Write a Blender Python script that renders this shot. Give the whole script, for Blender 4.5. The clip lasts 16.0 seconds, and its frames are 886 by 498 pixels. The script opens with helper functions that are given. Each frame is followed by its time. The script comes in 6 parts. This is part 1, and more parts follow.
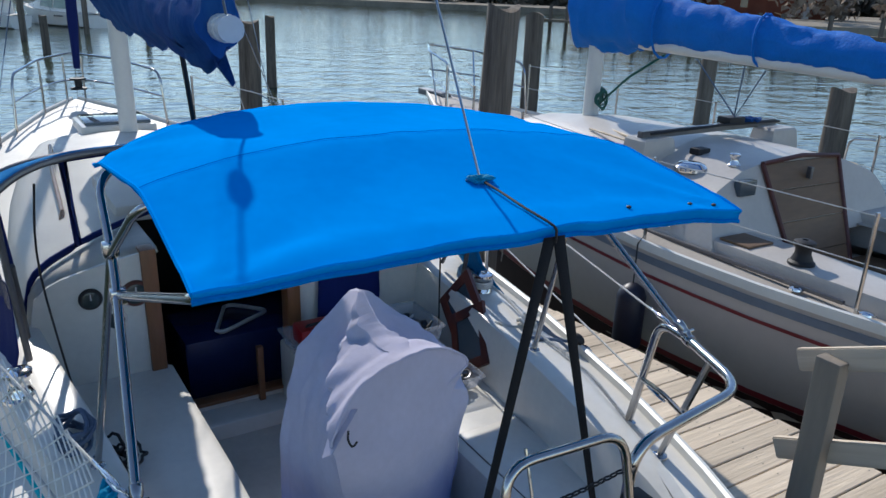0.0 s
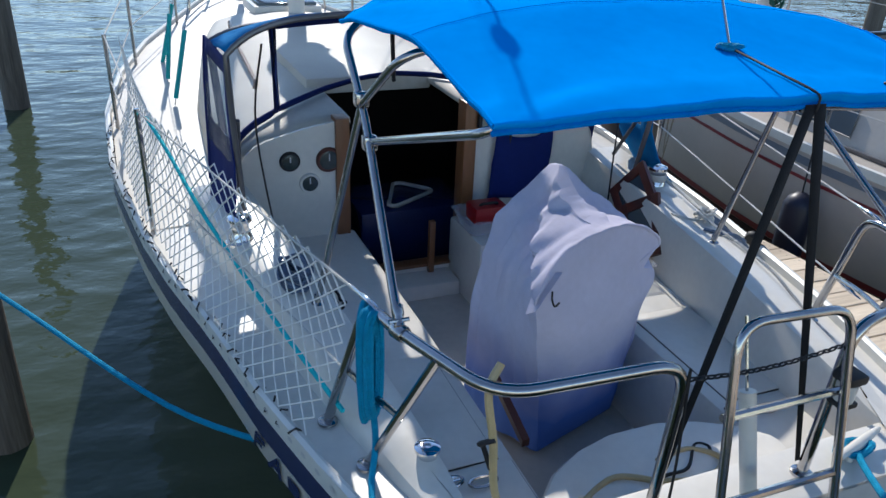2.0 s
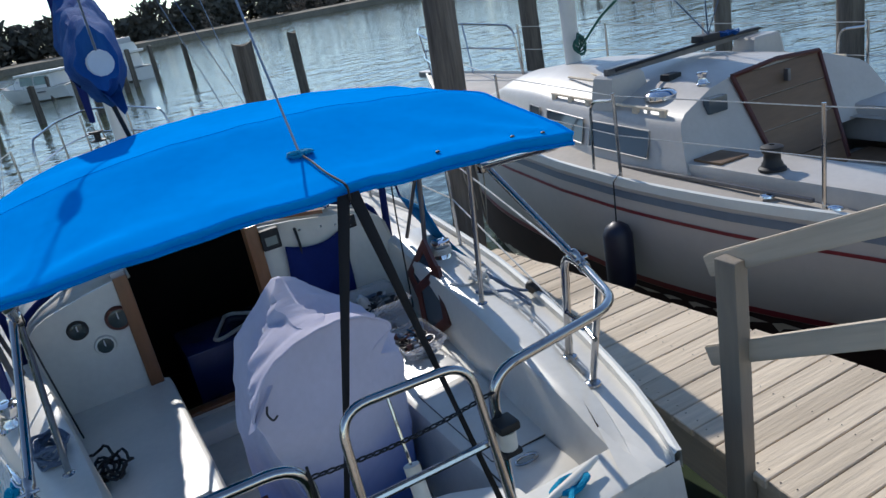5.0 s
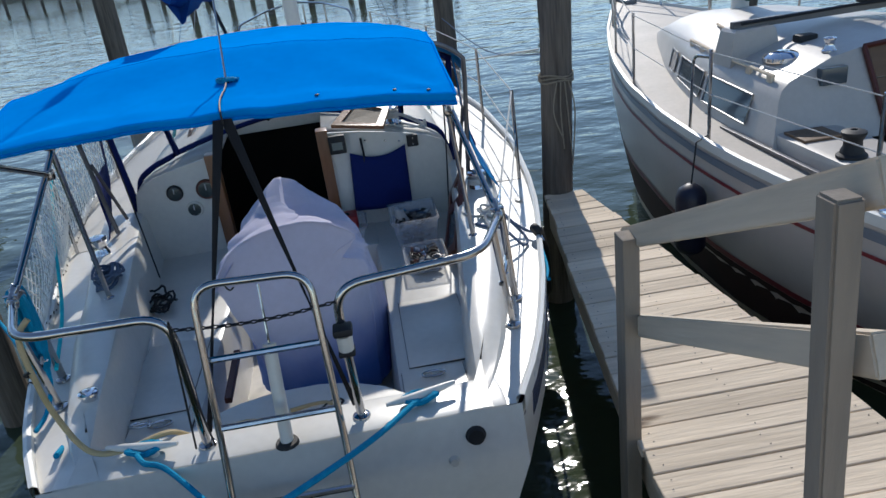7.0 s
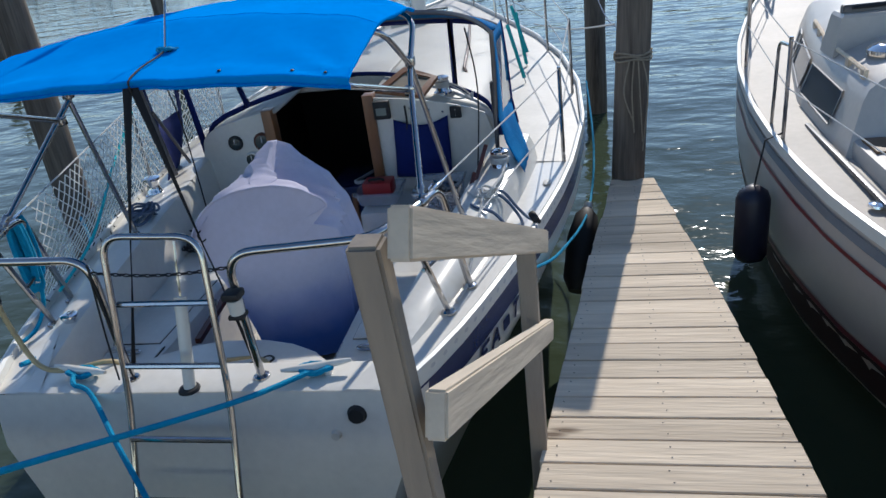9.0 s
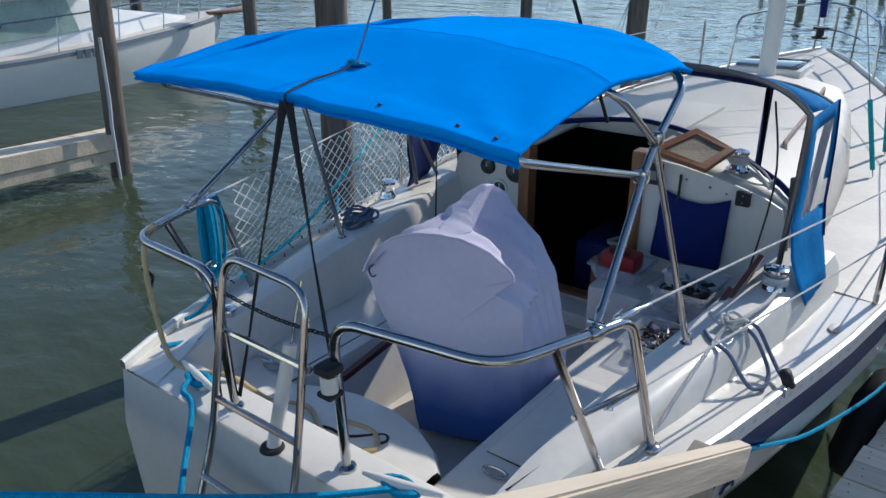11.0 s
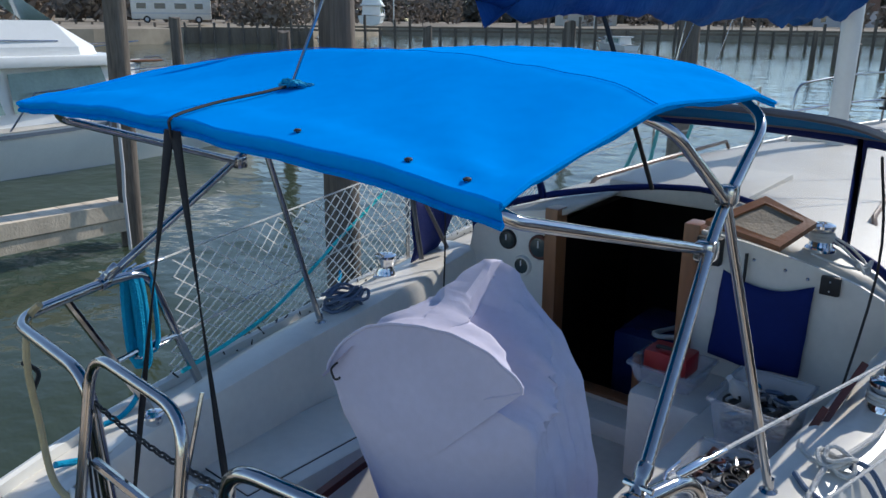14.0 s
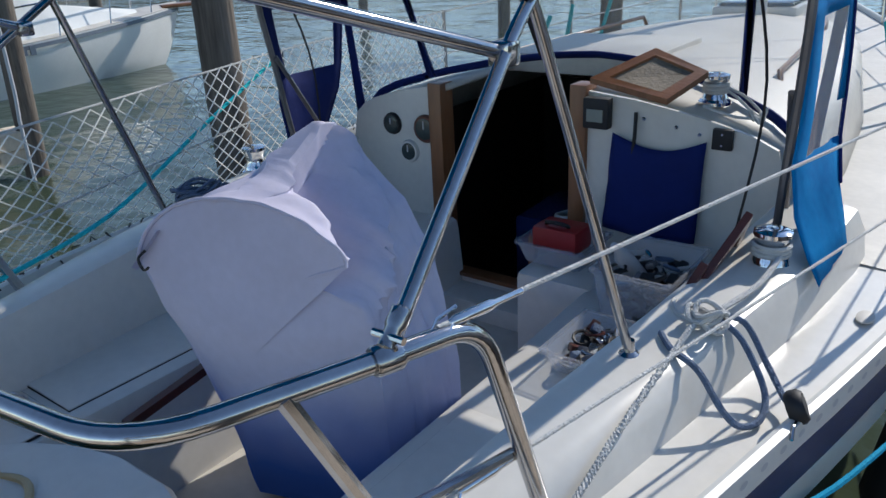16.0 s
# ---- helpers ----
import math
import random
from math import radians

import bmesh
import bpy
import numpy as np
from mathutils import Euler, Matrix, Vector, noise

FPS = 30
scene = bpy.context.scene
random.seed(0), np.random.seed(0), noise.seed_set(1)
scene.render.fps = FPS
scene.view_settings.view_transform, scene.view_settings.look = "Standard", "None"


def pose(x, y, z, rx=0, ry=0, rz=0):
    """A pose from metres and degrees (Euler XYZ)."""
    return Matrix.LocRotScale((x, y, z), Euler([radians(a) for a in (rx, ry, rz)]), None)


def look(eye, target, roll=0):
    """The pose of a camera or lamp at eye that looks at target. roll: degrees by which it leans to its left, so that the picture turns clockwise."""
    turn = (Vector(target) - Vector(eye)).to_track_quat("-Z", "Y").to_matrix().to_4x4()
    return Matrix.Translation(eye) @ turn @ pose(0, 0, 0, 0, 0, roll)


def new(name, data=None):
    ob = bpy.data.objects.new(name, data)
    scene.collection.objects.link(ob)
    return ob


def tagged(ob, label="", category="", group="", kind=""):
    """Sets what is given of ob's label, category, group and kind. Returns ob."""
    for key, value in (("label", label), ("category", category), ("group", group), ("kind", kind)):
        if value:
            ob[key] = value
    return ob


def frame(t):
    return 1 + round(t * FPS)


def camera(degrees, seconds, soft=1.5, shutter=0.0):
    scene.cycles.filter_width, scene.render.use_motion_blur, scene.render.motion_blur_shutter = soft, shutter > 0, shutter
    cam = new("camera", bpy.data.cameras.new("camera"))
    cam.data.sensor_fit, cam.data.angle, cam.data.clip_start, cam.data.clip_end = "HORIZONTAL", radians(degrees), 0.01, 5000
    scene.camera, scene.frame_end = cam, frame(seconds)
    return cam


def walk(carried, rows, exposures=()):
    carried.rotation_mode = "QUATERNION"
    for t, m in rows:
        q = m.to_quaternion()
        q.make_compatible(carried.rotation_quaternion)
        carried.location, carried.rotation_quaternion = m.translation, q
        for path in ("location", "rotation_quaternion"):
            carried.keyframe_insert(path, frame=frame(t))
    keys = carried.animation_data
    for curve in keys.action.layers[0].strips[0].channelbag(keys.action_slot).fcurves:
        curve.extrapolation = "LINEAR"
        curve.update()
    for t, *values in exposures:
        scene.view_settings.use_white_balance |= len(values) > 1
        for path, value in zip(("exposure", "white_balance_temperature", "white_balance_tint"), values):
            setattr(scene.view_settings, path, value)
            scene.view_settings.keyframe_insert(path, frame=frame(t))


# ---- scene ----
cam = camera(61.7, 16.0)
PATH = [
    (0, (-1.103, -1.104, 2.661), (-0.111, 0.511, 2.023), 2.3),
    (0.5, (-1.198, -1.095, 2.692), (-0.251, 0.539, 2.032), 3.7),
    (1, (-1.351, -1.066, 2.681), (-0.496, 0.595, 1.968), 4.9),
    (1.5, (-1.462, -1.059, 2.594), (-0.706, 0.611, 1.795), 5.0),
    (2, (-1.488, -1.087, 2.549), (-0.785, 0.568, 1.673), 3.5),
    (2.5, (-1.434, -1.141, 2.578), (-0.735, 0.504, 1.681), 0.7),
    (3, (-1.337, -1.231, 2.604), (-0.593, 0.428, 1.77), -3.2),
    (3.5, (-1.144, -1.434, 2.627), (-0.366, 0.253, 1.887), -7.3),
    (4, (-0.98, -1.533, 2.633), (-0.174, 0.176, 1.979), -10.0),
    (4.2, (-0.929, -1.51, 2.592), (-0.079, 0.193, 1.98), -10.2),
    (6.3, (0.167, -2.03, 2.605), (0.576, -0.237, 1.819), -9.9),
    (6.5, (0.251, -2.136, 2.611), (0.565, -0.324, 1.823), -9.0),
    (7, (0.477, -2.245, 2.613), (0.634, -0.414, 1.822), -7.2),
    (7.5, (0.654, -2.233, 2.628), (0.726, -0.391, 1.852), -6.7),
    (8, (0.961, -2.271, 2.604), (0.955, -0.424, 1.837), -7.2),
    (8.5, (1.309, -2.295, 2.618), (1.164, -0.466, 1.824), -7.6),
    (9, (1.577, -2.186, 2.592), (1.207, -0.408, 1.753), -6.9),
    (9.5, (1.793, -2.035, 2.608), (1.149, -0.337, 1.771), -5.6),
    (10, (1.92, -1.803, 2.622), (1.027, -0.207, 1.815), -3.6),
    (10.2, (1.904, -1.674, 2.613), (0.929, -0.12, 1.818), -2.8),
    (12.3, (1.442, -0.901, 2.554), (0.29, 0.541, 1.783), 1.6),
    (12.5, (1.423, -0.86, 2.531), (0.278, 0.59, 1.764), 1.6),
    (13, (1.451, -0.74, 2.452), (0.297, 0.725, 1.73), 1.2),
    (13.5, (1.414, -0.632, 2.441), (0.216, 0.83, 1.787), 0.6),
    (14, (1.424, -0.567, 2.34), (0.181, 0.886, 1.756), 0.6),
    (14.5, (1.443, -0.476, 2.334), (0.188, 0.978, 1.776), 0.4),
    (15, (1.399, -0.387, 2.263), (0.164, 1.069, 1.668), 0.2),
    (15.5, (1.489, -0.263, 2.126), (0.302, 1.203, 1.461), -1.0),
    (16, (1.563, -0.14, 2.063), (0.441, 1.322, 1.286), -2.2),
]
walk(cam, [(t, look(eye, target, roll)) for t, eye, target, roll in PATH], [(0, 0.08, 6450, 10), (2.0, 0.30, 6450, 10), (4.0, 0.12, 6450, 10), (6.5, -0.0, 6450, 10), (8.0, -0.0, 6450, 10), (10.0, 0.1, 6450, 10), (13.5, 0.14, 6450, 10), (16.0, 0.12, 6450, 10)])

# ---- world, sun ----
SUN_AZ, SUN_EL = 10.7, 35.8
world = bpy.data.worlds.new("sky")
scene.world = world
world.use_nodes = True
wn = world.node_tree.nodes
sky = wn.new("ShaderNodeTexSky")
sky.sky_type = "NISHITA"
sky.sun_disc = False
sky.sun_elevation, sky.sun_rotation = radians(SUN_EL), radians(SUN_AZ)
sky.air_density, sky.dust_density, sky.ozone_density = 0.9, 0.0, 2.2
wn["Background"].inputs[1].default_value = 0.165
world.node_tree.links.new(sky.outputs[0], wn["Background"].inputs[0])
sun = new("sun", bpy.data.lights.new("sun", "SUN"))
sun.data.energy, sun.data.angle, sun.data.color = 3.7, radians(0.53), (1.0, 0.96, 0.9)
ca, sa = math.cos(radians(SUN_EL)), math.sin(radians(SUN_EL))
sun.matrix_world = look((math.sin(radians(SUN_AZ)) * ca * 50, math.cos(radians(SUN_AZ)) * ca * 50, sa * 50), (0, 0, 0))


# ---- materials ----
def mat(name, col, rough=0.5, metal=0.0, var=0.15, scale=6.0, bump=0.0, bscale=60.0, col2=None, stretch=(1, 1, 1), spec=0.5, rand=0.0, clear=0.0, knots=None):
    """A surface whose colour drifts at two scales towards col2 and whose relief is fine noise."""
    m = bpy.data.materials.new(name)
    m.use_nodes = True
    nt, n = m.node_tree, m.node_tree.nodes
    b = n["Principled BSDF"]
    b.inputs["Roughness"].default_value, b.inputs["Metallic"].default_value = rough, metal
    b.inputs["Specular IOR Level"].default_value = spec
    b.inputs["Coat Weight"].default_value = clear
    tc, mp = n.new("ShaderNodeTexCoord"), n.new("ShaderNodeMapping")
    mp.inputs["Scale"].default_value = stretch
    nt.links.new(tc.outputs["Object"], mp.inputs[0])
    n1, n2 = n.new("ShaderNodeTexNoise"), n.new("ShaderNodeTexNoise")
    n1.inputs["Scale"].default_value, n2.inputs["Scale"].default_value = scale, scale * 9
    n1.inputs["Detail"].default_value, n2.inputs["Detail"].default_value = 4, 3
    nt.links.new(mp.outputs[0], n1.inputs[0]), nt.links.new(mp.outputs[0], n2.inputs[0])
    add = n.new("ShaderNodeMath")
    add.operation = "MULTIPLY_ADD"
    nt.links.new(n2.outputs[0], add.inputs[0])
    add.inputs[1].default_value = 0.5
    nt.links.new(n1.outputs[0], add.inputs[2])
    ramp = n.new("ShaderNodeMapRange")
    ramp.inputs[1].default_value, ramp.inputs[2].default_value = 0.5, 1.0
    nt.links.new(add.outputs[0], ramp.inputs[0])
    mix = n.new("ShaderNodeMix")
    mix.data_type = "RGBA"
    nt.links.new(ramp.outputs[0], mix.inputs[0])
    c2 = col2 or tuple(c * (1 - var) for c in col)
    mix.inputs[6].default_value, mix.inputs[7].default_value = (*col, 1), (*c2, 1)
    out = mix.outputs[2]
    if knots:
        km, vo, kr, kx = n.new("ShaderNodeMapping"), n.new("ShaderNodeTexVoronoi"), n.new("ShaderNodeMapRange"), n.new("ShaderNodeMix")
        km.inputs["Scale"].default_value = knots
        nt.links.new(tc.outputs["Object"], km.inputs[0]), nt.links.new(km.outputs[0], vo.inputs["Vector"])
        vo.inputs["Scale"].default_value = 1.6
        kr.inputs[1].default_value, kr.inputs[2].default_value, kr.inputs[3].default_value, kr.inputs[4].default_value = 0.05, 0.10, 0.8, 0.0
        nt.links.new(vo.outputs["Distance"], kr.inputs[0]), nt.links.new(kr.outputs[0], kx.inputs[0])
        kx.data_type = "RGBA"
        kx.inputs[7].default_value = (0.10, 0.06, 0.035, 1)
        nt.links.new(out, kx.inputs[6])
        out = kx.outputs[2]
    if rand:
        oi, hsv, mr = n.new("ShaderNodeObjectInfo"), n.new("ShaderNodeHueSaturation"), n.new("ShaderNodeMapRange")
        mr.inputs[3].default_value, mr.inputs[4].default_value = 1 - rand, 1 + rand
        nt.links.new(oi.outputs["Random"], mr.inputs[0])
        nt.links.new(mr.outputs[0], hsv.inputs["Value"])
        nt.links.new(out, hsv.inputs["Color"])
        out = hsv.outputs[0]
    nt.links.new(out, b.inputs["Base Color"])
    if bump:
        n3, bp = n.new("ShaderNodeTexNoise"), n.new("ShaderNodeBump")
        n3.inputs["Scale"].default_value, n3.inputs["Detail"].default_value = bscale, 5
        nt.links.new(mp.outputs[0], n3.inputs[0])
        bp.inputs["Strength"].default_value, bp.inputs["Distance"].default_value = bump, 0.01
        nt.links.new(n3.outputs[0], bp.inputs["Height"]), nt.links.new(bp.outputs[0], b.inputs["Normal"])
    return m


GEL = mat("gelcoat", (0.73, 0.695, 0.625), 0.3, var=0.14, scale=3, clear=0.2)
GEL2 = mat("deck_gelcoat", (0.60, 0.56, 0.49), 0.5, var=0.2, scale=3, bump=0.05, bscale=180)
NAVY = mat("navy_paint", (0.015, 0.03, 0.11), 0.25, var=0.2, scale=5)
STEEL = mat("stainless", (0.46, 0.455, 0.46), 0.13, 1.0, var=0.2, scale=12)
CHROME = mat("chrome", (0.75, 0.75, 0.76), 0.08, 1.0, var=0.1, scale=20)
ALU = mat("painted_aluminium", (0.72, 0.71, 0.66), 0.4, 0.0, var=0.1, scale=4)
DALU = mat("dark_aluminium", (0.16, 0.16, 0.17), 0.4, 0.7, var=0.2, scale=8)
CANVAS = mat("blue_canvas", (0.0, 0.275, 0.78), 0.95, var=0.1, scale=2.2, bump=0.08, bscale=600, spec=0.0, col2=(0.0, 0.235, 0.70))
SEAM = mat("seam_and_shaded_hem", (0.0, 0.195, 0.62), 0.9, var=0.2, scale=30, spec=0.0)
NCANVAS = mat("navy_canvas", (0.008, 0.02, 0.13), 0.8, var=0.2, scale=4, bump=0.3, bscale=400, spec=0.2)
SAILCOVER = mat("weathered_blue_cover", (0.006, 0.045, 0.19), 0.85, var=0.3, scale=5, bump=0.5, bscale=60, spec=0.08, col2=(0.02, 0.09, 0.26), stretch=(1, 1, 0.3))
SAILCOVER2 = mat("bright_blue_cover", (0.0, 0.16, 0.58), 0.7, var=0.15, scale=4, bump=0.4, bscale=50, spec=0.25)
WOOD = mat("varnished_teak", (0.27, 0.11, 0.045), 0.35, var=0.4, scale=5, bump=0.15, bscale=60, stretch=(1, 1, 0.15))
DWOOD = mat("dark_mahogany", (0.11, 0.028, 0.018), 0.3, var=0.4, scale=6, stretch=(0.2, 1, 1))
GWOOD = mat("weathered_plank", (0.83, 0.69, 0.52), 0.85, var=0.3, scale=2.6, bump=0.6, bscale=30, stretch=(0.12, 1.6, 1), rand=0.11, spec=0.2, col2=(0.54, 0.44, 0.325), knots=(0.7, 2.2, 1))
PILE = mat("weathered_piling", (0.23, 0.195, 0.16), 0.9, var=0.5, scale=8, bump=1.0, bscale=30, stretch=(1, 1, 0.06), spec=0.15, col2=(0.06, 0.05, 0.043))
RAILWOOD = mat("grey_lumber", (0.66, 0.555, 0.43), 0.85, var=0.3, scale=3.5, bump=0.5, bscale=30, stretch=(1, 0.08, 1), spec=0.2, col2=(0.40, 0.335, 0.26), knots=(3, 1.3, 3))
# darker than the rail lumber: the posts' shade is put into the colour
POSTWOOD = mat("shaded_grey_post", (0.31, 0.26, 0.205), 0.85, var=0.35, scale=3, bump=0.5, bscale=30, stretch=(1, 1, 0.15), spec=0.2, col2=(0.19, 0.165, 0.14))
BLACK = mat("black_rubber", (0.012, 0.012, 0.014), 0.6, var=0.3, scale=10)
WEB = mat("black_webbing", (0.008, 0.008, 0.010), 0.85, var=0.2, scale=30, bump=0.4, bscale=300)
NFEND = mat("navy_fender", (0.012, 0.014, 0.035), 0.45, var=0.3, scale=6)
CYAN = mat("cyan_rope", (0.0, 0.30, 0.52), 0.8, var=0.25, scale=40, bump=0.8, bscale=150, spec=0.2)
TURQ = mat("turquoise_rope", (0.02, 0.60, 0.66), 0.8, var=0.2, scale=40, bump=0.6, bscale=150, spec=0.2)
TEAL = mat("teal_rope", (0.02, 0.40, 0.42), 0.8, var=0.2, scale=30, bump=0.6, bscale=150, spec=0.2)
NETCORD = mat("white_net_cord", (0.84, 0.83, 0.78), 0.8, var=0.15, scale=40, spec=0.2)
WROPE = mat("white_rope", (0.66, 0.65, 0.62), 0.85, var=0.2, scale=40, bump=0.8, bscale=160, spec=0.2)
GROPE = mat("grey_blue_rope", (0.15, 0.20, 0.29), 0.85, var=0.3, scale=40, bump=0.8, bscale=160, spec=0.2)
OLDROPE = mat("old_rope", (0.36, 0.31, 0.24), 0.9, var=0.3, scale=40, bump=0.8, bscale=160, spec=0.1)
YHOSE = mat("yellowed_hose", (0.55, 0.42, 0.22), 0.45, var=0.2, scale=20)
RED = mat("red_plastic", (0.35, 0.01, 0.012), 0.4, var=0.15, scale=8)
CABIN_SHADE = mat("cabin_shade_black", (0.012, 0.009, 0.008), 0.7, var=0.4, scale=3)
GOLD = mat("boot_red", (0.22, 0.02, 0.03), 0.35, var=0.2, scale=4)
ANTIFOUL = mat("dark_antifouling", (0.035, 0.012, 0.012), 0.8, var=0.4, scale=4)
BARS = mat("lettering_grey", (0.55, 0.55, 0.55), 0.5, var=0.1, scale=5)


def glass(name, col=(1, 1, 1), rough=0.02, alpha=0.22):
    m = bpy.data.materials.new(name)
    m.use_nodes = True
    b = m.node_tree.nodes["Principled BSDF"]
    b.inputs["Base Color"].default_value = (*col, 1)
    b.inputs["Roughness"].default_value, b.inputs["Alpha"].default_value = rough, alpha
    return m


VINYL = glass("clear_vinyl", (0.75, 0.77, 0.75), 0.10, 0.27)
BIN = glass("cloudy_plastic", (0.70, 0.73, 0.80), 0.25, 0.26)
TINT = glass("dark_window", (0.07, 0.09, 0.105), 0.05, 1.0)


def water_material():
    m = bpy.data.materials.new("harbour_water")
    m.use_nodes = True
    nt, n = m.node_tree, m.node_tree.nodes
    b = n["Principled BSDF"]
    b.inputs["Base Color"].default_value = (0.044, 0.060, 0.036, 1)
    b.inputs["Roughness"].default_value, b.inputs["IOR"].default_value = 0.06, 1.33
    b.inputs["Specular IOR Level"].default_value = 0.40
    tc = n.new("ShaderNodeTexCoord")
    last = None
    for scale, dist, stretch in ((0.5, 0.09, (1, 1.5, 1)), (2.2, 0.022, (1, 1.6, 1)), (9, 0.0022, (1, 1.3, 1))):
        mp, tx, bp = n.new("ShaderNodeMapping"), n.new("ShaderNodeTexNoise"), n.new("ShaderNodeBump")
        mp.inputs["Scale"].default_value, mp.inputs["Rotation"].default_value = stretch, (0, 0, 0.5)
        tx.inputs["Scale"].default_value, tx.inputs["Detail"].default_value = scale, 3
        bp.inputs["Strength"].default_value, bp.inputs["Distance"].default_value = 1.0, dist
        nt.links.new(tc.outputs["Object"], mp.inputs[0]), nt.links.new(mp.outputs[0], tx.inputs[0]), nt.links.new(tx.outputs[0], bp.inputs["Height"])
        if last:
            nt.links.new(last.outputs[0], bp.inputs["Normal"])
        last = bp
    nt.links.new(last.outputs[0], b.inputs["Normal"])
    return m


WATER = water_material()


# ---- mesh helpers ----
skew = [0.0]  # shear that fits the boat to the camera's view: sideways metres per metre towards her bow
heel = [0.0]  # tilt down to port, set to fit the same view


def part(name, bm, material, parent=None, label="", smooth=True):
    """Links a bmesh as one mesh object under a thing or a part."""
    me = bpy.data.meshes.new(name)
    bmesh.ops.recalc_face_normals(bm, faces=bm.faces)
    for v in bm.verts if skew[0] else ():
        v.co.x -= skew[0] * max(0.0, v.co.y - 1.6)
    for v in bm.verts if heel[0] else ():
        x, z = v.co.x, v.co.z
        v.co.x, v.co.z = x - heel[0] * (z - 1.3), z + heel[0] * x
    bm.to_mesh(me)
    bm.free()
    me.materials.append(material)
    if smooth:
        me.shade_smooth()
        me.set_sharp_from_angle(angle=radians(38))
    ob = new(name, me)
    if parent:
        ob.parent = parent
    if label:
        ob["label"] = label
    return ob


def thing(name, label, category, group="", at=(0, 0, 0)):
    ob = new(name)
    ob.location = at
    ob.empty_display_size = 0.1
    return tagged(ob, label, category, group)


def rel(parent, ob):
    """Keeps a part that was built in world places where it is, under a thing that stands elsewhere."""
    ob.matrix_parent_inverse = parent.matrix_basis.inverted()
    return ob


def box(bm, lo, hi, bev=0.0):
    r = bmesh.ops.create_cube(bm, size=1.0, matrix=Matrix.Translation([(a + b) / 2 for a, b in zip(lo, hi)]) @ Matrix.Diagonal([b - a for a, b in zip(lo, hi)] + [1]))
    if bev:
        es = list({e for v in r["verts"] for e in v.link_edges})
        bmesh.ops.bevel(bm, geom=es, offset=bev, segments=2, affect="EDGES", profile=0.6)
    return bm


def boxed(lo, hi, bev=0.0):
    return box(bmesh.new(), lo, hi, bev)


def smooth_line(pts, k=6, closed=False):
    P = [Vector(p) for p in pts]
    out, n = [], len(P)
    for i in range(n if closed else n - 1):
        if closed:
            a, b, c, d = P[i - 1], P[i], P[(i + 1) % n], P[(i + 2) % n]
        else:
            a, b, c, d = P[max(i - 1, 0)], P[i], P[i + 1], P[min(i + 2, n - 1)]
        for j in range(k):
            t = j / k
            out.append(0.5 * (2 * b + (c - a) * t + (2 * a - 5 * b + 4 * c - d) * t * t + (3 * b - a - 3 * c + d) * t ** 3))
    if not closed:
        out.append(P[-1])
    return out


def tube(bm, pts, r, n=8, closed=False, ends=True):
    P = [Vector(p) for p in pts]
    R = r if isinstance(r, (list, tuple)) else [r] * len(P)
    rings, up = [], None
    for i, p in enumerate(P):
        if closed:
            d = P[(i + 1) % len(P)] - P[i - 1]
        else:
            d = P[min(i + 1, len(P) - 1)] - P[max(i - 1, 0)]
        d.normalize()
        if up is None:
            up = d.orthogonal().normalized()
        up = (up - d * up.dot(d)).normalized()
        s = d.cross(up)
        rings.append([bm.verts.new(p + (up * math.cos(a) + s * math.sin(a)) * R[i]) for a in [2 * math.pi * k / n for k in range(n)]])
    m = len(rings)
    for i in range(m if closed else m - 1):
        A, B = rings[i], rings[(i + 1) % m]
        for k in range(n):
            bm.faces.new((A[k], A[(k + 1) % n], B[(k + 1) % n], B[k]))
    if ends and not closed:
        bm.faces.new(rings[0][::-1]), bm.faces.new(rings[-1])
    return bm


def pipe(pts, r, n=8, k=0, closed=False):
    return tube(bmesh.new(), smooth_line(pts, k, closed) if k else pts, r, n, closed)


def rounded(pts, radius, k=5):
    """A line with its inner corners rounded off."""
    P = [Vector(p) for p in pts]
    out = [P[0]]
    for a, b, c in zip(P, P[1:], P[2:]):
        u, v = (a - b), (c - b)
        d = min(radius, u.length * 0.48, v.length * 0.48)
        p, q = b + u.normalized() * d, b + v.normalized() * d
        for j in range(k + 1):
            t = j / k
            out.append(p * (1 - t) ** 2 + b * 2 * t * (1 - t) + q * t * t)
    out.append(P[-1])
    return out


def loft(bm, sections, close=False, caps=(False, False)):
    V = [[bm.verts.new(p) for p in s] for s in sections]
    n = len(V[0])
    for A, B in zip(V, V[1:]):
        for k in range(n if close else n - 1):
            bm.faces.new((A[k], A[(k + 1) % n], B[(k + 1) % n], B[k]))
    if caps[0]:
        bm.faces.new(V[0][::-1])
    if caps[1]:
        bm.faces.new(V[-1])
    return bm


def lathe(bm, prof, at, n=20, axis=(0, 0, 1)):
    q = Vector((0, 0, 1)).rotation_difference(Vector(axis)).to_matrix()
    rings = [[bm.verts.new(Vector(at) + q @ Vector((r * math.cos(a), r * math.sin(a), z))) for a in [2 * math.pi * k / n for k in range(n)]] for r, z in prof]
    for A, B in zip(rings, rings[1:]):
        for k in range(n):
            bm.faces.new((A[k], A[(k + 1) % n], B[(k + 1) % n], B[k]))
    bm.faces.new(rings[0][::-1]), bm.faces.new(rings[-1])
    return bm


def turned(prof, at, n=20, axis=(0, 0, 1)):
    return lathe(bmesh.new(), prof, at, n, axis)


def lerp(x, table):
    for (a, u), (b, v) in zip(table, table[1:]):
        if x <= b:
            return u + (v - u) * max(0, (x - a) / (b - a))
    return table[-1][1]


def solid(ob, thick, offset=-1):
    md = ob.modifiers.new("thickness", "SOLIDIFY")
    md.thickness, md.offset = thick, offset
    return ob


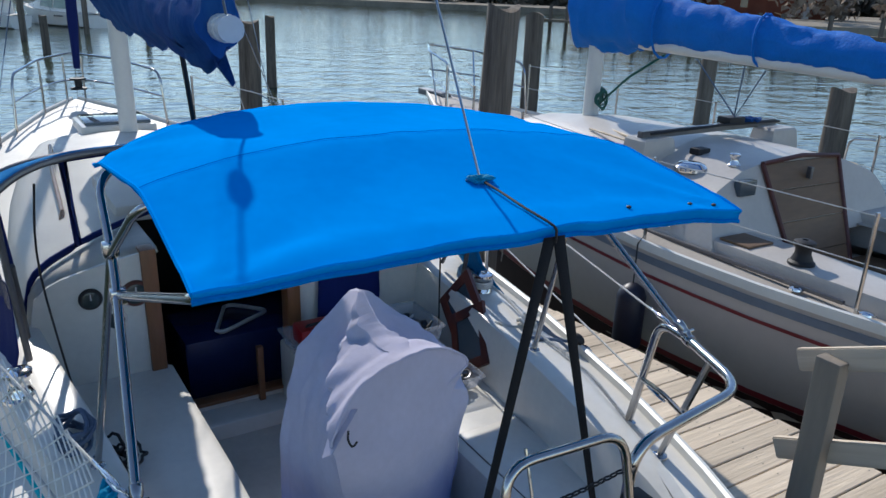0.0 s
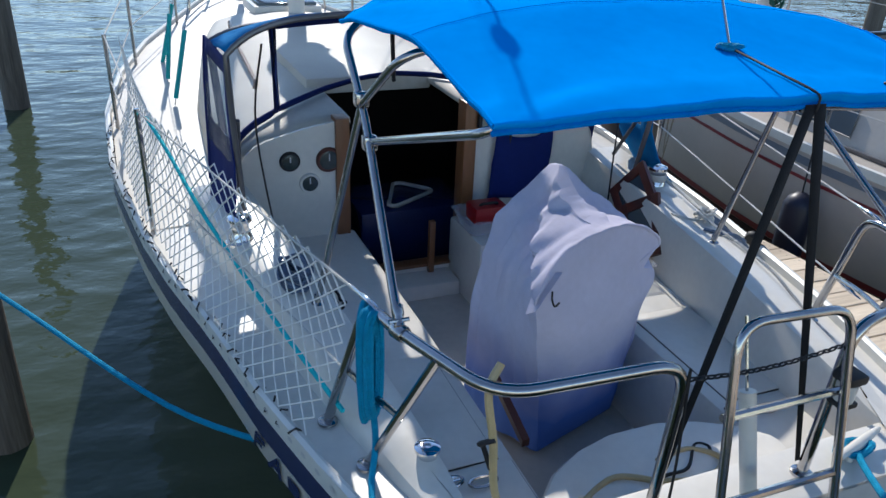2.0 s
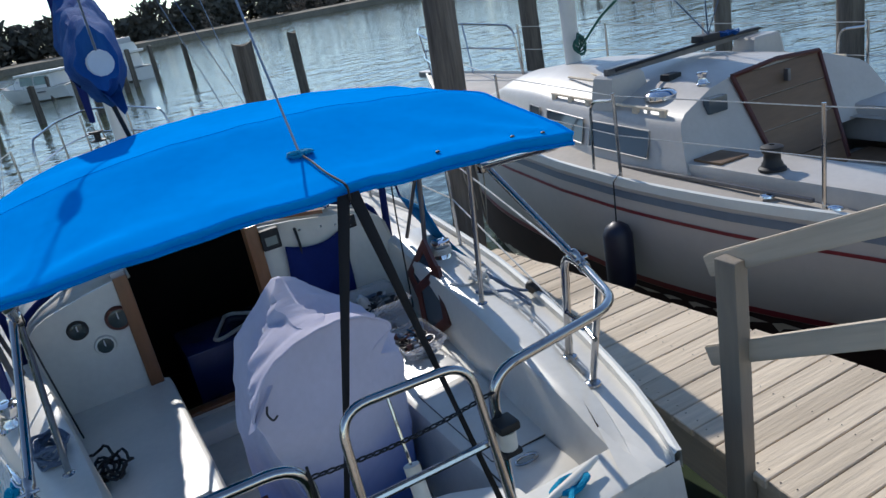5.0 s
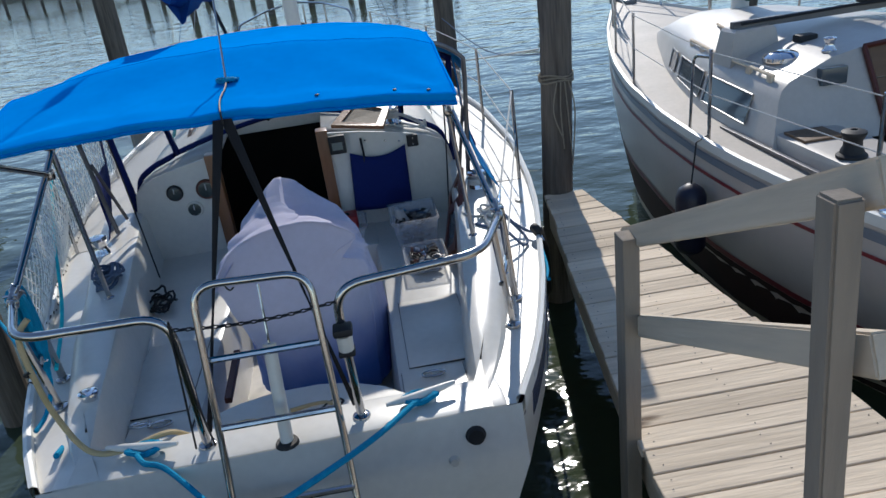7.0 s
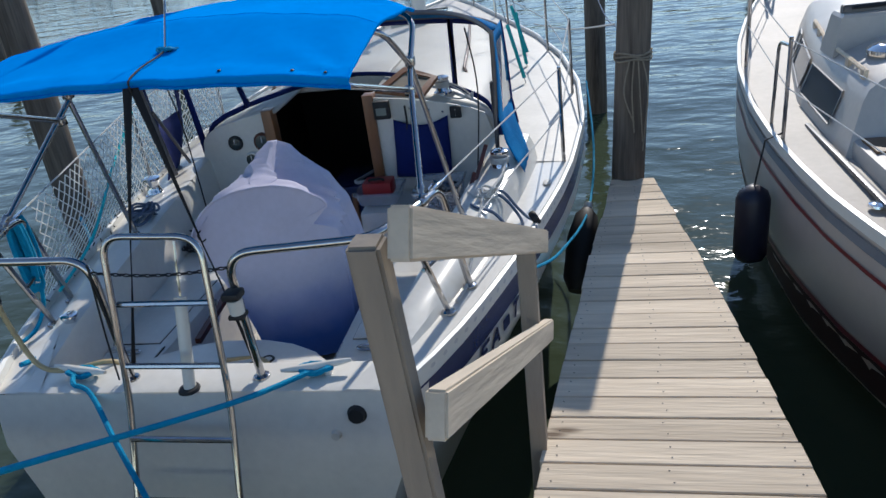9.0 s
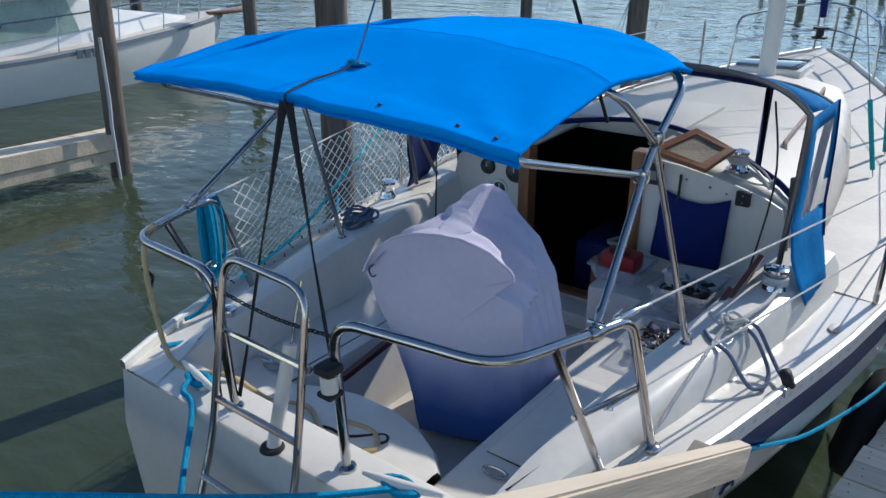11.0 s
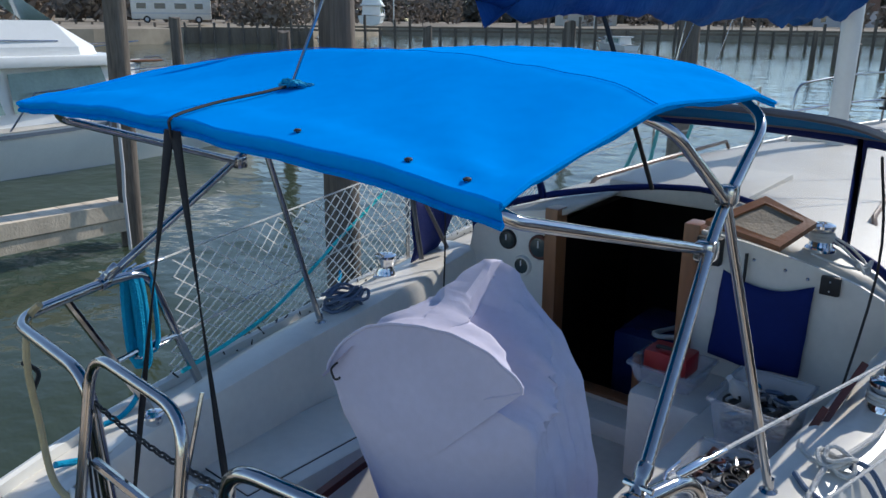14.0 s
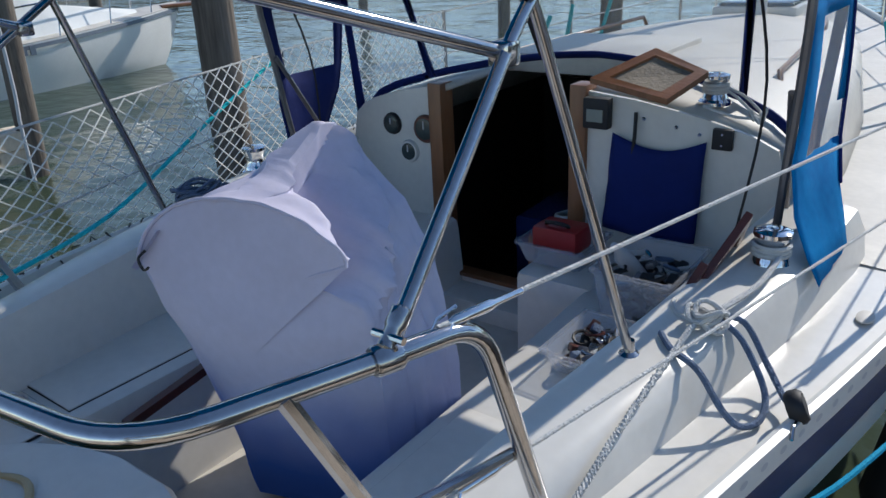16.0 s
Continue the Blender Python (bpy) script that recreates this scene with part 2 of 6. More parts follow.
# ---- water ----
bm = bmesh.new()
bmesh.ops.create_circle(bm, cap_ends=True, radius=2500, segments=64, matrix=Matrix.Translation((0, 0, -0.4)))
tagged(part("water", bm, WATER, smooth=False), "dark green rippled harbour water", "water", kind="structure")

# ---- the sailboat ----
BEAM = [(-0.1, 0.83), (0, 0.875), (0.25, 0.99), (0.5, 1.085), (1, 1.23), (1.5, 1.34), (2, 1.46), (2.5, 1.55), (3.4, 1.66), (4.5, 1.665), (5.5, 1.54), (6.5, 1.28), (7.5, 0.86), (8.5, 0.42), (9.1, 0.05)]
SHEER = [(-0.1, 0.94), (0, 0.95), (2.5, 0.95), (4.5, 1.0), (6.5, 1.1), (9.1, 1.32)]
beam = lambda y: lerp(y, BEAM)
sheer = lambda y: lerp(y, SHEER)
YS = [0.03 + i * 9.07 / 45 for i in range(46)]
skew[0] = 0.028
heel[0] = 0.014
boat = thing("sailboat", "white fibreglass sailboat with navy sheer stripe, moored beside a finger pier", "sailboat")


def hull_section(y):
    b, s = beam(y), sheer(y)
    full = min(1, max(0.0, (9.1 - y) / 3.5)) ** 0.6
    ta = lerp(y, [(0, 0.70), (2.5, 0.82), (4.5, 0.95), (6, 1.0)])
    prof = [(1.0, s), (1.005, s - 0.25), (0.99 * (0.85 + 0.15 * full) * (1 + ta) / 2, s - 0.6), (0.94 * (0.65 + 0.35 * full) * ta, s - 0.95), (0.85 * (0.5 + 0.5 * full) * ta, -0.25), (0.72 * (0.4 + 0.6 * full) * ta, -0.5), (0.0, -0.8)]
    rake = lambda z: (-0.12 * (s - z) if y < 0.1 else 0) - (0.55 * (s - z) * max(0, (y - 6.6) / 2.5))
    right = [(b * k, y + rake(z), z) for k, z in prof]
    return [(-x, v, z) for x, v, z in right] + right[-2::-1]


part("hull", loft(bmesh.new(), [hull_section(y) for y in YS], caps=(True, False)), GEL, boat)
for sgn in (-1, 1):
    secs = []
    for y in YS[:-2]:
        b, s = beam(y), sheer(y)
        secs.append([(sgn * (b * k + 0.004), y, z) for k, z in ((1.0, s - 0.05), (1.002, s - 0.10), (1.004, s - 0.14), (1.004, s - 0.155))])
    part("sheer_stripe", loft(bmesh.new(), secs), NAVY, boat, "navy blue painted stripe")
    secs = []
    for y in YS:
        b, s = beam(y), sheer(y)
        secs.append([(sgn * (b + dx), y, s + dz) for dx, dz in ((0.012, -0.04), (0.012, 0.035), (-0.005, 0.04), (-0.02, 0.032), (-0.02, -0.01))])
    part("toe_rail", loft(bmesh.new(), secs), ALU, boat, "perforated aluminium toe rail")
    bm = bmesh.new()
    for k in range(70):
        y = 0.2 + k * 0.085
        d = (beam(y + 0.02) - beam(y - 0.02)) / 0.04
        vs = [bm.verts.new((sgn * (beam(y) + 0.0135 + d * 0.016 * math.cos(a)), y + 0.016 * math.cos(a), sheer(y) + 0.002 + 0.010 * math.sin(a))) for a in [2 * math.pi * q / 10 for q in range(10)]]
        bm.faces.new(vs)
    part("rail_slot", bm, BARS, boat, "row of pale oval slots", smooth=False)["kind"] = "stuff"

# deck, coamings and cockpit
inner = lambda y: lerp(y, [(0.2, 0.74), (0.8, 0.80), (1.3, 0.86), (2.0, 0.95), (2.62, 1.02)])
outer = lambda y: beam(y) - lerp(y, [(0.2, 0.14), (1, 0.17), (2.62, 0.24)])
ctop = lambda y: lerp(y, [(0.04, 0.955), (0.25, 0.965), (0.5, 1.02), (1.2, 1.08), (2.62, 1.14)])
YC = [0.04 + i * 2.58 / 18 for i in range(19)]
for sgn in (-1, 1):
    part("side_deck", loft(bmesh.new(), [[(sgn * (beam(y) - 0.02), y, sheer(y) - 0.005), (sgn * (outer(y) - 0.03), y, sheer(y) + 0.005)] for y in YC]), GEL, boat)
    secs = []
    for y in YC:
        o, i2, t, d = outer(y), inner(y), ctop(y), sheer(y)
        w = o - i2
        secs.append([(sgn * x, y, z) for x, z in ((o, d - 0.01), (o - 0.02, d + 0.6 * (t - d)), (o - 0.05, t - 0.012), (o - 0.09, t), (i2 + 0.04, t), (i2 + 0.012, t - 0.01), (i2, t - 0.04), (i2 - 0.03, 0.785))])
    part("coaming", loft(bmesh.new(), secs, caps=(True, True)), GEL, boat)
    secs = []
    for y in YC:
        secs.append([(sgn * x, y, z) for x, z in ((inner(y) + 0.0, 0.785), (0.47, 0.79), (0.445, 0.78), (0.435, 0.75), (0.40, 0.38))])
    part("seat", loft(bmesh.new(), secs), GEL, boat)
part("cockpit_sole", boxed((-0.45, 0.22, 0.30), (0.45, 2.66, 0.38)), GEL2, boat)
bm = bmesh.new()
box(bm, (-0.84, 0.035, 0.80), (0.84, 0.24, 0.955), 0.02)
part("aft_deck", bm, GEL, boat)
bm = bmesh.new()
front = [(-0.46, 0.42), (-0.38, 0.50), (-0.25, 0.57), (-0.1, 0.61), (0.1, 0.61), (0.25, 0.57), (0.38, 0.50), (0.46, 0.42)]
loft(bm, [[(x, 0.23, 0.835) for x, y in front], [(x, y - 0.05, 0.845) for x, y in front], [(x, y - 0.018, 0.84) for x, y in front], [(x, y, 0.815) for x, y in front], [(x, y, 0.36) for x, y in front]])
part("helm_seat", bm, GEL, boat, "curved white helm seat")
part("bridge_seat", boxed((0.14, 2.2, 0.36), (0.47, 2.63, 0.80), 0.03), GEL, boat)
part("step", boxed((-0.5, 2.42, 0.36), (0.14, 2.62, 0.47), 0.02), GEL, boat)
# cabin trunk
CW = [(2.62, 1.10), (3.5, 1.12), (4.5, 1.06), (5.6, 0.90), (6.6, 0.66), (7.1, 0.45)]
CH = [(2.62, 0.525), (3.5, 0.515), (5.0, 0.45), (6.4, 0.32), (7.1, 0.05)]


def cabin_section(y, grow=0.0):
    w, h, d = lerp(y, CW) + grow, lerp(y, CH) + grow, sheer(y)
    prof = [(1.0, 0.0), (0.975, 0.30 * h), (0.95, 0.56 * h), (0.91, 0.67 * h), (0.84, 0.745 * h), (0.65, 0.85 * h), (0.42, 0.935 * h), (0.2, 0.985 * h), (0, h)]
    right = [(w * k, y, d + z) for k, z in prof]
    return [(-x, v, z) for x, v, z in right] + right[-2::-1]


bm = loft(bmesh.new(), [cabin_section(2.62 + i * 4.48 / 24) for i in range(25)], caps=(False, True))
bmesh.ops.delete(bm, geom=[f for f in bm.faces if f.calc_center_median().y < 3.4 and -0.45 < f.calc_center_median().x < 0.2], context="FACES")
solid(part("cabin_roof", bm, GEL2, boat), 0.03)
# side decks beside the cabin, and the foredeck ahead of it
for sgn in (-1, 1):
    secs = []
    for k in range(24):
        y = 2.55 + (7.08 - 2.55) * k / 23
        b, s0, w = beam(y) * 0.985, sheer(y), lerp(y, CW) * 0.985
        secs.append([(sgn * b, y, s0 - 0.004), (sgn * (b + w) / 2, y, s0 + 0.012), (sgn * w, y, s0 + 0.012)])
    part("side_deck", loft(bmesh.new(), secs), GEL2, boat)
secs = []
for k in range(12):
    y = 7.05 + (9.08 - 7.05) * k / 11
    b, s0 = beam(y), sheer(y)
    secs.append([(b * q * 0.985, y, s0 + 0.016 * (1 - q * q) - 0.002) for q in (-1, -0.6, -0.2, 0.2, 0.6, 1)])
part("foredeck", loft(bmesh.new(), secs), GEL2, boat)
# aft bulkhead with the companionway cut through it
CX0, CX1, CZ0 = -0.48, 0.19, 0.50
bm = bmesh.new()
arch = cabin_section(2.62)
top = lambda x: lerp(x, [(p[0], p[2]) for p in arch])
for x0, x1 in ((-1.09, CX0), (CX1, 1.09)):
    n = 10
    xs = [x0 + (x1 - x0) * k / n for k in range(n + 1)]
    loft(bm, [[(x, 2.60, 0.36), (x, 2.60, top(x)), (x, 2.66, top(x)), (x, 2.66, 0.36)] for x in xs], close=True, caps=(True, True))
box(bm, (CX0, 2.60, 0.36), (CX1, 2.66, CZ0))
part("bulkhead", bm, GEL, boat, smooth=True)
for x in (CX0 - 0.07, CX1 - 0.005):
    part("companionway_trim", boxed((x, 2.575, 0.47), (x + 0.075, 2.68, top(x) + 0.02), 0.008), WOOD, boat, "varnished teak companionway trim")
part("companionway_sill", boxed((CX0, 2.585, CZ0), (CX1, 2.67, CZ0 + 0.02), 0.005), WOOD, boat)
# cabin inside, its shade put into a near-black colour
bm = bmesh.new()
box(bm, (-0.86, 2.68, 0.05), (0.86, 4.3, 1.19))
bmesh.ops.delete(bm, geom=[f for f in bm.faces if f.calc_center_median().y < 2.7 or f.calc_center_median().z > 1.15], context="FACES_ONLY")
part("cabin_interior", bm, CABIN_SHADE, boat, "cabin interior, its shade painted near-black")
part("galley_counter", boxed((-0.30, 2.95, 0.30), (0.42, 3.45, 0.72), 0.02), NAVY, boat, "dark galley counter")
bm = bmesh.new()
tube(bm, rounded([(-0.18, 3.24, 0.735), (0.09, 3.38, 0.735), (0.27, 3.18, 0.735), (-0.08, 2.98, 0.735), (-0.18, 3.24, 0.735)], 0.05)[1:-1], 0.013, 8, closed=True)
part("sink_rim", bm, GEL, boat, "white sink rim")
part("locker_edge", boxed((-0.005, 2.565, 0.44), (0.03, 2.60, 0.80), 0.005), WOOD, boat)
# sliding hatch and its hood
bm = bmesh.new()
box(bm, (CX0 - 0.06, 3.25, 1.40), (CX1 + 0.06, 4.1, 1.50), 0.02)
part("sliding_hatch", bm, GEL2, boat)

# mast, boom and cover
part("mast", pipe([(0.05, 6.05, 1.30), (0.05, 6.07, 9.5)], 0.075, 14), ALU, boat, "white painted aluminium mast")
BE, BM = Vector((-0.345, 1.60, 2.54)), Vector((0.0, 5.87, 2.47))
part("boom", pipe([BE, BM], 0.05, 12), ALU, boat)
part("boom_end_cap", pipe([BE + Vector((0, -0.05, 0)), BE + Vector((0, 0.06, 0))], 0.047, 14), BARS, boat, "white boom end cap")


def draped_cover(a, b, bulge, n=90, m=32, seed=0, sag=None):
    """A folded sail under its canvas along a boom: a lumpy, pleated sleeve."""
    rng = random.Random(seed)
    d = (b - a).normalized()
    side = d.cross(Vector((0, 0, 1))).normalized()
    secs = []
    for i in range(n + 1):
        t = i / n
        c = a.lerp(b, t)
        r, zz = bulge(t)
        ring = []
        for k in range(m):
            an = 2 * math.pi * k / m
            w = 1 + 0.24 * noise.noise(Vector((t * 16, math.cos(an) * 1.6, math.sin(an) * 1.6 + seed))) + 0.12 * noise.noise(Vector((t * 60, an * 2, seed + 5)))
            x, z = math.cos(an) * r * 0.62 * w, math.sin(an) * r * w
            if z < 0:
                z *= 0.9
                x *= 1 - 0.3 * abs(math.sin(an))
            ring.append(c + side * x + Vector((0, 0, z + zz)))
        secs.append(ring)
    return loft(bmesh.new(), secs, close=True, caps=(True, True))


part("sail_cover", draped_cover(BE + Vector((0.0, 0.10, 0.0)), BM, lambda t: (lerp(t, [(0, 0.125), (0.06, 0.16), (0.3, 0.19), (1, 0.36)]) + 0.02 * math.sin(t * 19), lerp(t, [(0, 0.01), (0.1, -0.01), (0.3, 0.03), (1, 0.24)])), seed=3), SAILCOVER, boat, "weathered dark blue canvas sail cover")
bm = bmesh.new()
loft(bm, [[(-0.40, 1.72, 2.50), (-0.31, 1.70, 2.325), (-0.29, 1.72, 2.34)], [(-0.42, 1.95, 2.45), (-0.33, 1.85, 2.40), (-0.27, 1.9, 2.44)], [(-0.44, 2.2, 2.5), (-0.33, 2.1, 2.36), (-0.22, 2.2, 2.5)]])
part("cover_flap", bm, SAILCOVER, boat, "loose hanging flap of blue canvas")
TOPB = BE.lerp(Vector((0, 5.97, 9.4)), 0.10)
part("topping_lift", pipe([BE + Vector((0, 0, 0.04)), TOPB, (0, 5.97, 9.4)], 0.005, 6), DALU, boat)
part("topping_lift_block", turned([(0.006, -0.06), (0.022, -0.045), (0.032, -0.01), (0.03, 0.02), (0.012, 0.05), (0.006, 0.06)], TOPB, 10), BLACK, boat, "dark block on the topping lift")
part("mainsheet", pipe([(-0.28, 2.55, 2.42), (-0.12, 2.9, 1.55)], 0.012, 6), BLACK, boat)
part("backstay", pipe([(0.026, 0.537, 2.2), (0.02, 1.7, 4.3), (0, 5.9, 11.0)], 0.004, 5), STEEL, boat)

# pushpit: two rails with legs and a central gap for the ladder
RZ, RB = 1.525, 0.017
SHIFT = {1: (0.03, 0.03, -0.013), -1: (-0.01, -0.025, -0.010)}


def railed(sgn, x, y, z):
    """A place on the quarter rail: each side is offset to fit the camera's view."""
    dx, dy, dz = SHIFT[sgn]
    return (sgn * x + dx, y + dy, z + dz)


for sgn in (-1, 1):
    rail = rounded([(sgn * 0.29, 0.13, 0.97), (sgn * 0.285, 0.11, RZ - 0.01), railed(sgn, 0.80, 0.16, RZ), railed(sgn, 0.93, 0.5, RZ), railed(sgn, 0.965, 0.66, RZ - 0.01), (sgn * 1.05, 0.84, 0.96)], 0.11, 7)
    part("stern_rail", pipe(rail, RB, 10), STEEL, boat, "polished stainless stern rail")
    for a, b in ((railed(sgn, 0.875, 0.34, RZ), (sgn * 0.985, 0.60, 0.96)),):
        part("rail_leg", pipe([a, b], 0.014, 8), STEEL, boat)
    part("lower_rail", pipe([(sgn * 0.93, 0.47, 1.23), (sgn * 0.98, 0.62, 1.23), (sgn * 1.01, 0.755, 1.22)], 0.010, 8, 4), STEEL, boat)
    for p in ((0.29, 0.13), (0.985, 0.60), (1.05, 0.84)):
        part("rail_foot", turned([(0.035, 0), (0.033, 0.008), (0.02, 0.014)], (sgn * p[0], p[1], 0.955), 12), STEEL, boat)

# stanchions and lifelines
for sgn in (-1, 1):
    posts = [(sgn * (beam(y) - 0.06), y, sheer(y)) for y in (2.55, 4.2, 5.8, 7.2)]
    for x, y, z in posts:
        part("stanchion", pipe([(x, y, z), (x, y, z + 0.62)], 0.0125, 8), STEEL, boat)
    for h in (0.61, 0.32):
        pts = [railed(sgn, 0.945, 0.58, RZ + 0.01 if h > 0.5 else 1.22)] + [(x, y, z + h) for x, y, z in posts]
        ll = part("lifeline", pipe(pts, 0.0045, 6), WROPE, boat, "white vinyl-covered wire lifeline")
        A, B = Vector(pts[0]), Vector(pts[1])
        d = (B - A).normalized()
        part("turnbuckle", turned([(0.004, 0.02), (0.009, 0.035), (0.0095, 0.10), (0.006, 0.115), (0.005, 0.17)], A, 10, axis=d), CHROME, ll, "chrome turnbuckle")
        part("pelican_hook", pipe([A + d * 0.03, A + d * 0.01 + Vector((0.012, 0, -0.006)), A - d * 0.012, A + d * 0.01 + Vector((-0.012, 0, 0.006)), A + d * 0.05 + Vector((-0.014, 0, 0.014))], 0.0035, 5), CHROME, ll, "chrome pelican hook")
bm = bmesh.new()
pul = [(-0.75, 7.7, 1.2), (-0.72, 7.75, 1.78), (-0.4, 8.6, 1.85), (0, 9.15, 1.88), (0.4, 8.6, 1.85), (0.72, 7.75, 1.78), (0.75, 7.7, 1.2)]
tube(bm, rounded(pul, 0.15), 0.0135, 8)
for x, y in ((-0.4, 8.5), (0.4, 8.5), (-0.1, 9.0), (0.1, 9.0)):
    tube(bm, [(x, y, 1.25), (x, y, 1.84)], 0.0125, 8)
tube(bm, smooth_line([(-0.73, 7.75, 1.5), (-0.4, 8.55, 1.55), (0, 9.05, 1.57), (0.4, 8.55, 1.55), (0.73, 7.75, 1.5)], 5), 0.011, 8)
part("bow_pulpit", bm, STEEL, boat)
part("forestay", pipe([(0, 8.9, 1.35), (0, 5.97, 11.0)], 0.004, 5), STEEL, boat)
bm = bmesh.new()
box(bm, (-0.28, 6.2, 1.42), (0.28, 6.75, 1.50), 0.02)
part("fore_hatch", bm, TINT, boat, "smoked acrylic fore hatch")
part("hatch_frame", boxed((-0.32, 6.16, 1.38), (0.32, 6.79, 1.47), 0.02), GEL, boat)

# ---- boarding ladder, folded up on the transom ----
ladder = thing("boarding_ladder", "stainless boarding ladder hinged on the white transom", "ladder")
lad = [(-0.20, -0.20, 0.55), (-0.195, -0.04, 0.97), (-0.175, 0.085, 1.62), (0.215, 0.085, 1.60), (0.23, -0.04, 0.97), (0.24, -0.2, 0.55)]
part("ladder_frame", pipe(rounded(lad, 0.09, 7), 0.0135, 10), STEEL, ladder)
for (xa, xb, y, z) in ((-0.18, 0.228, 0.06, 1.345), (-0.192, 0.226, -0.01, 1.11), (-0.197, 0.235, -0.10, 0.83), (-0.2, 0.24, -0.19, 0.60)):
    part("rung", pipe([(xa, y, z), (xb, y, z - 0.005)], 0.0125, 8), STEEL, ladder)

# ---- bimini ----
bimini = thing("bimini_top", "bright blue canvas bimini top on a stainless frame", "bimini")
BZ = lambda v: lerp(v, [(0, 2.10), (0.07, 2.12), (0.10, 2.123), (0.44, 2.20), (0.48, 2.203), (0.9, 2.19), (1, 2.165)])
NV, NU = 56, 56
secs = []
for j in range(NV + 1):
    v = j / NV
    row = []
    for i in range(NU + 1):
        u = -1 + 2 * i / NU
        half = 0.815 + 0.03 * v - 0.015 * math.sin(math.pi * v)
        y0 = 0.225 + 0.04 * u * u + 0.02 * u
        y1 = 1.68 - 0.30 * abs(u) ** 2.4
        crown = 0.045 + 0.045 * v
        z = BZ(v) + crown * (1 - abs(u) ** 2.2) - 0.025 * u * (1 - v) - 0.02 * max(0, abs(u) - 0.85) / 0.15 * v
        z -= 0.012 * math.sin(math.pi * (v / 0.45 if v < 0.45 else (v - 0.45) / 0.55)) * (1 - u * u)
        z += 0.006 * noise.noise(Vector((u * 5, v * 4, 0))) + 0.003 * noise.noise(Vector((u * 11 + 3, v * 4, 5)))
        # pulls that run out of the corners
        for cu, cv in ((1, 0.95), (-1, 0.95), (1, 0.0), (-1, 0.0)):
            du, dv = u - cu, (v - cv) * 1.7
            dd = math.hypot(du, dv)
            z += 0.009 * math.sin(9 * math.atan2(dv, -cu * du) + cu) * min(1, dd * 4) * math.exp(-2.2 * dd)
        row.append((half * u, y0 + (y1 - y0) * v, z))
    secs.append(row)
bm = loft(bmesh.new(), secs)
edge = [secs[0][i] for i in range(NU + 1)]
back = [secs[j][-1] for j in range(NV + 1)] + secs[-1][::-1] + [secs[j][0] for j in range(NV, -1, -1)]
# hems hang a little below the top
for line, drop in ((edge, 0.028), (back, 0.010)):
    loft(bm, [line, [(x * 1.002, y + (0.006 if drop > 0.025 else 0), z - drop * (1 + 0.35 * x if drop > 0.025 else 1) + 0.005 * noise.noise(Vector((x * 9, y * 9, 3)))) for x, y, z in line]])
bmesh.ops.remove_doubles(bm, verts=bm.verts, dist=0.0005)
for i in (0, -1):
    part("edge_piping", pipe([Vector(r[i]) for r in secs], 0.006, 6), CANVAS, bimini)
part("edge_piping", pipe([Vector(p) for p in edge], 0.006, 6), CANVAS, bimini)
solid(part("canopy", bm, CANVAS, bimini, "bright blue acrylic canvas"), 0.003)
up3 = Vector((0, 0, 0.0035))
for j in (26,):
    part("seam", pipe([Vector(p) + up3 for p in secs[j]], 0.0012, 4), SEAM, bimini, "stitched seam across the canvas")
# darker blue puts the shade of the aft-facing hem into its colour
part("hem_edge", pipe([Vector((x * 1.002, y + 0.004, z - 0.026 * (1 + 0.35 * x))) for x, y, z in edge], 0.007, 6), SEAM, bimini, "rolled hem, its aft-facing shade painted in darker blue")
for i in (40, 49, 53):
    p = Vector(secs[2][i])
    part("snap", turned([(0.007, 0), (0.007, 0.003), (0.004, 0.005)], p + Vector((0, 0, 0.002)), 8), BLACK, bimini)
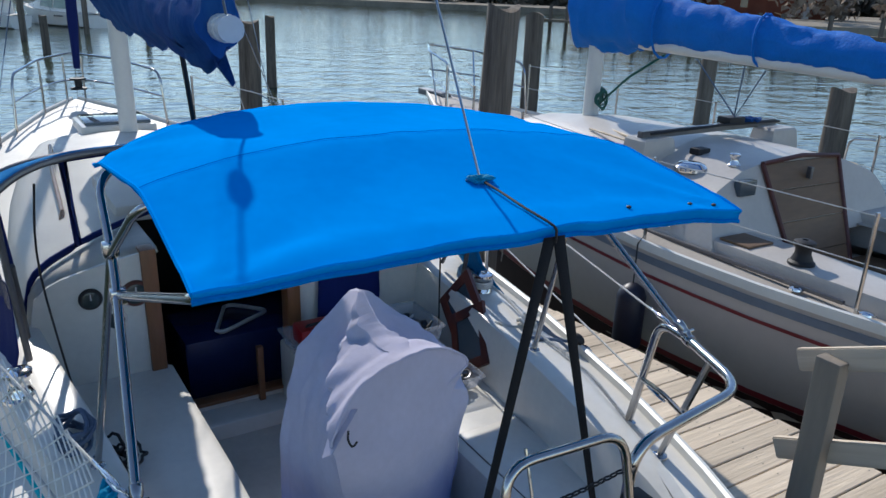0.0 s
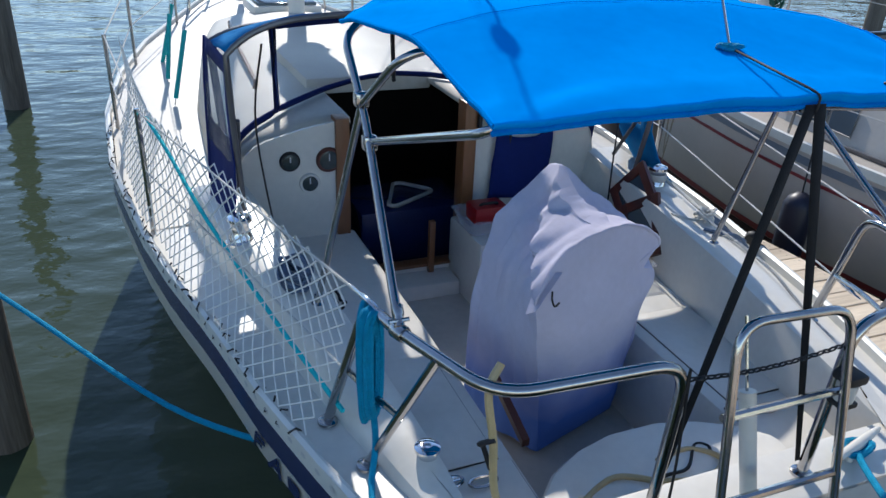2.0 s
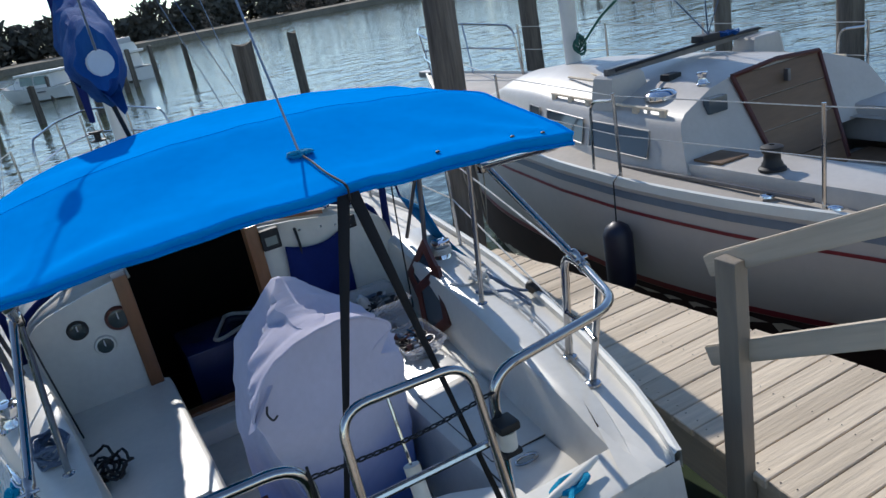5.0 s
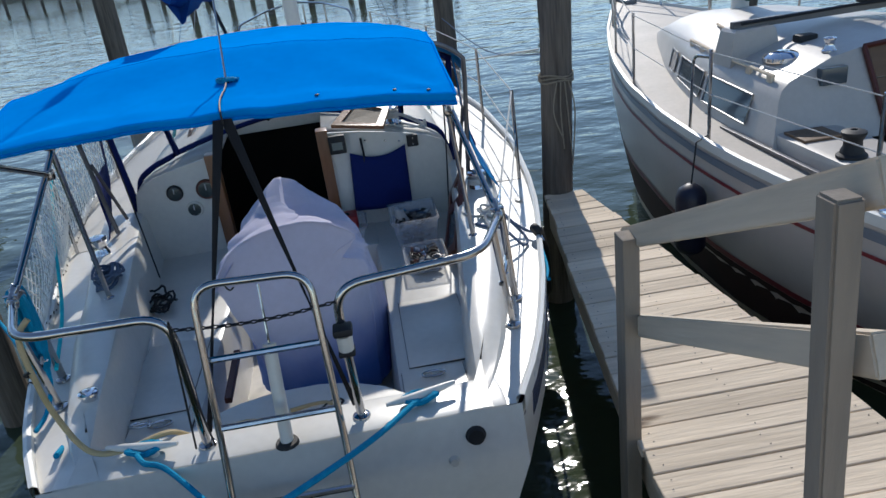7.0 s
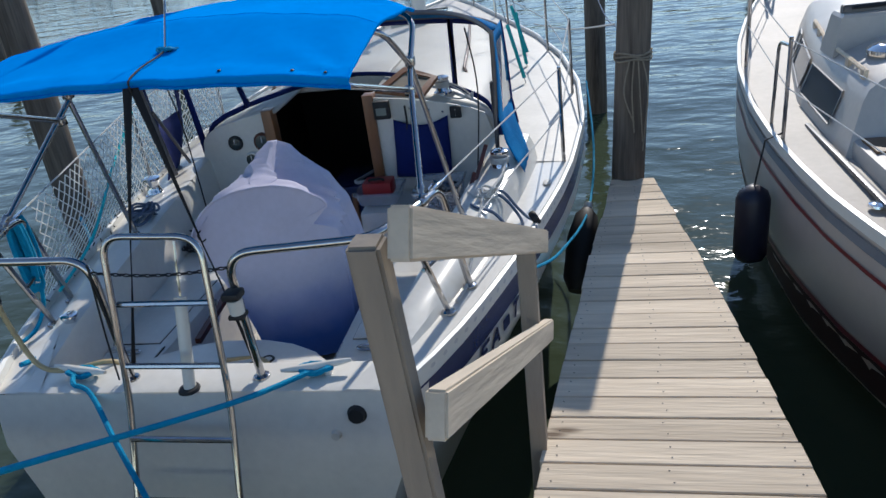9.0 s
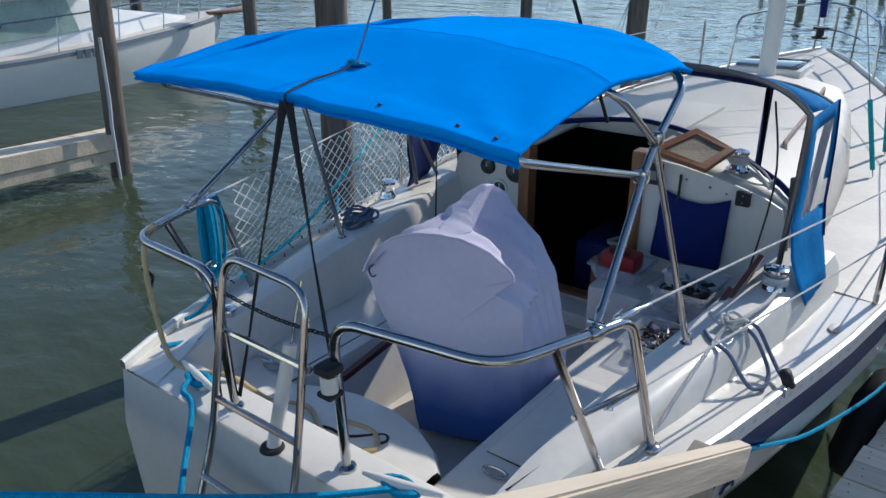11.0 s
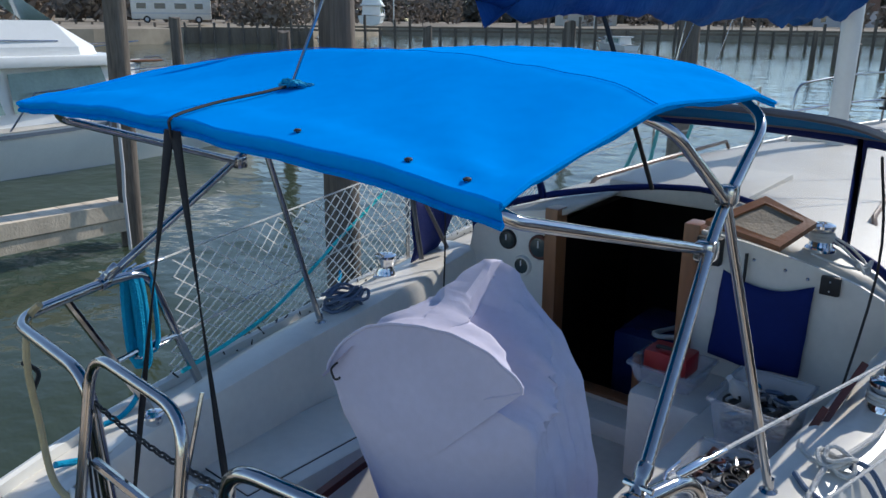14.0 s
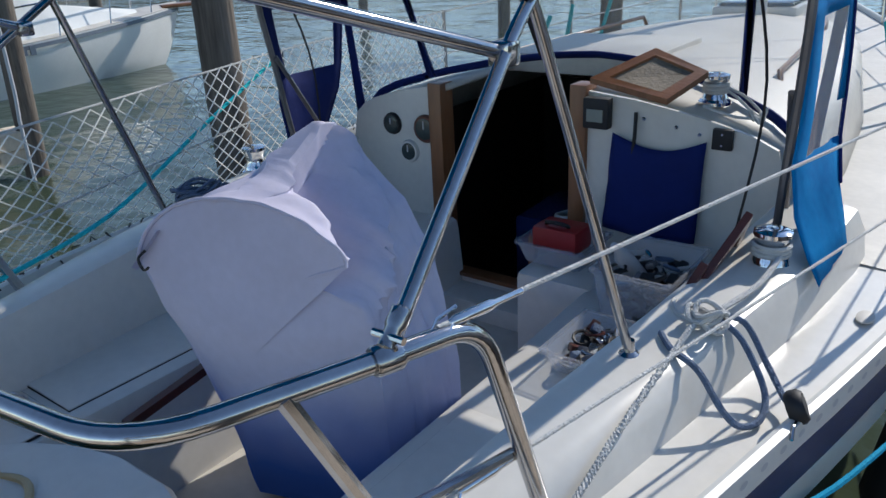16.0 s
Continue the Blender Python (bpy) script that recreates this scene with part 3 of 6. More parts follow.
for sgn in (-1, 1):
    part("main_bow_leg", pipe(rounded([railed(sgn, 0.925, 0.49, 1.53), (sgn * 0.86, 1.04, 1.92), (sgn * 0.845, 1.34, 2.11), (sgn * 0.72, 1.43, 2.16)], 0.1), 0.0135, 10), STEEL, bimini)
    part("strut", pipe([(sgn * 0.955, 1.385, 1.09), (sgn * 0.86, 1.07, 1.96)], 0.0125, 10), STEEL, bimini)
    part("aft_bow_arm", pipe(rounded([(sgn * 0.865, 0.98, 1.86), (sgn * 0.795, 0.345, 2.055 - 0.02 * sgn), (sgn * 0.74, 0.315, 2.09 - 0.02 * sgn)], 0.03), 0.0125, 10), STEEL, bimini)
    part("middle_bow_arm", pipe(rounded([(sgn * 0.86, 1.06, 1.96), (sgn * 0.81, 0.87, 2.13), (sgn * 0.70, 0.85, 2.165)], 0.08), 0.0125, 10), STEEL, bimini)
    for p in ((0.86, 1.08, 1.965), (0.865, 0.975, 1.86)):
        part("clamp", boxed((sgn * p[0] - 0.022, p[1] - 0.022, p[2] - 0.022), (sgn * p[0] + 0.022, p[1] + 0.022, p[2] + 0.022), 0.008), STEEL, bimini)
    part("deck_mount", turned([(0.03, 0), (0.03, 0.01), (0.014, 0.02), (0.012, 0.05)], (sgn * 0.955, 1.385, 1.075), 12), STEEL, bimini)
    part("rail_mount", turned([(0.021, -0.022), (0.023, -0.018), (0.023, 0.018), (0.021, 0.022)], railed(sgn, 0.925, 0.487, 1.525), 14, axis=(sgn * 0.35, 0.93, 0)), STEEL, bimini)
    part("mount_jaw", turned([(0.014, 0), (0.014, 0.03), (0.017, 0.034), (0.017, 0.06), (0.013, 0.064)], railed(sgn, 0.925, 0.487, 1.54), 12, axis=(-sgn * 0.08, 0.55, 0.4)), STEEL, bimini)
    part("mount_bolt", turned([(0.006, -0.028), (0.006, 0.028)], railed(sgn, 0.925, 0.495, 1.555), 8, axis=(1, 0, 0)), STEEL, bimini)
part("cross_bow", pipe([(0.75 * u, 0.25 + 0.04 * u * u + 0.02 * u, 2.088 + 0.045 * (1 - abs(u) ** 2.2) - 0.025 * u) for u in [k / 8 - 1 for k in range(17)]], 0.012, 8), STEEL, bimini)
for y, z, w in ((0.85, 2.165, 0.70), (1.43, 2.16, 0.72)):
    pts = [(w * u, y + (0.18 * (1 - u * u) if y > 1 else 0), z + 0.03 * (1 - u * u)) for u in [k / 6 - 1 for k in range(13)]]
    part("cross_bow", pipe(pts, 0.0125, 8), STEEL, bimini)
# webbing down to the rails
for a, b, m in (((0.025, 0.222, 2.125), (-0.275, 0.145, 1.0), 0.0), ((0.05, 0.220, 2.125), (0.275, 0.145, 1.0), 0.0)):
    A, B = Vector(a), Vector(b)
    bm = loft(bmesh.new(), [[A + Vector((-0.018, 0, 0)), A + Vector((0.018, 0, 0))], [A.lerp(B, 0.3) + Vector((-0.011, 0.005, 0)), A.lerp(B, 0.3) + Vector((0.011, -0.006, 0))], [A.lerp(B, 0.6) + Vector((-0.004, 0.010, 0)), A.lerp(B, 0.6) + Vector((0.005, -0.010, 0))], [B + Vector((-0.010, 0, 0)), B + Vector((0.010, 0, 0))]])
    solid(part("strap", bm, WEB, bimini, "black webbing strap"), 0.003)

# ---- dodger ----
dodger = thing("dodger", "navy canvas spray dodger with clear vinyl windows", "dodger")


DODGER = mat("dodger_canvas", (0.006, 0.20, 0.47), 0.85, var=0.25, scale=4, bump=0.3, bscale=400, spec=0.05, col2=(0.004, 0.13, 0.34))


def roof_z(x, y):
    sec = cabin_section(y)
    return lerp(max(sec[0][0], min(sec[-1][0], x)), [(p[0], p[2]) for p in sec])


def bow_z(x):
    """Height of the aft bow's top over its width."""
    q = min(1, abs(x) / 1.13)
    return 2.065 - 0.045 * q * q - 0.13 * q ** 9


def seam(x):
    q = abs(x) / 1.13
    return Vector((x * 1.015, 2.80 - 0.12 * q ** 2.2, 1.935 - 0.035 * q * q - 0.07 * q ** 10))


def foot(x):
    q = abs(x) / 1.13
    xx = x * (1 - 0.03 * q)
    y = 3.26 - 0.56 * q ** 1.5
    return Vector((xx, y, roof_z(xx, max(2.63, y)) + 0.012))


DX = [-1.13 + 2.26 * k / 72 for k in range(73)]
A2 = [seam(x) for x in DX]
F = [foot(x) for x in DX]
up = [(1.095, 2.22, 1.15), (1.105, 2.19, 1.35), (1.12, 2.16, 1.6), (1.128, 2.13, 1.78)]
A0 = [Vector((-x, y, z)) for x, y, z in up] + [Vector((x, 2.12 - 0.03 * (1 - (x / 1.13) ** 2), bow_z(x))) for x in DX] + [Vector(p) for p in up[::-1]]
top_rows = [[Vector((x, 2.12 - 0.03 * (1 - (x / 1.13) ** 2), bow_z(x) + 0.012)) for x in DX]]
for t in (0.33, 0.66, 1.0):
    top_rows.append([p.lerp(q, t) + Vector((0, 0, 0.008 * math.sin(math.pi * t) + 0.005 * noise.noise(p * 5))) for p, q in zip(top_rows[0], A2)])
solid(part("top_panel", loft(bmesh.new(), top_rows), DODGER, dodger, "blue canvas top panel"), 0.004)
for sgn in (-1, 1):
    secs = []
    tail = ((1.24, 1.160, 2.12, 1.215, 2.54), (1.14, 1.215, 2.08, 1.255, 2.47), (1.07, 1.262, 2.05, 1.280, 2.42)) if sgn > 0 else ((1.2, 1.13, 2.20, 1.20, 2.54), (1.05, 1.17, 2.19, 1.23, 2.44), (0.96, 1.22, 2.18, 1.25, 2.38))
    for z, xa, ya, xb, yb in ((1.87, 1.13, 2.125, 1.148, 2.69), (1.80, 1.135, 2.13, 1.155, 2.69), (1.66, 1.135, 2.15, 1.165, 2.68), (1.5, 1.13, 2.18, 1.172, 2.66), (1.38, 1.125, 2.17, 1.178, 2.63)) + tail:
        m = 8
        secs.append([(sgn * (xa + (xb - xa) * k / m + 0.010 * math.sin(k * 2.1 + z * 2) * (1.9 - z) * (0.3 if z < 1.3 else 1)), ya + (yb - ya) * k / m, z) for k in range(m + 1)])
    bm = loft(bmesh.new(), secs)
    gone = []
    for f in bm.faces:
        p = f.calc_center_median()
        aft = 2.27 + 0.12 * max(0, 1.8 - p.z) if sgn > 0 else 2.24
        if aft < p.y < 2.62 and (1.38 if sgn > 0 else 1.52) < p.z < 1.82:
            gone.append(f)
    bmesh.ops.delete(bm, geom=gone, context="FACES")
    # port wing in navy: the shade on that side is put into its colour
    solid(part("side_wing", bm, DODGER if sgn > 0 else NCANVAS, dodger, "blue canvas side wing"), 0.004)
    wv = part("side_window", loft(bmesh.new(), [r[2 if sgn > 0 else 1:] for r in secs[1:5]]), VINYL, dodger, "clear vinyl side window")
    wv.visible_shadow = False
    part("side_binding", pipe([Vector(r[-1]) for r in secs[:6]], 0.008, 6), NCANVAS, dodger)
win = loft(bmesh.new(), [A2, F])
fr = bmesh.new()
for k in range(72):
    a, b, c, d = A2[k], A2[k + 1], F[k + 1], F[k]
    if k in (0, 10, 61, 71):
        strips = ((0, 1),)
    else:
        strips = ((0, 0.07), (0.93, 1.0))
    for t0, t1 in strips:
        fr.faces.new([fr.verts.new(p) for p in (a.lerp(d, t0), b.lerp(c, t0), b.lerp(c, t1), a.lerp(d, t1))])
bmesh.ops.remove_doubles(fr, verts=fr.verts, dist=0.001)
solid(part("window_frame", fr, NCANVAS, dodger, "dark navy window binding"), 0.010)
w = part("window", win, VINYL, dodger, "clear vinyl windscreen")
w.visible_shadow = False
part("bow", pipe(A0, 0.014, 8), DALU, dodger)
for sgn in (-1, 1):
    part("brace", pipe([(sgn * 1.10, 2.16, 1.60), (sgn * 1.08, 2.42, 1.17)], 0.011, 8), DALU, dodger)
    part("tension_line", pipe([(sgn * 0.98, 2.13, 1.93), (sgn * 1.0, 2.3, 1.5), (sgn * 0.93, 2.2, 0.82)], 0.005, 5, 5), BLACK, dodger)
part("bow", pipe(A2, 0.012, 8), DALU, dodger)

# ---- wheel under its cover ----
cover = thing("steering_wheel_cover", "lavender-blue fabric cover draped over wheel and pedestal", "cover", at=(0.02, 1.1, 0.38))


def wheel_half(z):
    c, r = 1.215, 0.33
    return r * math.sqrt(max(0.004, 1 - ((z - c) / 0.248) ** 2)) if z > c else lerp(z, [(0.42, 0.16), (0.7, 0.20), (1.0, 0.275), (c, r)])


def front_half(z):
    return lerp(z, [(0.42, 0.33), (1.0, 0.32), (1.25, 0.275), (1.38, 0.20), (1.48, 0.12), (1.55, 0.06), (1.59, 0.005)])


def cover_ring(t, n=96):
    """One outline from the aft disc (t = 0) to the front of the pedestal (t = 1)."""
    out = []
    ztop = lerp(t, [(0, 1.462), (0.1, 1.46), (0.35, 1.475), (0.6, 1.53), (0.85, 1.592), (1, 1.575)])
    pinch = 1 - 0.12 * math.sin(math.pi * t)
    y = 0.90 + 0.56 * t
    for k in range(n + 1):
        s = -1 + 2 * k / n
        z = 0.42 + (ztop - 0.42) * (1 - abs(s) ** 2.6)
        up = max(0, min(1, (z - 0.95) / 0.3))
        h = wheel_half(min(z, 1.462)) * (1 - t) + front_half(min(z, 1.588)) * t
        h *= 1 - (1 - pinch) * up
        if s > 0:
            h += 0.06 * t * min(1.0, max(0.0, 1.50 - z) / 0.12)
            h += (1 - t) * lerp(z, [(0.42, 0.13), (0.7, 0.11), (1.0, 0.05), (1.2, 0.0)]) + 0.03 * t * min(1.0, max(0.0, 1.1 - z) / 0.3)
            # a slack valley runs from the apex down to the wheel's rim, its lips crumpled
            valley = 0.11 + 2.5 * (z - 1.29)
            low = math.exp(-max(0.0, 1.25 - z) / 0.06)
            h -= 0.17 * low * math.exp(-((t - valley) / 0.13) ** 2)
            h += 0.06 * math.exp(-abs(t - valley - 0.32) / 0.10 - ((z - 1.33) / 0.17) ** 2)
            h += 0.05 * low * math.exp(-abs(t - valley + 0.14) / 0.05 - ((z - 1.31) / 0.08) ** 2)
            h += 0.016 * low * math.sin(z * 95 + t * 30) * math.exp(-abs(t - valley + 0.10) / 0.06)
            h = max(h, 0.012)
        else:
            crease = 0.08 + 2.5 * (z - 1.29)
            h += 0.05 * math.exp(-abs(t - crease) / 0.09 - ((z - 1.40) / 0.14) ** 2)
            h -= 0.045 * math.exp(-((t - crease - 0.22) / 0.12) ** 2 - ((z - 1.38) / 0.14) ** 2)
            h = max(h, 0.012)
        x = math.copysign(h, s) if abs(s) > 1e-6 else 0
        y = 0.90 + 0.56 * t + 0.13 * (1 - t) * max(0, 1.1 - z) / 0.68
        # gathered folds fall from the ridge down the sides
        fold = 0.018 * math.sin(t * 19 + z * 11 + 2.2 * s) * up * math.sin(math.pi * min(1, t * 1.2)) + 0.006 * math.sin(t * 17 + 1.3 * s + 2 * z) * (1 - up) * min(1, t * 4)
        w = 0.016 * noise.noise(Vector((x * 6, y * 8, z * 2.5))) + 0.008 * noise.noise(Vector((x * 18, y * 17, z * 7)))
        w += 0.012 * max(0, 1 - 3.2 * abs(noise.noise(Vector((x * 3.1 + y * 3, y * 5 - z * 1.5, z * 3.2 + 4)))) ) ** 2 * min(1, t * 4) * up
        out.append(Vector((-0.035 + x + math.copysign(fold + w, x) * min(1, abs(x) / 0.07), y + w, z - (0.02 * math.sin(math.pi * t) * up if s > 0 else 0) + 0.35 * w * up)))
    return out


def turn(p, t, q=1.0):
    """Shears the wheel's disc askew and forward at its top to fit the camera's view; below it the cloth hangs round."""
    k = max(0.0, 1 - t)
    hang = 0.13 * q ** 3 * k * min(1.0, max(0.0, 1.34 - p.z) / 0.36) * (0.6 if p.x > -0.035 else 0.45)
    return Vector((p.x + 0.035 + 0.045 * k + 0.02 * t, p.y + hang + k * (0.055 + 0.27 * p.x + 0.10 * (p.z - 1.2)) - 0.09 * t, p.z))


rings = [cover_ring(q2 / 44) for q2 in range(45)]
aft, c = [], Vector((-0.035, 0.905, 1.0))
for q2 in (0.02, 0.12, 0.25, 0.4, 0.55, 0.7, 0.82, 0.92, 0.98):
    row = []
    for v in rings[0]:
        p = c.lerp(v, q2)
        p.y = 0.905 + 0.13 * max(0, 1.1 - p.z) / 0.68
        p.y += -0.018 * (1 - q2) + 0.012 * math.sin(p.x * 30 + p.z * 4) * (1 - q2) * (1.25 - min(1.25, p.z)) + 0.008 * noise.noise(Vector((p.x * 8, 0, p.z * 3)))
        row.append(p)
    aft.append(row)
fwd = [[turn(Vector((-0.02, 1.465, 1.0)).lerp(v, q2), 1) for v in rings[-1]] for q2 in (0.8, 0.4, 0.02)]
aft = [[turn(p, 0, q2) for p in row] for row, q2 in zip(aft, (0.02, 0.12, 0.25, 0.4, 0.55, 0.7, 0.82, 0.92, 0.98))]
rings = [[turn(p, k / 44) for p in row] for k, row in enumerate(rings)]
bm = loft(bmesh.new(), aft + rings + fwd, close=True, caps=(True, True))
COVER = mat("lavender_cover", (0.58, 0.56, 0.69), 0.85, var=0.12, scale=4, bump=0.55, bscale=8, spec=0.15)
# colour runs from lavender above to blue near the hem
nt, n = COVER.node_tree, COVER.node_tree.nodes
bsdf = n["Principled BSDF"]
link = bsdf.inputs["Base Color"].links[0]
tc, sep, nz, madd, mr, mx = n.new("ShaderNodeTexCoord"), n.new("ShaderNodeSeparateXYZ"), n.new("ShaderNodeTexNoise"), n.new("ShaderNodeMath"), n.new("ShaderNodeMapRange"), n.new("ShaderNodeMix")
nz.inputs["Scale"].default_value = 5
madd.operation = "MULTIPLY_ADD"
madd.inputs[1].default_value = 0.22
mr.inputs[1].default_value, mr.inputs[2].default_value = 0.70, 1.06
mx.data_type = "RGBA"
mx.inputs[6].default_value = (0.10, 0.20, 0.56, 1)
nt.links.new(tc.outputs["Object"], sep.inputs[0]), nt.links.new(tc.outputs["Object"], nz.inputs[0])
nt.links.new(nz.outputs[0], madd.inputs[0]), nt.links.new(sep.outputs[2], madd.inputs[2])
nt.links.new(madd.outputs[0], mr.inputs[0]), nt.links.new(mr.outputs[0], mx.inputs[0])
nt.links.new(link.from_socket, mx.inputs[7]), nt.links.new(mx.outputs[2], bsdf.inputs["Base Color"])
rel(cover, part("cover", bm, COVER, cover, "lavender fabric, blue near its hem"))
# piping round the wheel's edge and a loose tie
rel(cover, part("piping", pipe([v + Vector((0, -0.004, 0.002)) for v in rings[0] if v.z > 1.23], 0.006, 6), COVER, cover))
rel(cover, part("tie", pipe([(-0.235, 0.86, 1.30), (-0.245, 0.84, 1.28), (-0.23, 0.84, 1.25), (-0.21, 0.845, 1.26)], 0.004, 5, 4), BLACK, cover))
rel(cover, part("tab", loft(bmesh.new(), [[(-0.19, 0.88, 1.36), (-0.23, 0.93, 1.34)], [(-0.255, 0.86, 1.29), (-0.285, 0.91, 1.27)], [(-0.30, 0.845, 1.24), (-0.325, 0.875, 1.215)]]), COVER, cover))

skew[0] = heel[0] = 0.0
# ---- finger pier ----
FL = lambda y: lerp(y, [(-4, 1.28), (-0.05, 1.375), (0.5, 1.44), (1.15, 1.525), (2.0, 1.63), (2.6, 1.73), (3.4, 1.825)])
FR = lambda y: lerp(y, [(-4, 2.5), (-0.1, 2.385), (0.6, 2.345), (1.85, 2.25), (3.4, 2.10)])
PZ = 0.57
pier = thing("finger_pier", "weathered grey wooden finger pier of cross planks", "pier")
PW = 0.142
y, k = -3.59, 0
while y < 3.2:
    x0, x1 = FL(y) - random.uniform(0, 0.012), FR(y) + random.uniform(0, 0.015)
    e0, e1, zt = x0 - FL(y), x1 - FR(y), PZ + random.uniform(-0.003, 0.003)
    ya, yb = y + 0.003, y + PW - 0.003
    bm = loft(bmesh.new(), [[(FL(v) + e0, v, PZ - 0.038), (FR(v) + e1, v, PZ - 0.038), (FR(v) + e1, v, zt), (FL(v) + e0, v, zt)] for v in (ya, yb)], close=True, caps=(True, True))
    bmesh.ops.bevel(bm, geom=bm.edges[:], offset=0.004, segments=1, affect="EDGES")
    part("plank", bm, GWOOD, pier, smooth=False)
    y += PW
bm = bmesh.new()
for k in range(47):
    yy = -3.59 + PW * k
    for x in (FL(yy) + 0.05, (FL(yy) + FR(yy)) / 2, FR(yy) - 0.05):
        for dy in (0.04, 0.10):
            c = Vector((x + random.uniform(-0.012, 0.012), yy + dy + random.uniform(-0.008, 0.008), PZ + 0.0045))
            bm.faces.new([bm.verts.new(c + Vector((0.004 * math.cos(a), 0.004 * math.sin(a), 0))) for a in (0, 1.05, 2.1, 3.14, 4.2, 5.2)])
part("nail_heads", bm, BLACK, pier, "dark nail heads", smooth=False)["kind"] = "stuff"
for f in (lambda v: FL(v) + 0.03, lambda v: FR(v) - 0.07):
    bm = loft(bmesh.new(), [[(f(v), v, 0.29), (f(v) + 0.04, v, 0.29), (f(v) + 0.04, v, PZ - 0.04), (f(v), v, PZ - 0.04)] for v in (-3.55, -0.05, 0.5, 1.15, 2.0, 2.6, 3.3)], close=True, caps=(True, True))
    part("stringer", bm, RAILWOOD, pier, smooth=False)

# handrail on the pier
handrail = thing("pier_handrail", "weathered wooden handrail with two posts on the pier", "handrail")


def beam_between(a, b, w, h):
    a, b = Vector(a), Vector(b)
    d = (b - a).normalized()
    s = d.cross(Vector((0, 0, 1))).normalized() * (w / 2)
    u = Vector((0, 0, h / 2))
    bm = loft(bmesh.new(), [[p - s - u, p + s - u, p + s + u, p - s + u] for p in (a, b)], close=True, caps=(True, True))
    bmesh.ops.bevel(bm, geom=bm.edges[:], offset=0.005, segments=2, affect="EDGES")
    return bm


def rail_beam(name, a, b, w, h):
    a, b = Vector(a), Vector(b)
    ln = (b - a).length
    bm = boxed((-w / 2, 0, -h / 2), (w / 2, ln, h / 2))
    bmesh.ops.bevel(bm, geom=bm.edges[:], offset=0.005, segments=2, affect="EDGES")
    ob = part(name, bm, RAILWOOD, handrail, smooth=False)
    ob.matrix_basis = Matrix.Translation(a) @ (b - a).to_track_quat("Y", "Z").to_matrix().to_4x4()


part("post", boxed((1.345, 0.17, -0.9), (1.41, 0.265, 1.487), 0.005), POSTWOOD, handrail, smooth=False)
bm = loft(bmesh.new(), [[(x + dx, y + dy, z) for dx, dy in ((-0.029, -0.03), (0.027, -0.03), (0.027, 0.03), (-0.029, 0.03))] for x, y, z in ((1.42, -1.11, -0.9), (1.244, -1.165, 2.13))], close=True, caps=(True, True))
bmesh.ops.bevel(bm, geom=bm.edges[:], offset=0.006, segments=2, affect="EDGES")
part("post", bm, POSTWOOD, handrail, smooth=False)
rail_beam("top_rail", (1.432, 0.37, 1.404), (1.308, -1.20, 2.155), 0.04, 0.086)
rail_beam("lower_rail", (1.432, 0.39, 1.003), (1.328, -1.21, 1.825), 0.04, 0.086)


# ---- pilings ----
def piling(x, y, topz, r, lean=(0, 0), label="dark weathered round timber piling standing in the water"):
    p = thing("piling", label, "piling", "harbour pilings", at=(x, y, -2))
    bm = bmesh.new()
    n, m = 18, 14
    secs = []
    for j in range(m + 1):
        z = -2 + (topz + 2) * j / m
        rr = r * (1.1 - 0.12 * j / m)
        secs.append([(x + lean[0] * z + rr * math.cos(a) * (1 + 0.05 * noise.noise(Vector((a * 2, z * 0.8, x)))), y + lean[1] * z + rr * math.sin(a) * (1 + 0.05 * noise.noise(Vector((a * 2, z * 0.8, y + 7)))), z + (0.03 * math.sin(a * 2 + x) if j == m else 0)) for a in [2 * math.pi * k / n for k in range(n)]])
    loft(bm, secs, close=True, caps=(True, True))
    rel(p, part("timber", bm, PILE, p))
    return p


for x, y, tz, r in ((1.85, 8.7, 2.3, 0.14), (-2.42, 2.83, 3.6, 0.12), (-3.07, 9.99, 2.6, 0.15), (-12.85, 10.43, 2.1, 0.15), (-20.0, 11.9, 2.4, 0.17),
                    (6.3, 8.5, 2.5, 0.14), (10.8, 8.8, 2.3, 0.15), (8.4, 4.6, 1.75, 0.16), (-9.6, 17.5, 2.4, 0.16), (7.2, 24.0, 1.9, 0.16), (-17, 20, 2.2, 0.16)):
    piling(x, y, tz, r)
piling(-7.47, 3.76, 3.2, 0.125, (0.075, 0))
piling(1.915, 3.30, 2.62, 0.118, (0.039, 0), "grey split timber piling at the pier end with rope round it")

# frayed lines tied round the piling at the pier's end
line = thing("mooring_line", "frayed grey mooring line wound round the piling", "rope", at=(1.972, 3.3, 1.2))
bm = bmesh.new()
for k in range(3):
    z = 1.46 + 0.022 * k
    tube(bm, [(1.972 + 0.13 * math.cos(a), 3.30 + 0.13 * math.sin(a), z + 0.01 * math.sin(3 * a + k)) for a in [2 * math.pi * q / 18 for q in range(18)]], 0.007, 6, closed=True)
for k in range(4):
    x = 1.94 + 0.03 * k
    tube(bm, smooth_line([(x, 3.165, 1.46), (x - 0.04 + 0.025 * k, 3.15, 1.24), (x + 0.03 - 0.03 * (k % 2), 3.155, 1.02 - 0.07 * k)], 5), 0.0055, 5)
rel(line, part("line", bm, OLDROPE, line))
line = thing("bow_line", "grey bow line from the foredeck to the piling", "rope")
part("line", pipe([(1.1, 6.9, 1.2), (1.5, 5.4, 1.35), (1.85, 3.3, 1.7)], 0.007, 6, 5), WROPE, line)
line = thing("bow_line", "thin dark bow line between pilings", "rope")
part("line", pipe([(1.79, 8.5, 1.45), (1.9, 5.8, 1.35), (1.95, 3.32, 1.65)], 0.006, 6, 5), GROPE, line)


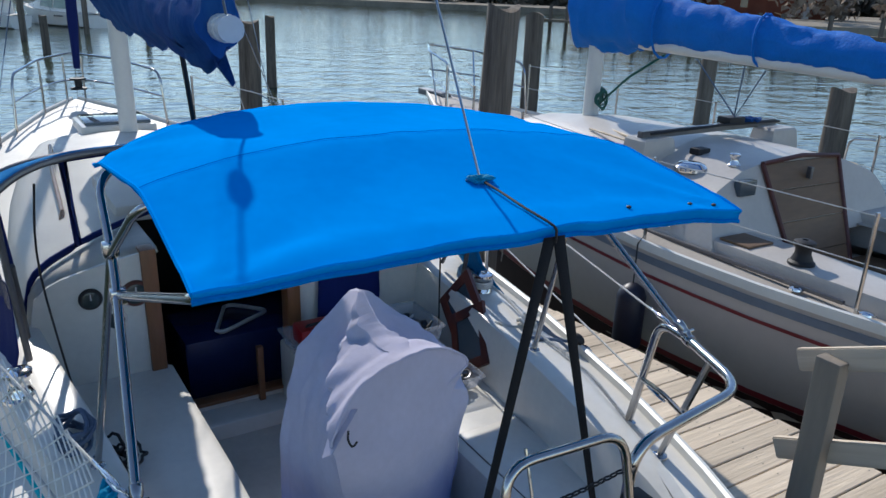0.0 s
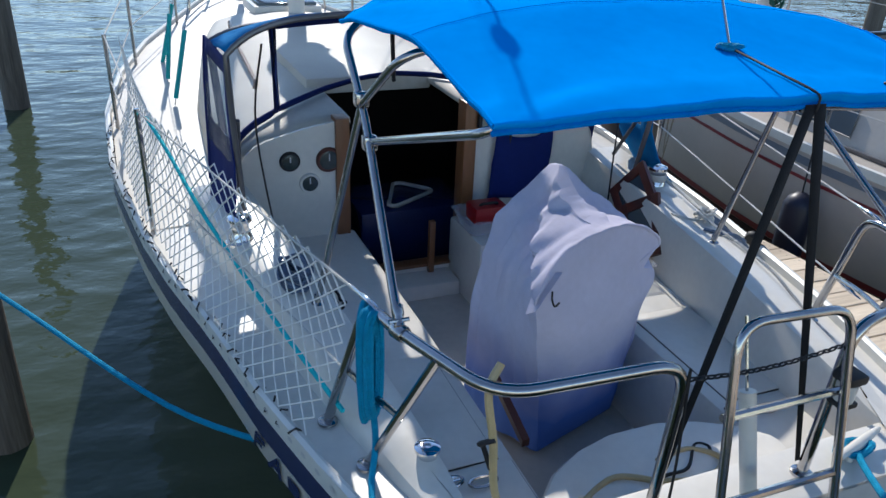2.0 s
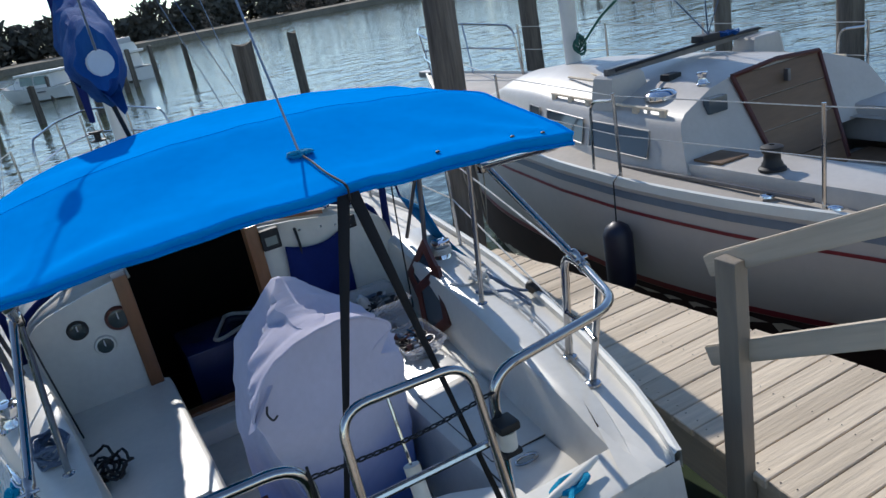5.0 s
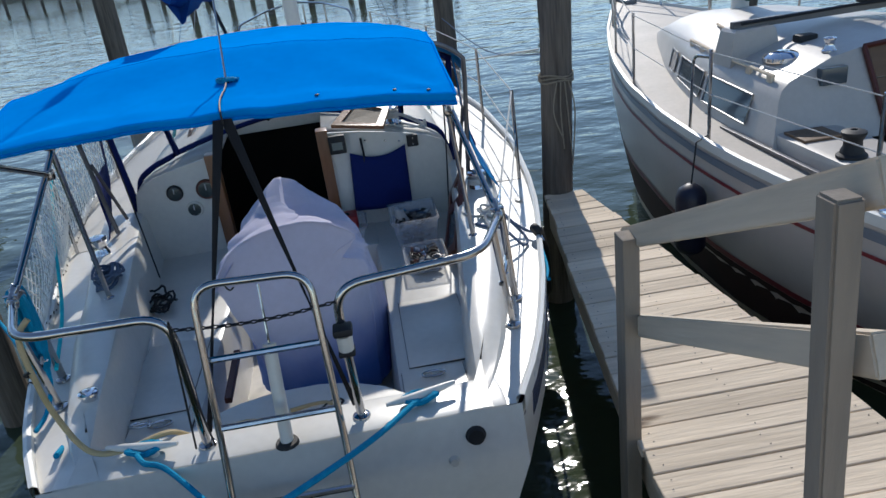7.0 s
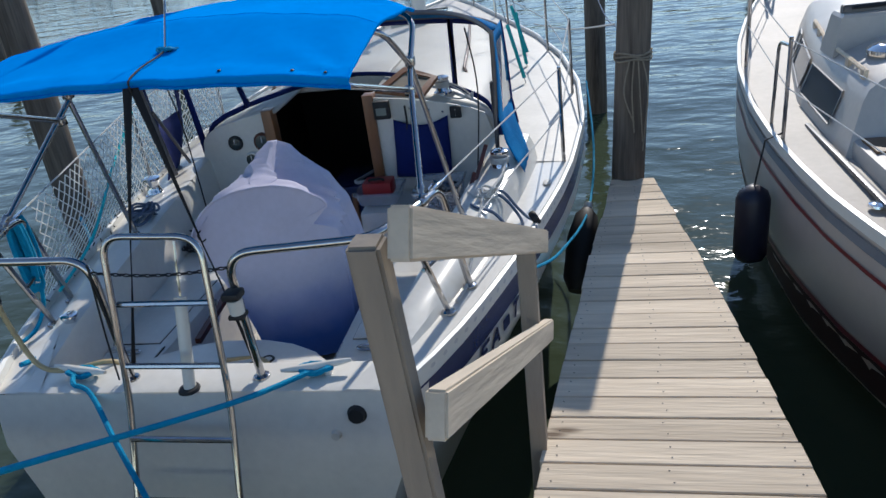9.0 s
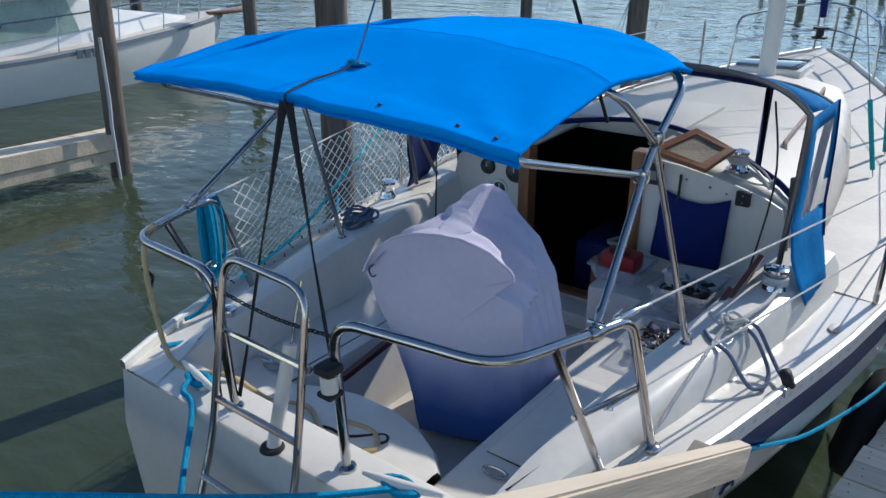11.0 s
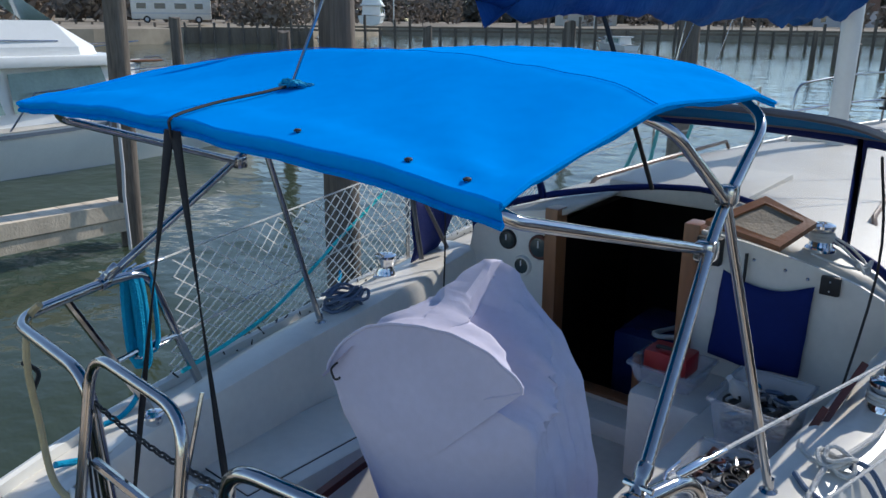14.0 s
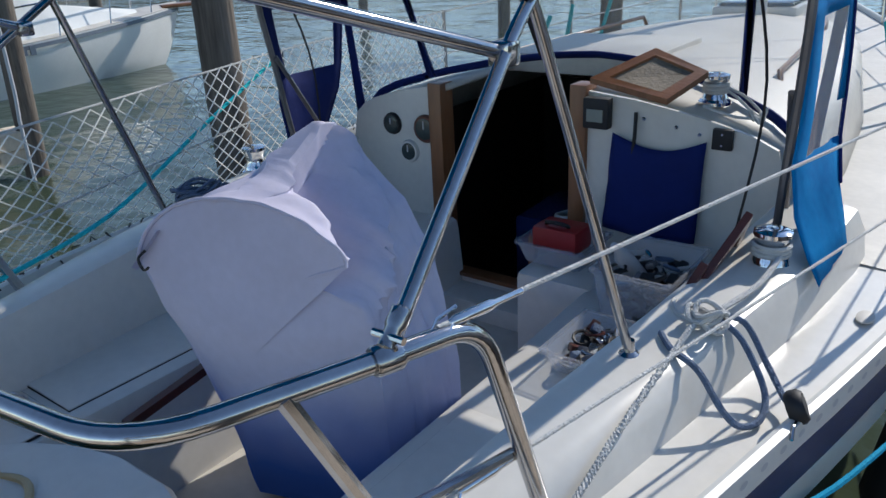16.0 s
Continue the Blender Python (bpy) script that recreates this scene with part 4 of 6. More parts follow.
# ---- winches ----
heel[0] = 0.014


def winch(at, s=1.0, label="chrome winch on the coaming", dark=False, name="winch"):
    w = thing(name, label, "winch", "winches", at=at)
    a, m = at, (BLACK if dark else CHROME)
    rel(w, part("base", turned([(0.062 * s, 0), (0.062 * s, 0.012 * s), (0.05 * s, 0.022 * s)], a, 20), m, w))
    rel(w, part("drum", turned([(0.05 * s, 0.02 * s), (0.046 * s, 0.035 * s), (0.038 * s, 0.05 * s), (0.037 * s, 0.075 * s), (0.046 * s, 0.092 * s), (0.05 * s, 0.1 * s)], a, 20), m, w))
    rel(w, part("top_cap", turned([(0.05 * s, 0.1 * s), (0.05 * s, 0.112 * s), (0.03 * s, 0.12 * s), (0.014 * s, 0.12 * s), (0.012 * s, 0.112 * s)], a, 20), m, w))
    return w


winch((1.105, 2.06, 1.09), 1.1)
winch((-1.16, 2.0, 1.09), 1.1)
winch((0.675, 2.79, 1.415), 1.0, "chrome winch on the cabin top")
winch((-0.82, 0.52, 0.96), 0.8, "small chrome winch with a black handle")
w = thing("rope_turns", "white braided rope wound on the winch", "rope", at=(1.105, 2.06, 1.14))
bm = bmesh.new()
for k in range(3):
    tube(bm, [(1.105 + 0.052 * math.cos(a), 2.06 + 0.052 * math.sin(a), 1.145 + 0.013 * k) for a in [2 * math.pi * q / 16 for q in range(16)]], 0.007, 6, closed=True)
tube(bm, smooth_line([(1.14, 2.02, 1.15), (1.13, 1.84, 1.13), (1.085, 1.64, 1.125)], 6), 0.009, 7)
rel(w, part("rope", bm, WROPE, w))
w = thing("cleated_sheet", "knotted white sheet in a jam cleat on the coaming", "rope", at=(1.06, 1.6, 1.09))
bm = bmesh.new()
for k in range(4):
    c = (1.07 + 0.012 * math.cos(k * 2), 1.60 + 0.012 * math.sin(k * 2), 1.11 + 0.012 * k)
    tube(bm, [(c[0] + 0.04 * math.cos(a), c[1] + 0.035 * math.sin(a), c[2] + 0.012 * math.sin(a * 2 + k)) for a in [2 * math.pi * q / 14 for q in range(14)]], 0.0075, 6, closed=True)
tube(bm, smooth_line([(1.04, 1.6, 1.10), (0.99, 1.62, 1.10), (0.96, 1.66, 1.105), (0.95, 1.7, 1.10)], 5), 0.0075, 6)
rel(w, part("rope", bm, WROPE, w))
w = thing("loose_line", "loose grey-blue line looping over the coaming", "rope")
part("line", pipe([(0.99, 1.50, 1.10), (1.04, 1.44, 1.098), (1.12, 1.40, 1.085), (1.19, 1.38, 1.01), (1.23, 1.40, 0.968), (1.26, 1.46, 0.968), (1.24, 1.54, 1.0), (1.16, 1.60, 1.085), (1.09, 1.62, 1.12), (1.15, 1.66, 1.10), (1.22, 1.63, 1.02), (1.28, 1.56, 0.985), (1.31, 1.52, 0.985)], 0.0085, 7, 6), GROPE, w)
w = thing("snatch_block", "small dark block shackled to the toe rail", "block", at=(1.31, 1.55, 0.98))
rel(w, part("cheek", turned([(0.034, -0.02), (0.042, -0.010), (0.042, 0.010), (0.034, 0.02)], (1.325, 1.50, 1.0), 14, axis=(1, 0.3, 0.5)), BLACK, w))
rel(w, part("shackle", pipe([(1.335, 1.46, 0.985), (1.335, 1.43, 0.99), (1.34, 1.40, 0.975)], 0.005, 6, 5), STEEL, w))
w = thing("coiled_line", "dark coil of line on the coaming", "rope", at=(-1.0, 1.55, 1.1))
rr = random.Random(4)
for k in range(7):
    cx, cy = -1.0 + rr.uniform(-0.02, 0.02), 1.58 + rr.uniform(-0.03, 0.03)
    bm = tube(bmesh.new(), [(cx + 0.05 * math.cos(a), cy + 0.10 * math.sin(a), 1.10 + 0.012 * k + 0.012 * math.sin(a * 3 + k)) for a in [2 * math.pi * q / 18 for q in range(18)]], 0.008, 6, closed=True)
    rel(w, part("turn", bm, GROPE, w))
bm = tube(bmesh.new(), smooth_line([(-0.97, 1.62, 1.12), (-0.93, 1.65, 1.05), (-0.9, 1.64, 0.9), (-0.88, 1.6, 0.82)], 5), 0.008, 6)
rel(w, part("tail", bm, GROPE, w))
w = thing("coiled_line", "small dark coil of line lying on the cockpit seat", "rope", at=(-0.82, 1.75, 0.8))
for k in range(6):
    cx, cy = -0.84 + rr.uniform(-0.04, 0.04), 1.8 + rr.uniform(-0.06, 0.06)
    bm = tube(bmesh.new(), [(cx + rr.uniform(0.04, 0.06) * math.cos(a), cy + rr.uniform(0.07, 0.10) * math.sin(a), 0.81 + 0.012 * k + 0.015 * math.sin(a * 3 + k)) for a in [2 * math.pi * q / 18 for q in range(18)]], 0.007, 5, closed=True)
    rel(w, part("turn", bm, BLACK, w))

# ---- on the bulkhead ----
for x, z, r, ring, lab in ((-0.82, 1.232, 0.052, BLACK, "round instrument dial in a black bezel"), (-0.614, 1.225, 0.066, DWOOD, "bulkhead compass in a brown ring"), (-0.72, 1.104, 0.054, GEL, "round instrument dial with a grey-green face")):
    g = thing("gauge", lab, "gauge", "bulkhead gauges", at=(x, 2.595, z))
    rel(g, part("bezel", turned([(r * 1.05, 0), (r * 1.05, 0.008), (r * 0.95, 0.02), (r * 0.78, 0.02)], (x, 2.602, z), 28, axis=(0, -1, 0)), ring, g))
    rel(g, part("dial", turned([(r * 0.78, 0), (r * 0.78, 0.021), (r * 0.6, 0.024)], (x, 2.602, z), 24, axis=(0, -1, 0)), mat("dial_face", (0.05, 0.07, 0.07), 0.2, var=0.4, scale=30), g))
    rel(g, part("needle", boxed((x - 0.003, 2.575, z), (x + 0.003, 2.579, z + r * 0.6)), BARS, g))
g = thing("instrument_box", "black instrument display beside the companionway", "instrument", at=(0.29, 2.58, 1.35))
rel(g, part("case", boxed((0.23, 2.55, 1.325), (0.34, 2.60, 1.45), 0.01), BLACK, g))
rel(g, part("screen", boxed((0.25, 2.546, 1.355), (0.32, 2.551, 1.405)), mat("lcd", (0.25, 0.27, 0.24), 0.2, var=0.1), g))
g = thing("outlet_box", "small black socket plate on the bulkhead", "socket", at=(0.778, 2.59, 1.305))
rel(g, part("plate", boxed((0.742, 2.575, 1.29), (0.817, 2.60, 1.37), 0.008), BLACK, g))
for dz in (-0.02, 0.02):
    rel(g, part("screw", turned([(0.005, 0), (0.004, 0.003)], (0.78, 2.575, 1.33 + dz), 8, axis=(0, -1, 0)), CHROME, g))
g = thing("canvas_bag", "navy canvas pocket hanging on the white bulkhead", "bag", at=(0.5, 2.58, 1.0))
secs = []
for j in range(13):
    v = j / 12
    row = []
    for i in range(17):
        u = i / 16
        zt = 1.315 - 0.05 * math.sin(math.pi * u)
        x = 0.355 - 0.03 * v + (0.37 + 0.02 * v) * u
        row.append((x, 2.575 - 0.035 * math.sin(math.pi * u) * v ** 0.6 - 0.012 * noise.noise(Vector((x * 9, v * 5, 1))), zt + (0.91 - zt) * v))
    secs.append(row)
solid(rel(g, part("cloth", loft(bmesh.new(), secs), NCANVAS, g)), 0.004)
rel(g, part("cord", pipe([(0.44, 2.59, 1.40), (0.445, 2.575, 1.30), (0.44, 2.57, 1.24)], 0.008, 6, 4), BLACK, g))

# ---- on the cabin top and seats ----
g = thing("hatch_board", "weathered wooden framed hatch board lying on the cabin top", "hatch board", at=(0.48, 2.65, 1.45))
P = [Vector(p) for p in ((0.27, 2.53, 1.51), (0.60, 2.48, 1.462), (0.665, 2.72, 1.527), (0.43, 2.78, 1.597))]
q = lambda u, v, h=0.0: P[0].lerp(P[1], u).lerp(P[3].lerp(P[2], u), v) + Vector((0, 0, h))
for a, b, c, d in ((0, 1, 0, 0.13), (0, 1, 0.87, 1), (0, 0.15, 0.13, 0.87), (0.85, 1, 0.13, 0.87)):
    rel(g, part("frame", loft(bmesh.new(), [[q(a, c), q(b, c), q(b, d), q(a, d)], [q(a, c, 0.022), q(b, c, 0.022), q(b, d, 0.022), q(a, d, 0.022)]], close=True, caps=(True, True)), WOOD, g, smooth=False))
rel(g, part("panel", loft(bmesh.new(), [[q(0.15, 0.13, 0.004), q(0.85, 0.13, 0.004), q(0.85, 0.87, 0.004), q(0.15, 0.87, 0.004)], [q(0.15, 0.13, 0.012), q(0.85, 0.13, 0.012), q(0.85, 0.87, 0.012), q(0.15, 0.87, 0.012)]], close=True, caps=(True, True)), mat("old_plywood", (0.30, 0.25, 0.19), 0.7, var=0.4, scale=8, bump=0.3), g, "grey plywood panel", smooth=False))

for k, (c, ux, label) in enumerate((((0.955, 2.02, 1.05), 0.55, "dark red mahogany framed board leaning on the coaming"), ((0.90, 1.86, 0.95), 0.9, "dark red mahogany framed board leaning on the seat"))):
    g = thing("washboard", label, "board", "washboards", at=(c[0], c[1], c[2] - 0.2))
    M = Matrix.Translation(c) @ Euler((0, radians(20), 0)).to_matrix().to_4x4() @ Euler((ux, 0, 0)).to_matrix().to_4x4()
    for lo, hi in (((-0.012, -0.17, -0.14), (0.012, 0.17, -0.09)), ((-0.012, -0.17, 0.09), (0.012, 0.17, 0.14)), ((-0.012, -0.17, -0.09), (0.012, -0.115, 0.09)), ((-0.012, 0.115, -0.09), (0.012, 0.17, 0.09))):
        bm = boxed(lo, hi, 0.003)
        bm.transform(M)
        rel(g, part("frame_bar", bm, DWOOD, g, smooth=False))
    bm = boxed((-0.004, -0.115, -0.09), (0.004, 0.115, 0.09))
    bm.transform(M)
    rel(g, part("pane", bm, TINT, g, "dark pane", smooth=False))


def open_bin(x0, y0, x1, y1, z0, z1, m, name, label, junk, seed, flare=0.02):
    g = thing(name, label, "storage box", "storage boxes", at=((x0 + x1) / 2, (y0 + y1) / 2, z0))
    bm = bmesh.new()
    rect = lambda e, z: [(x0 - e, y0 - e, z), (x1 + e, y0 - e, z), (x1 + e, y1 + e, z), (x0 - e, y1 + e, z)]
    loft(bm, [rect(-0.012, z0 + 0.002), rect(flare * 0.6, z1 - 0.012), rect(flare * 1.1, z1 - 0.012), rect(flare * 1.1, z1), rect(flare * 0.5, z1), rect(-0.016, z0 + 0.008)], close=True, caps=(True, True))
    bmesh.ops.bevel(bm, geom=[e for e in bm.edges if abs((e.verts[0].co - e.verts[1].co).normalized().z) > 0.6], offset=0.012, segments=2, affect="EDGES")
    rel(g, part("tub", bm, m, g))
    r = random.Random(seed)
    if junk:
        for k in range(junk):
            bm = bmesh.new()
            c = Vector((r.uniform(x0 + 0.03, x1 - 0.03), r.uniform(y0 + 0.03, y1 - 0.03), r.uniform(z0 + 0.02, z1 - 0.015)))
            d = Vector((r.uniform(-1, 1), r.uniform(-1, 1), r.uniform(-0.3, 0.35))).normalized() * r.uniform(0.02, 0.055)
            mm = r.choice((BLACK, BLACK, BLACK, DALU, DALU, CHROME, DWOOD, WROPE, STEEL, GROPE))
            if k % 3 == 0:
                tube(bm, [c + 0.03 * Vector((math.cos(a), math.sin(a), 0.3 * math.sin(a + k))) for a in [2 * math.pi * q / 10 for q in range(10)]], r.uniform(0.004, 0.007), 5, closed=True)
                nm = "shackle"
            elif k % 3 == 1:
                tube(bm, [c - d, c, c + d], [0.006, r.uniform(0.008, 0.016), 0.006], 6)
                nm = "fitting"
            else:
                box(bm, c - Vector((0.022, 0.015, 0.01)), c + Vector((0.022, 0.015, 0.01)), 0.004)
                bm.transform(Matrix.Translation(c) @ Euler((r.uniform(-0.6, 0.6), r.uniform(-0.6, 0.6), r.uniform(0, 3))).to_matrix().to_4x4() @ Matrix.Translation(-c))
                nm = "block"
            rel(g, part(nm, bm, mm, g))
    return g


open_bin(0.60, 1.61, 0.81, 1.89, 0.80, 0.88, BIN, "hardware_box", "small clear plastic tray full of metal shackles and fittings", 60, 1)
open_bin(0.56, 2.02, 0.82, 2.36, 0.80, 0.985, BIN, "tool_box", "large clear plastic box of dark tools and bottles", 75, 2)
g = open_bin(0.10, 2.28, 0.37, 2.52, 0.81, 0.905, BIN, "plastic_bin", "shallow cloudy plastic bin beside the companionway", 0, 3)
g = thing("red_case", "red plastic case on the cloudy bin", "case", at=(0.2, 2.42, 0.9))
rel(g, part("case", boxed((0.135, 2.31, 0.865), (0.335, 2.46, 0.965), 0.018), RED, g))
rel(g, part("handle", pipe([(0.18, 2.36, 0.962), (0.19, 2.345, 0.98), (0.27, 2.345, 0.98), (0.28, 2.36, 0.962)], 0.008, 6, 4), BLACK, g))
g = thing("bottle", "clear bottle with a pale label standing in the box", "bottle", at=(0.6, 2.12, 0.82))
M = Matrix.Translation((0.64, 2.22, 0.89)) @ Euler((radians(35), radians(-20), 0)).to_matrix().to_4x4()
bm = turned([(0.03, 0), (0.033, 0.01), (0.033, 0.13), (0.014, 0.17), (0.013, 0.2)], (0, 0, 0), 14)
bm.transform(M)
rel(g, part("body", bm, BARS, g))

w = thing("rope_turns", "grey-white line wound on the cabin top winch", "rope", at=(0.675, 2.79, 1.46))
bm = bmesh.new()
for k in range(3):
    tube(bm, [(0.675 + 0.045 * math.cos(a), 2.79 + 0.045 * math.sin(a), 1.465 + 0.013 * k) for a in [2 * math.pi * q / 16 for q in range(16)]], 0.007, 6, closed=True)
tube(bm, smooth_line([(0.72, 2.79, 1.47), (0.78, 2.74, 1.45), (0.83, 2.70, 1.425), (0.87, 2.68, 1.405)], 5), 0.006, 6)
tube(bm, smooth_line([(0.71, 2.81, 1.48), (0.79, 2.79, 1.45), (0.86, 2.74, 1.41), (0.87, 2.69, 1.405)], 5), 0.006, 6)
for k in range(3):
    tube(bm, [(0.87 + 0.022 * math.cos(a), 2.68 + 0.028 * math.sin(a + k), 1.40 + 0.016 * math.sin(a * 2 + k) + 0.008 * k) for a in [2 * math.pi * q / 12 for q in range(12)]], 0.006, 6, closed=True)
tube(bm, smooth_line([(0.86, 2.66, 1.40), (0.80, 2.64, 1.405), (0.74, 2.635, 1.42), (0.68, 2.64, 1.435)], 5), 0.006, 6)
rel(w, part("rope", bm, WROPE, w))
for x, z in ((0.47, 1.375), (0.60, 1.355), (0.69, 1.335)):
    g = thing("snap_stud", "small chrome snap stud on the bulkhead", "stud", "snap studs", at=(x, 2.595, z))
    rel(g, part("stud", turned([(0.008, 0), (0.008, 0.004), (0.004, 0.008)], (x, 2.60, z), 10, axis=(0, -1, 0)), CHROME, g))
g = thing("deck_plate", "oval metal filler plate in the side deck", "deck fitting", at=(1.38, 2.15, 0.965))
bm = turned([(0.05, 0), (0.05, 0.006), (0.035, 0.009)], (0, 0, 0), 18)
bm.transform(Matrix.Translation((1.37, 2.15, 0.955)) @ Matrix.Diagonal((0.5, 0.9, 0.8, 1)))
rel(g, part("plate", bm, GEL2, g))

# locker lids on the seats
for sgn in (-1, 1):
    for lo, hi in (((0.50, 0.66), (0.815, 1.32)), ((0.46, 0.30), (0.74, 0.63))):
        xs = sorted((sgn * lo[0], sgn * hi[0]))
        g = thing("locker_lid", "white fibreglass locker lid in the cockpit seat", "locker lid", "locker lids", at=((xs[0] + xs[1]) / 2, (lo[1] + hi[1]) / 2, 0.79))
        rel(g, part("lid", boxed((xs[0], lo[1], 0.775), (xs[1], hi[1], 0.797), 0.004), GEL, g))
        rel(g, part("gap", boxed((xs[0] - 0.0025, lo[1] - 0.0025, 0.77), (xs[1] + 0.0025, hi[1] + 0.0025, 0.7925)), BLACK, g))
        cx = (xs[0] + xs[1]) / 2
        if hi[1] < 1:
            rel(g, part("pull_ring", pipe([(cx + 0.05 * math.cos(a), 0.56 + 0.022 * math.sin(a), 0.808) for a in [2 * math.pi * q / 16 for q in range(16)]], 0.006, 6, closed=True), STEEL, g))
g = thing("teak_strip", "brown wooden strip along the seat front", "wood strip", at=(-0.36, 0.9, 0.76))
rel(g, part("strip", loft(bmesh.new(), [[(-0.36, 0.74, 0.735), (-0.33, 0.74, 0.735), (-0.33, 0.74, 0.765), (-0.36, 0.74, 0.765)], [(-0.34, 1.06, 0.80), (-0.31, 1.06, 0.80), (-0.31, 1.06, 0.83), (-0.34, 1.06, 0.83)]], close=True, caps=(True, True)), DWOOD, g, smooth=False))

# ---- at the stern ----
g = thing("pvc_pole", "white plastic tube standing by the transom", "pole", at=(0.01, 0.05, 0.96))
rel(g, part("tube", pipe([(0.012, 0.055, 0.955), (0.013, 0.17, 1.31)], 0.025, 14), GEL, g))
rel(g, part("rod", pipe([(0.013, 0.17, 1.30), (0.013, 0.24, 1.52)], 0.005, 6), STEEL, g))
rel(g, part("foot", turned([(0.045, 0), (0.04, 0.012)], (0.012, 0.05, 0.953), 14), BLACK, g))
g = thing("stern_light", "white and black stern light clamped to the rail", "lamp", at=(0.29, 0.10, 1.28))
rel(g, part("cap", boxed((0.255, 0.045, 1.345), (0.325, 0.115, 1.375), 0.01), BLACK, g))
rel(g, part("lens", turned([(0.028, 0), (0.03, 0.06)], (0.29, 0.08, 1.28), 14), GEL, g))
rel(g, part("base", boxed((0.26, 0.05, 1.262), (0.32, 0.11, 1.28), 0.006), BLACK, g))
for x, y in ((-0.525, 0.14), (0.525, 0.14)):
    g = thing("mooring_cleat", "white horn cleat on the aft deck", "cleat", "stern cleats", at=(x, y, 0.955))
    M = Matrix.Translation((x, y, 0)) @ Euler((0, 0, 0.25 if x > 0 else -0.2)).to_matrix().to_4x4()
    bm = tube(bmesh.new(), [(-0.14, 0, 1.0), (-0.09, 0, 0.997), (0, 0, 0.993), (0.09, 0, 0.997), (0.14, 0, 1.0)], [0.008, 0.014, 0.018, 0.014, 0.008], 10)
    bm.transform(M)
    rel(g, part("crossbar", bm, GEL, g))
    for dx in (-0.04, 0.04):
        bm = turned([(0.018, 0), (0.012, 0.04)], (dx, 0, 0.952), 10)
        bm.transform(M)
        rel(g, part("leg", bm, GEL, g))
for x, z, y, r in ((0.70, 0.852, 0.035, 0.034), (0.605, 0.765, -0.0, 0.018)):
    g = thing("through_hull", "black outlet fitting on the transom", "hull fitting", at=(x, 0.02, z))
    rel(g, part("flange", turned([(r * 1.25, 0), (r * 1.25, 0.008), (r, 0.014), (r * 0.9, 0.03)], (x, 0.04 - 0.12 * (0.95 - z) - 0.0, z), 18, axis=(0, -1, 0.1)), BLACK if r > 0.02 else GEL2, g))
g = thing("dock_line", "cyan braided stern line from cleat to dock", "rope")
part("line", pipe([(0.56, 0.14, 0.985), (0.5, 0.11, 0.985), (0.36, -0.1, 1.03), (0.2, -0.36, 1.12), (-0.1, -0.82, 1.29), (-0.36, -1.27, 1.44)], 0.011, 8, 6), CYAN, g)
bm = bmesh.new()
for k in range(4):
    tube(bm, [(0.50 + 0.055 * math.cos(a) + 0.01 * k, 0.14 + 0.03 * math.sin(a), 0.985 + 0.008 * math.sin(2 * a + k)) for a in [2 * math.pi * q2 / 14 for q2 in range(14)]], 0.011, 7, closed=True)
part("lashing", bm, CYAN, g)
g = thing("dock_line", "cyan braided stern line hanging down the transom", "rope")
part("line", pipe([(-0.55, 0.13, 0.985), (-0.50, 0.05, 0.985), (-0.42, 0.03, 0.95), (-0.2, -0.18, 0.855), (0.2, -0.55, 0.70), (0.9, -1.2, 0.45)], 0.011, 8, 6), CYAN, g)
bm = bmesh.new()
for k in range(4):
    tube(bm, [(-0.53 + 0.055 * math.cos(a) + 0.01 * k, 0.14 + 0.03 * math.sin(a), 0.985 + 0.008 * math.sin(2 * a + k)) for a in [2 * math.pi * q2 / 14 for q2 in range(14)]], 0.011, 7, closed=True)
part("lashing", bm, CYAN, g)
g = thing("dock_line", "long cyan line sagging from the quarter to a piling", "rope")
part("line", pipe([(-0.86, 0.20, 0.985), (-0.95, 0.55, 0.85), (-1.12, 1.05, 0.66), (-1.55, 1.62, 0.56), (-2.15, 2.5, 0.62), (-2.72, 3.1, 0.85)], 0.012, 8, 6), CYAN, g)
g = thing("rope_coil", "bright blue rope coil hanging on the stern rail", "rope", at=(-0.98, 0.62, 1.2))
rr = random.Random(9)
for k in range(14):
    dx, dy, b = rr.uniform(-0.018, 0.018), rr.uniform(-0.04, 0.04), rr.uniform(1.14, 1.24)
    bm = tube(bmesh.new(), smooth_line([(-0.98 + dx, 0.60 + dy, 1.52), (-1.0 + dx, 0.59 + dy, 1.45), (-1.0 + dx, 0.585 + dy, b + 0.06), (-0.985 + dx, 0.595 + dy, b), (-0.965 + dx, 0.61 + dy, b + 0.06), (-0.965 + dx, 0.61 + dy, 1.45)], 6, True), 0.009, 6, closed=True)
    rel(g, part("turn", bm, CYAN, g))
rel(g, part("tail", pipe([(-0.97, 0.6, 1.2), (-0.97, 0.56, 1.08), (-1.0, 0.5, 0.99), (-1.02, 0.42, 0.97)], 0.010, 6, 5), CYAN, g))
g = thing("shore_hose", "yellowed hose looped from the rail onto the aft deck", "hose")
part("hose", pipe([(-0.77, 0.20, 1.555), (-0.81, 0.175, 1.50), (-0.80, 0.15, 1.37), (-0.78, 0.15, 1.19), (-0.71, 0.14, 1.02), (-0.60, 0.17, 0.975), (-0.45, 0.24, 0.97), (-0.36, 0.34, 0.845), (-0.2, 0.40, 0.845), (-0.05, 0.33, 0.845), (0.1, 0.3, 0.845), (0.2, 0.36, 0.845), (0.12, 0.44, 0.84), (-0.02, 0.42, 0.845)], 0.011, 8, 6), YHOSE, g)
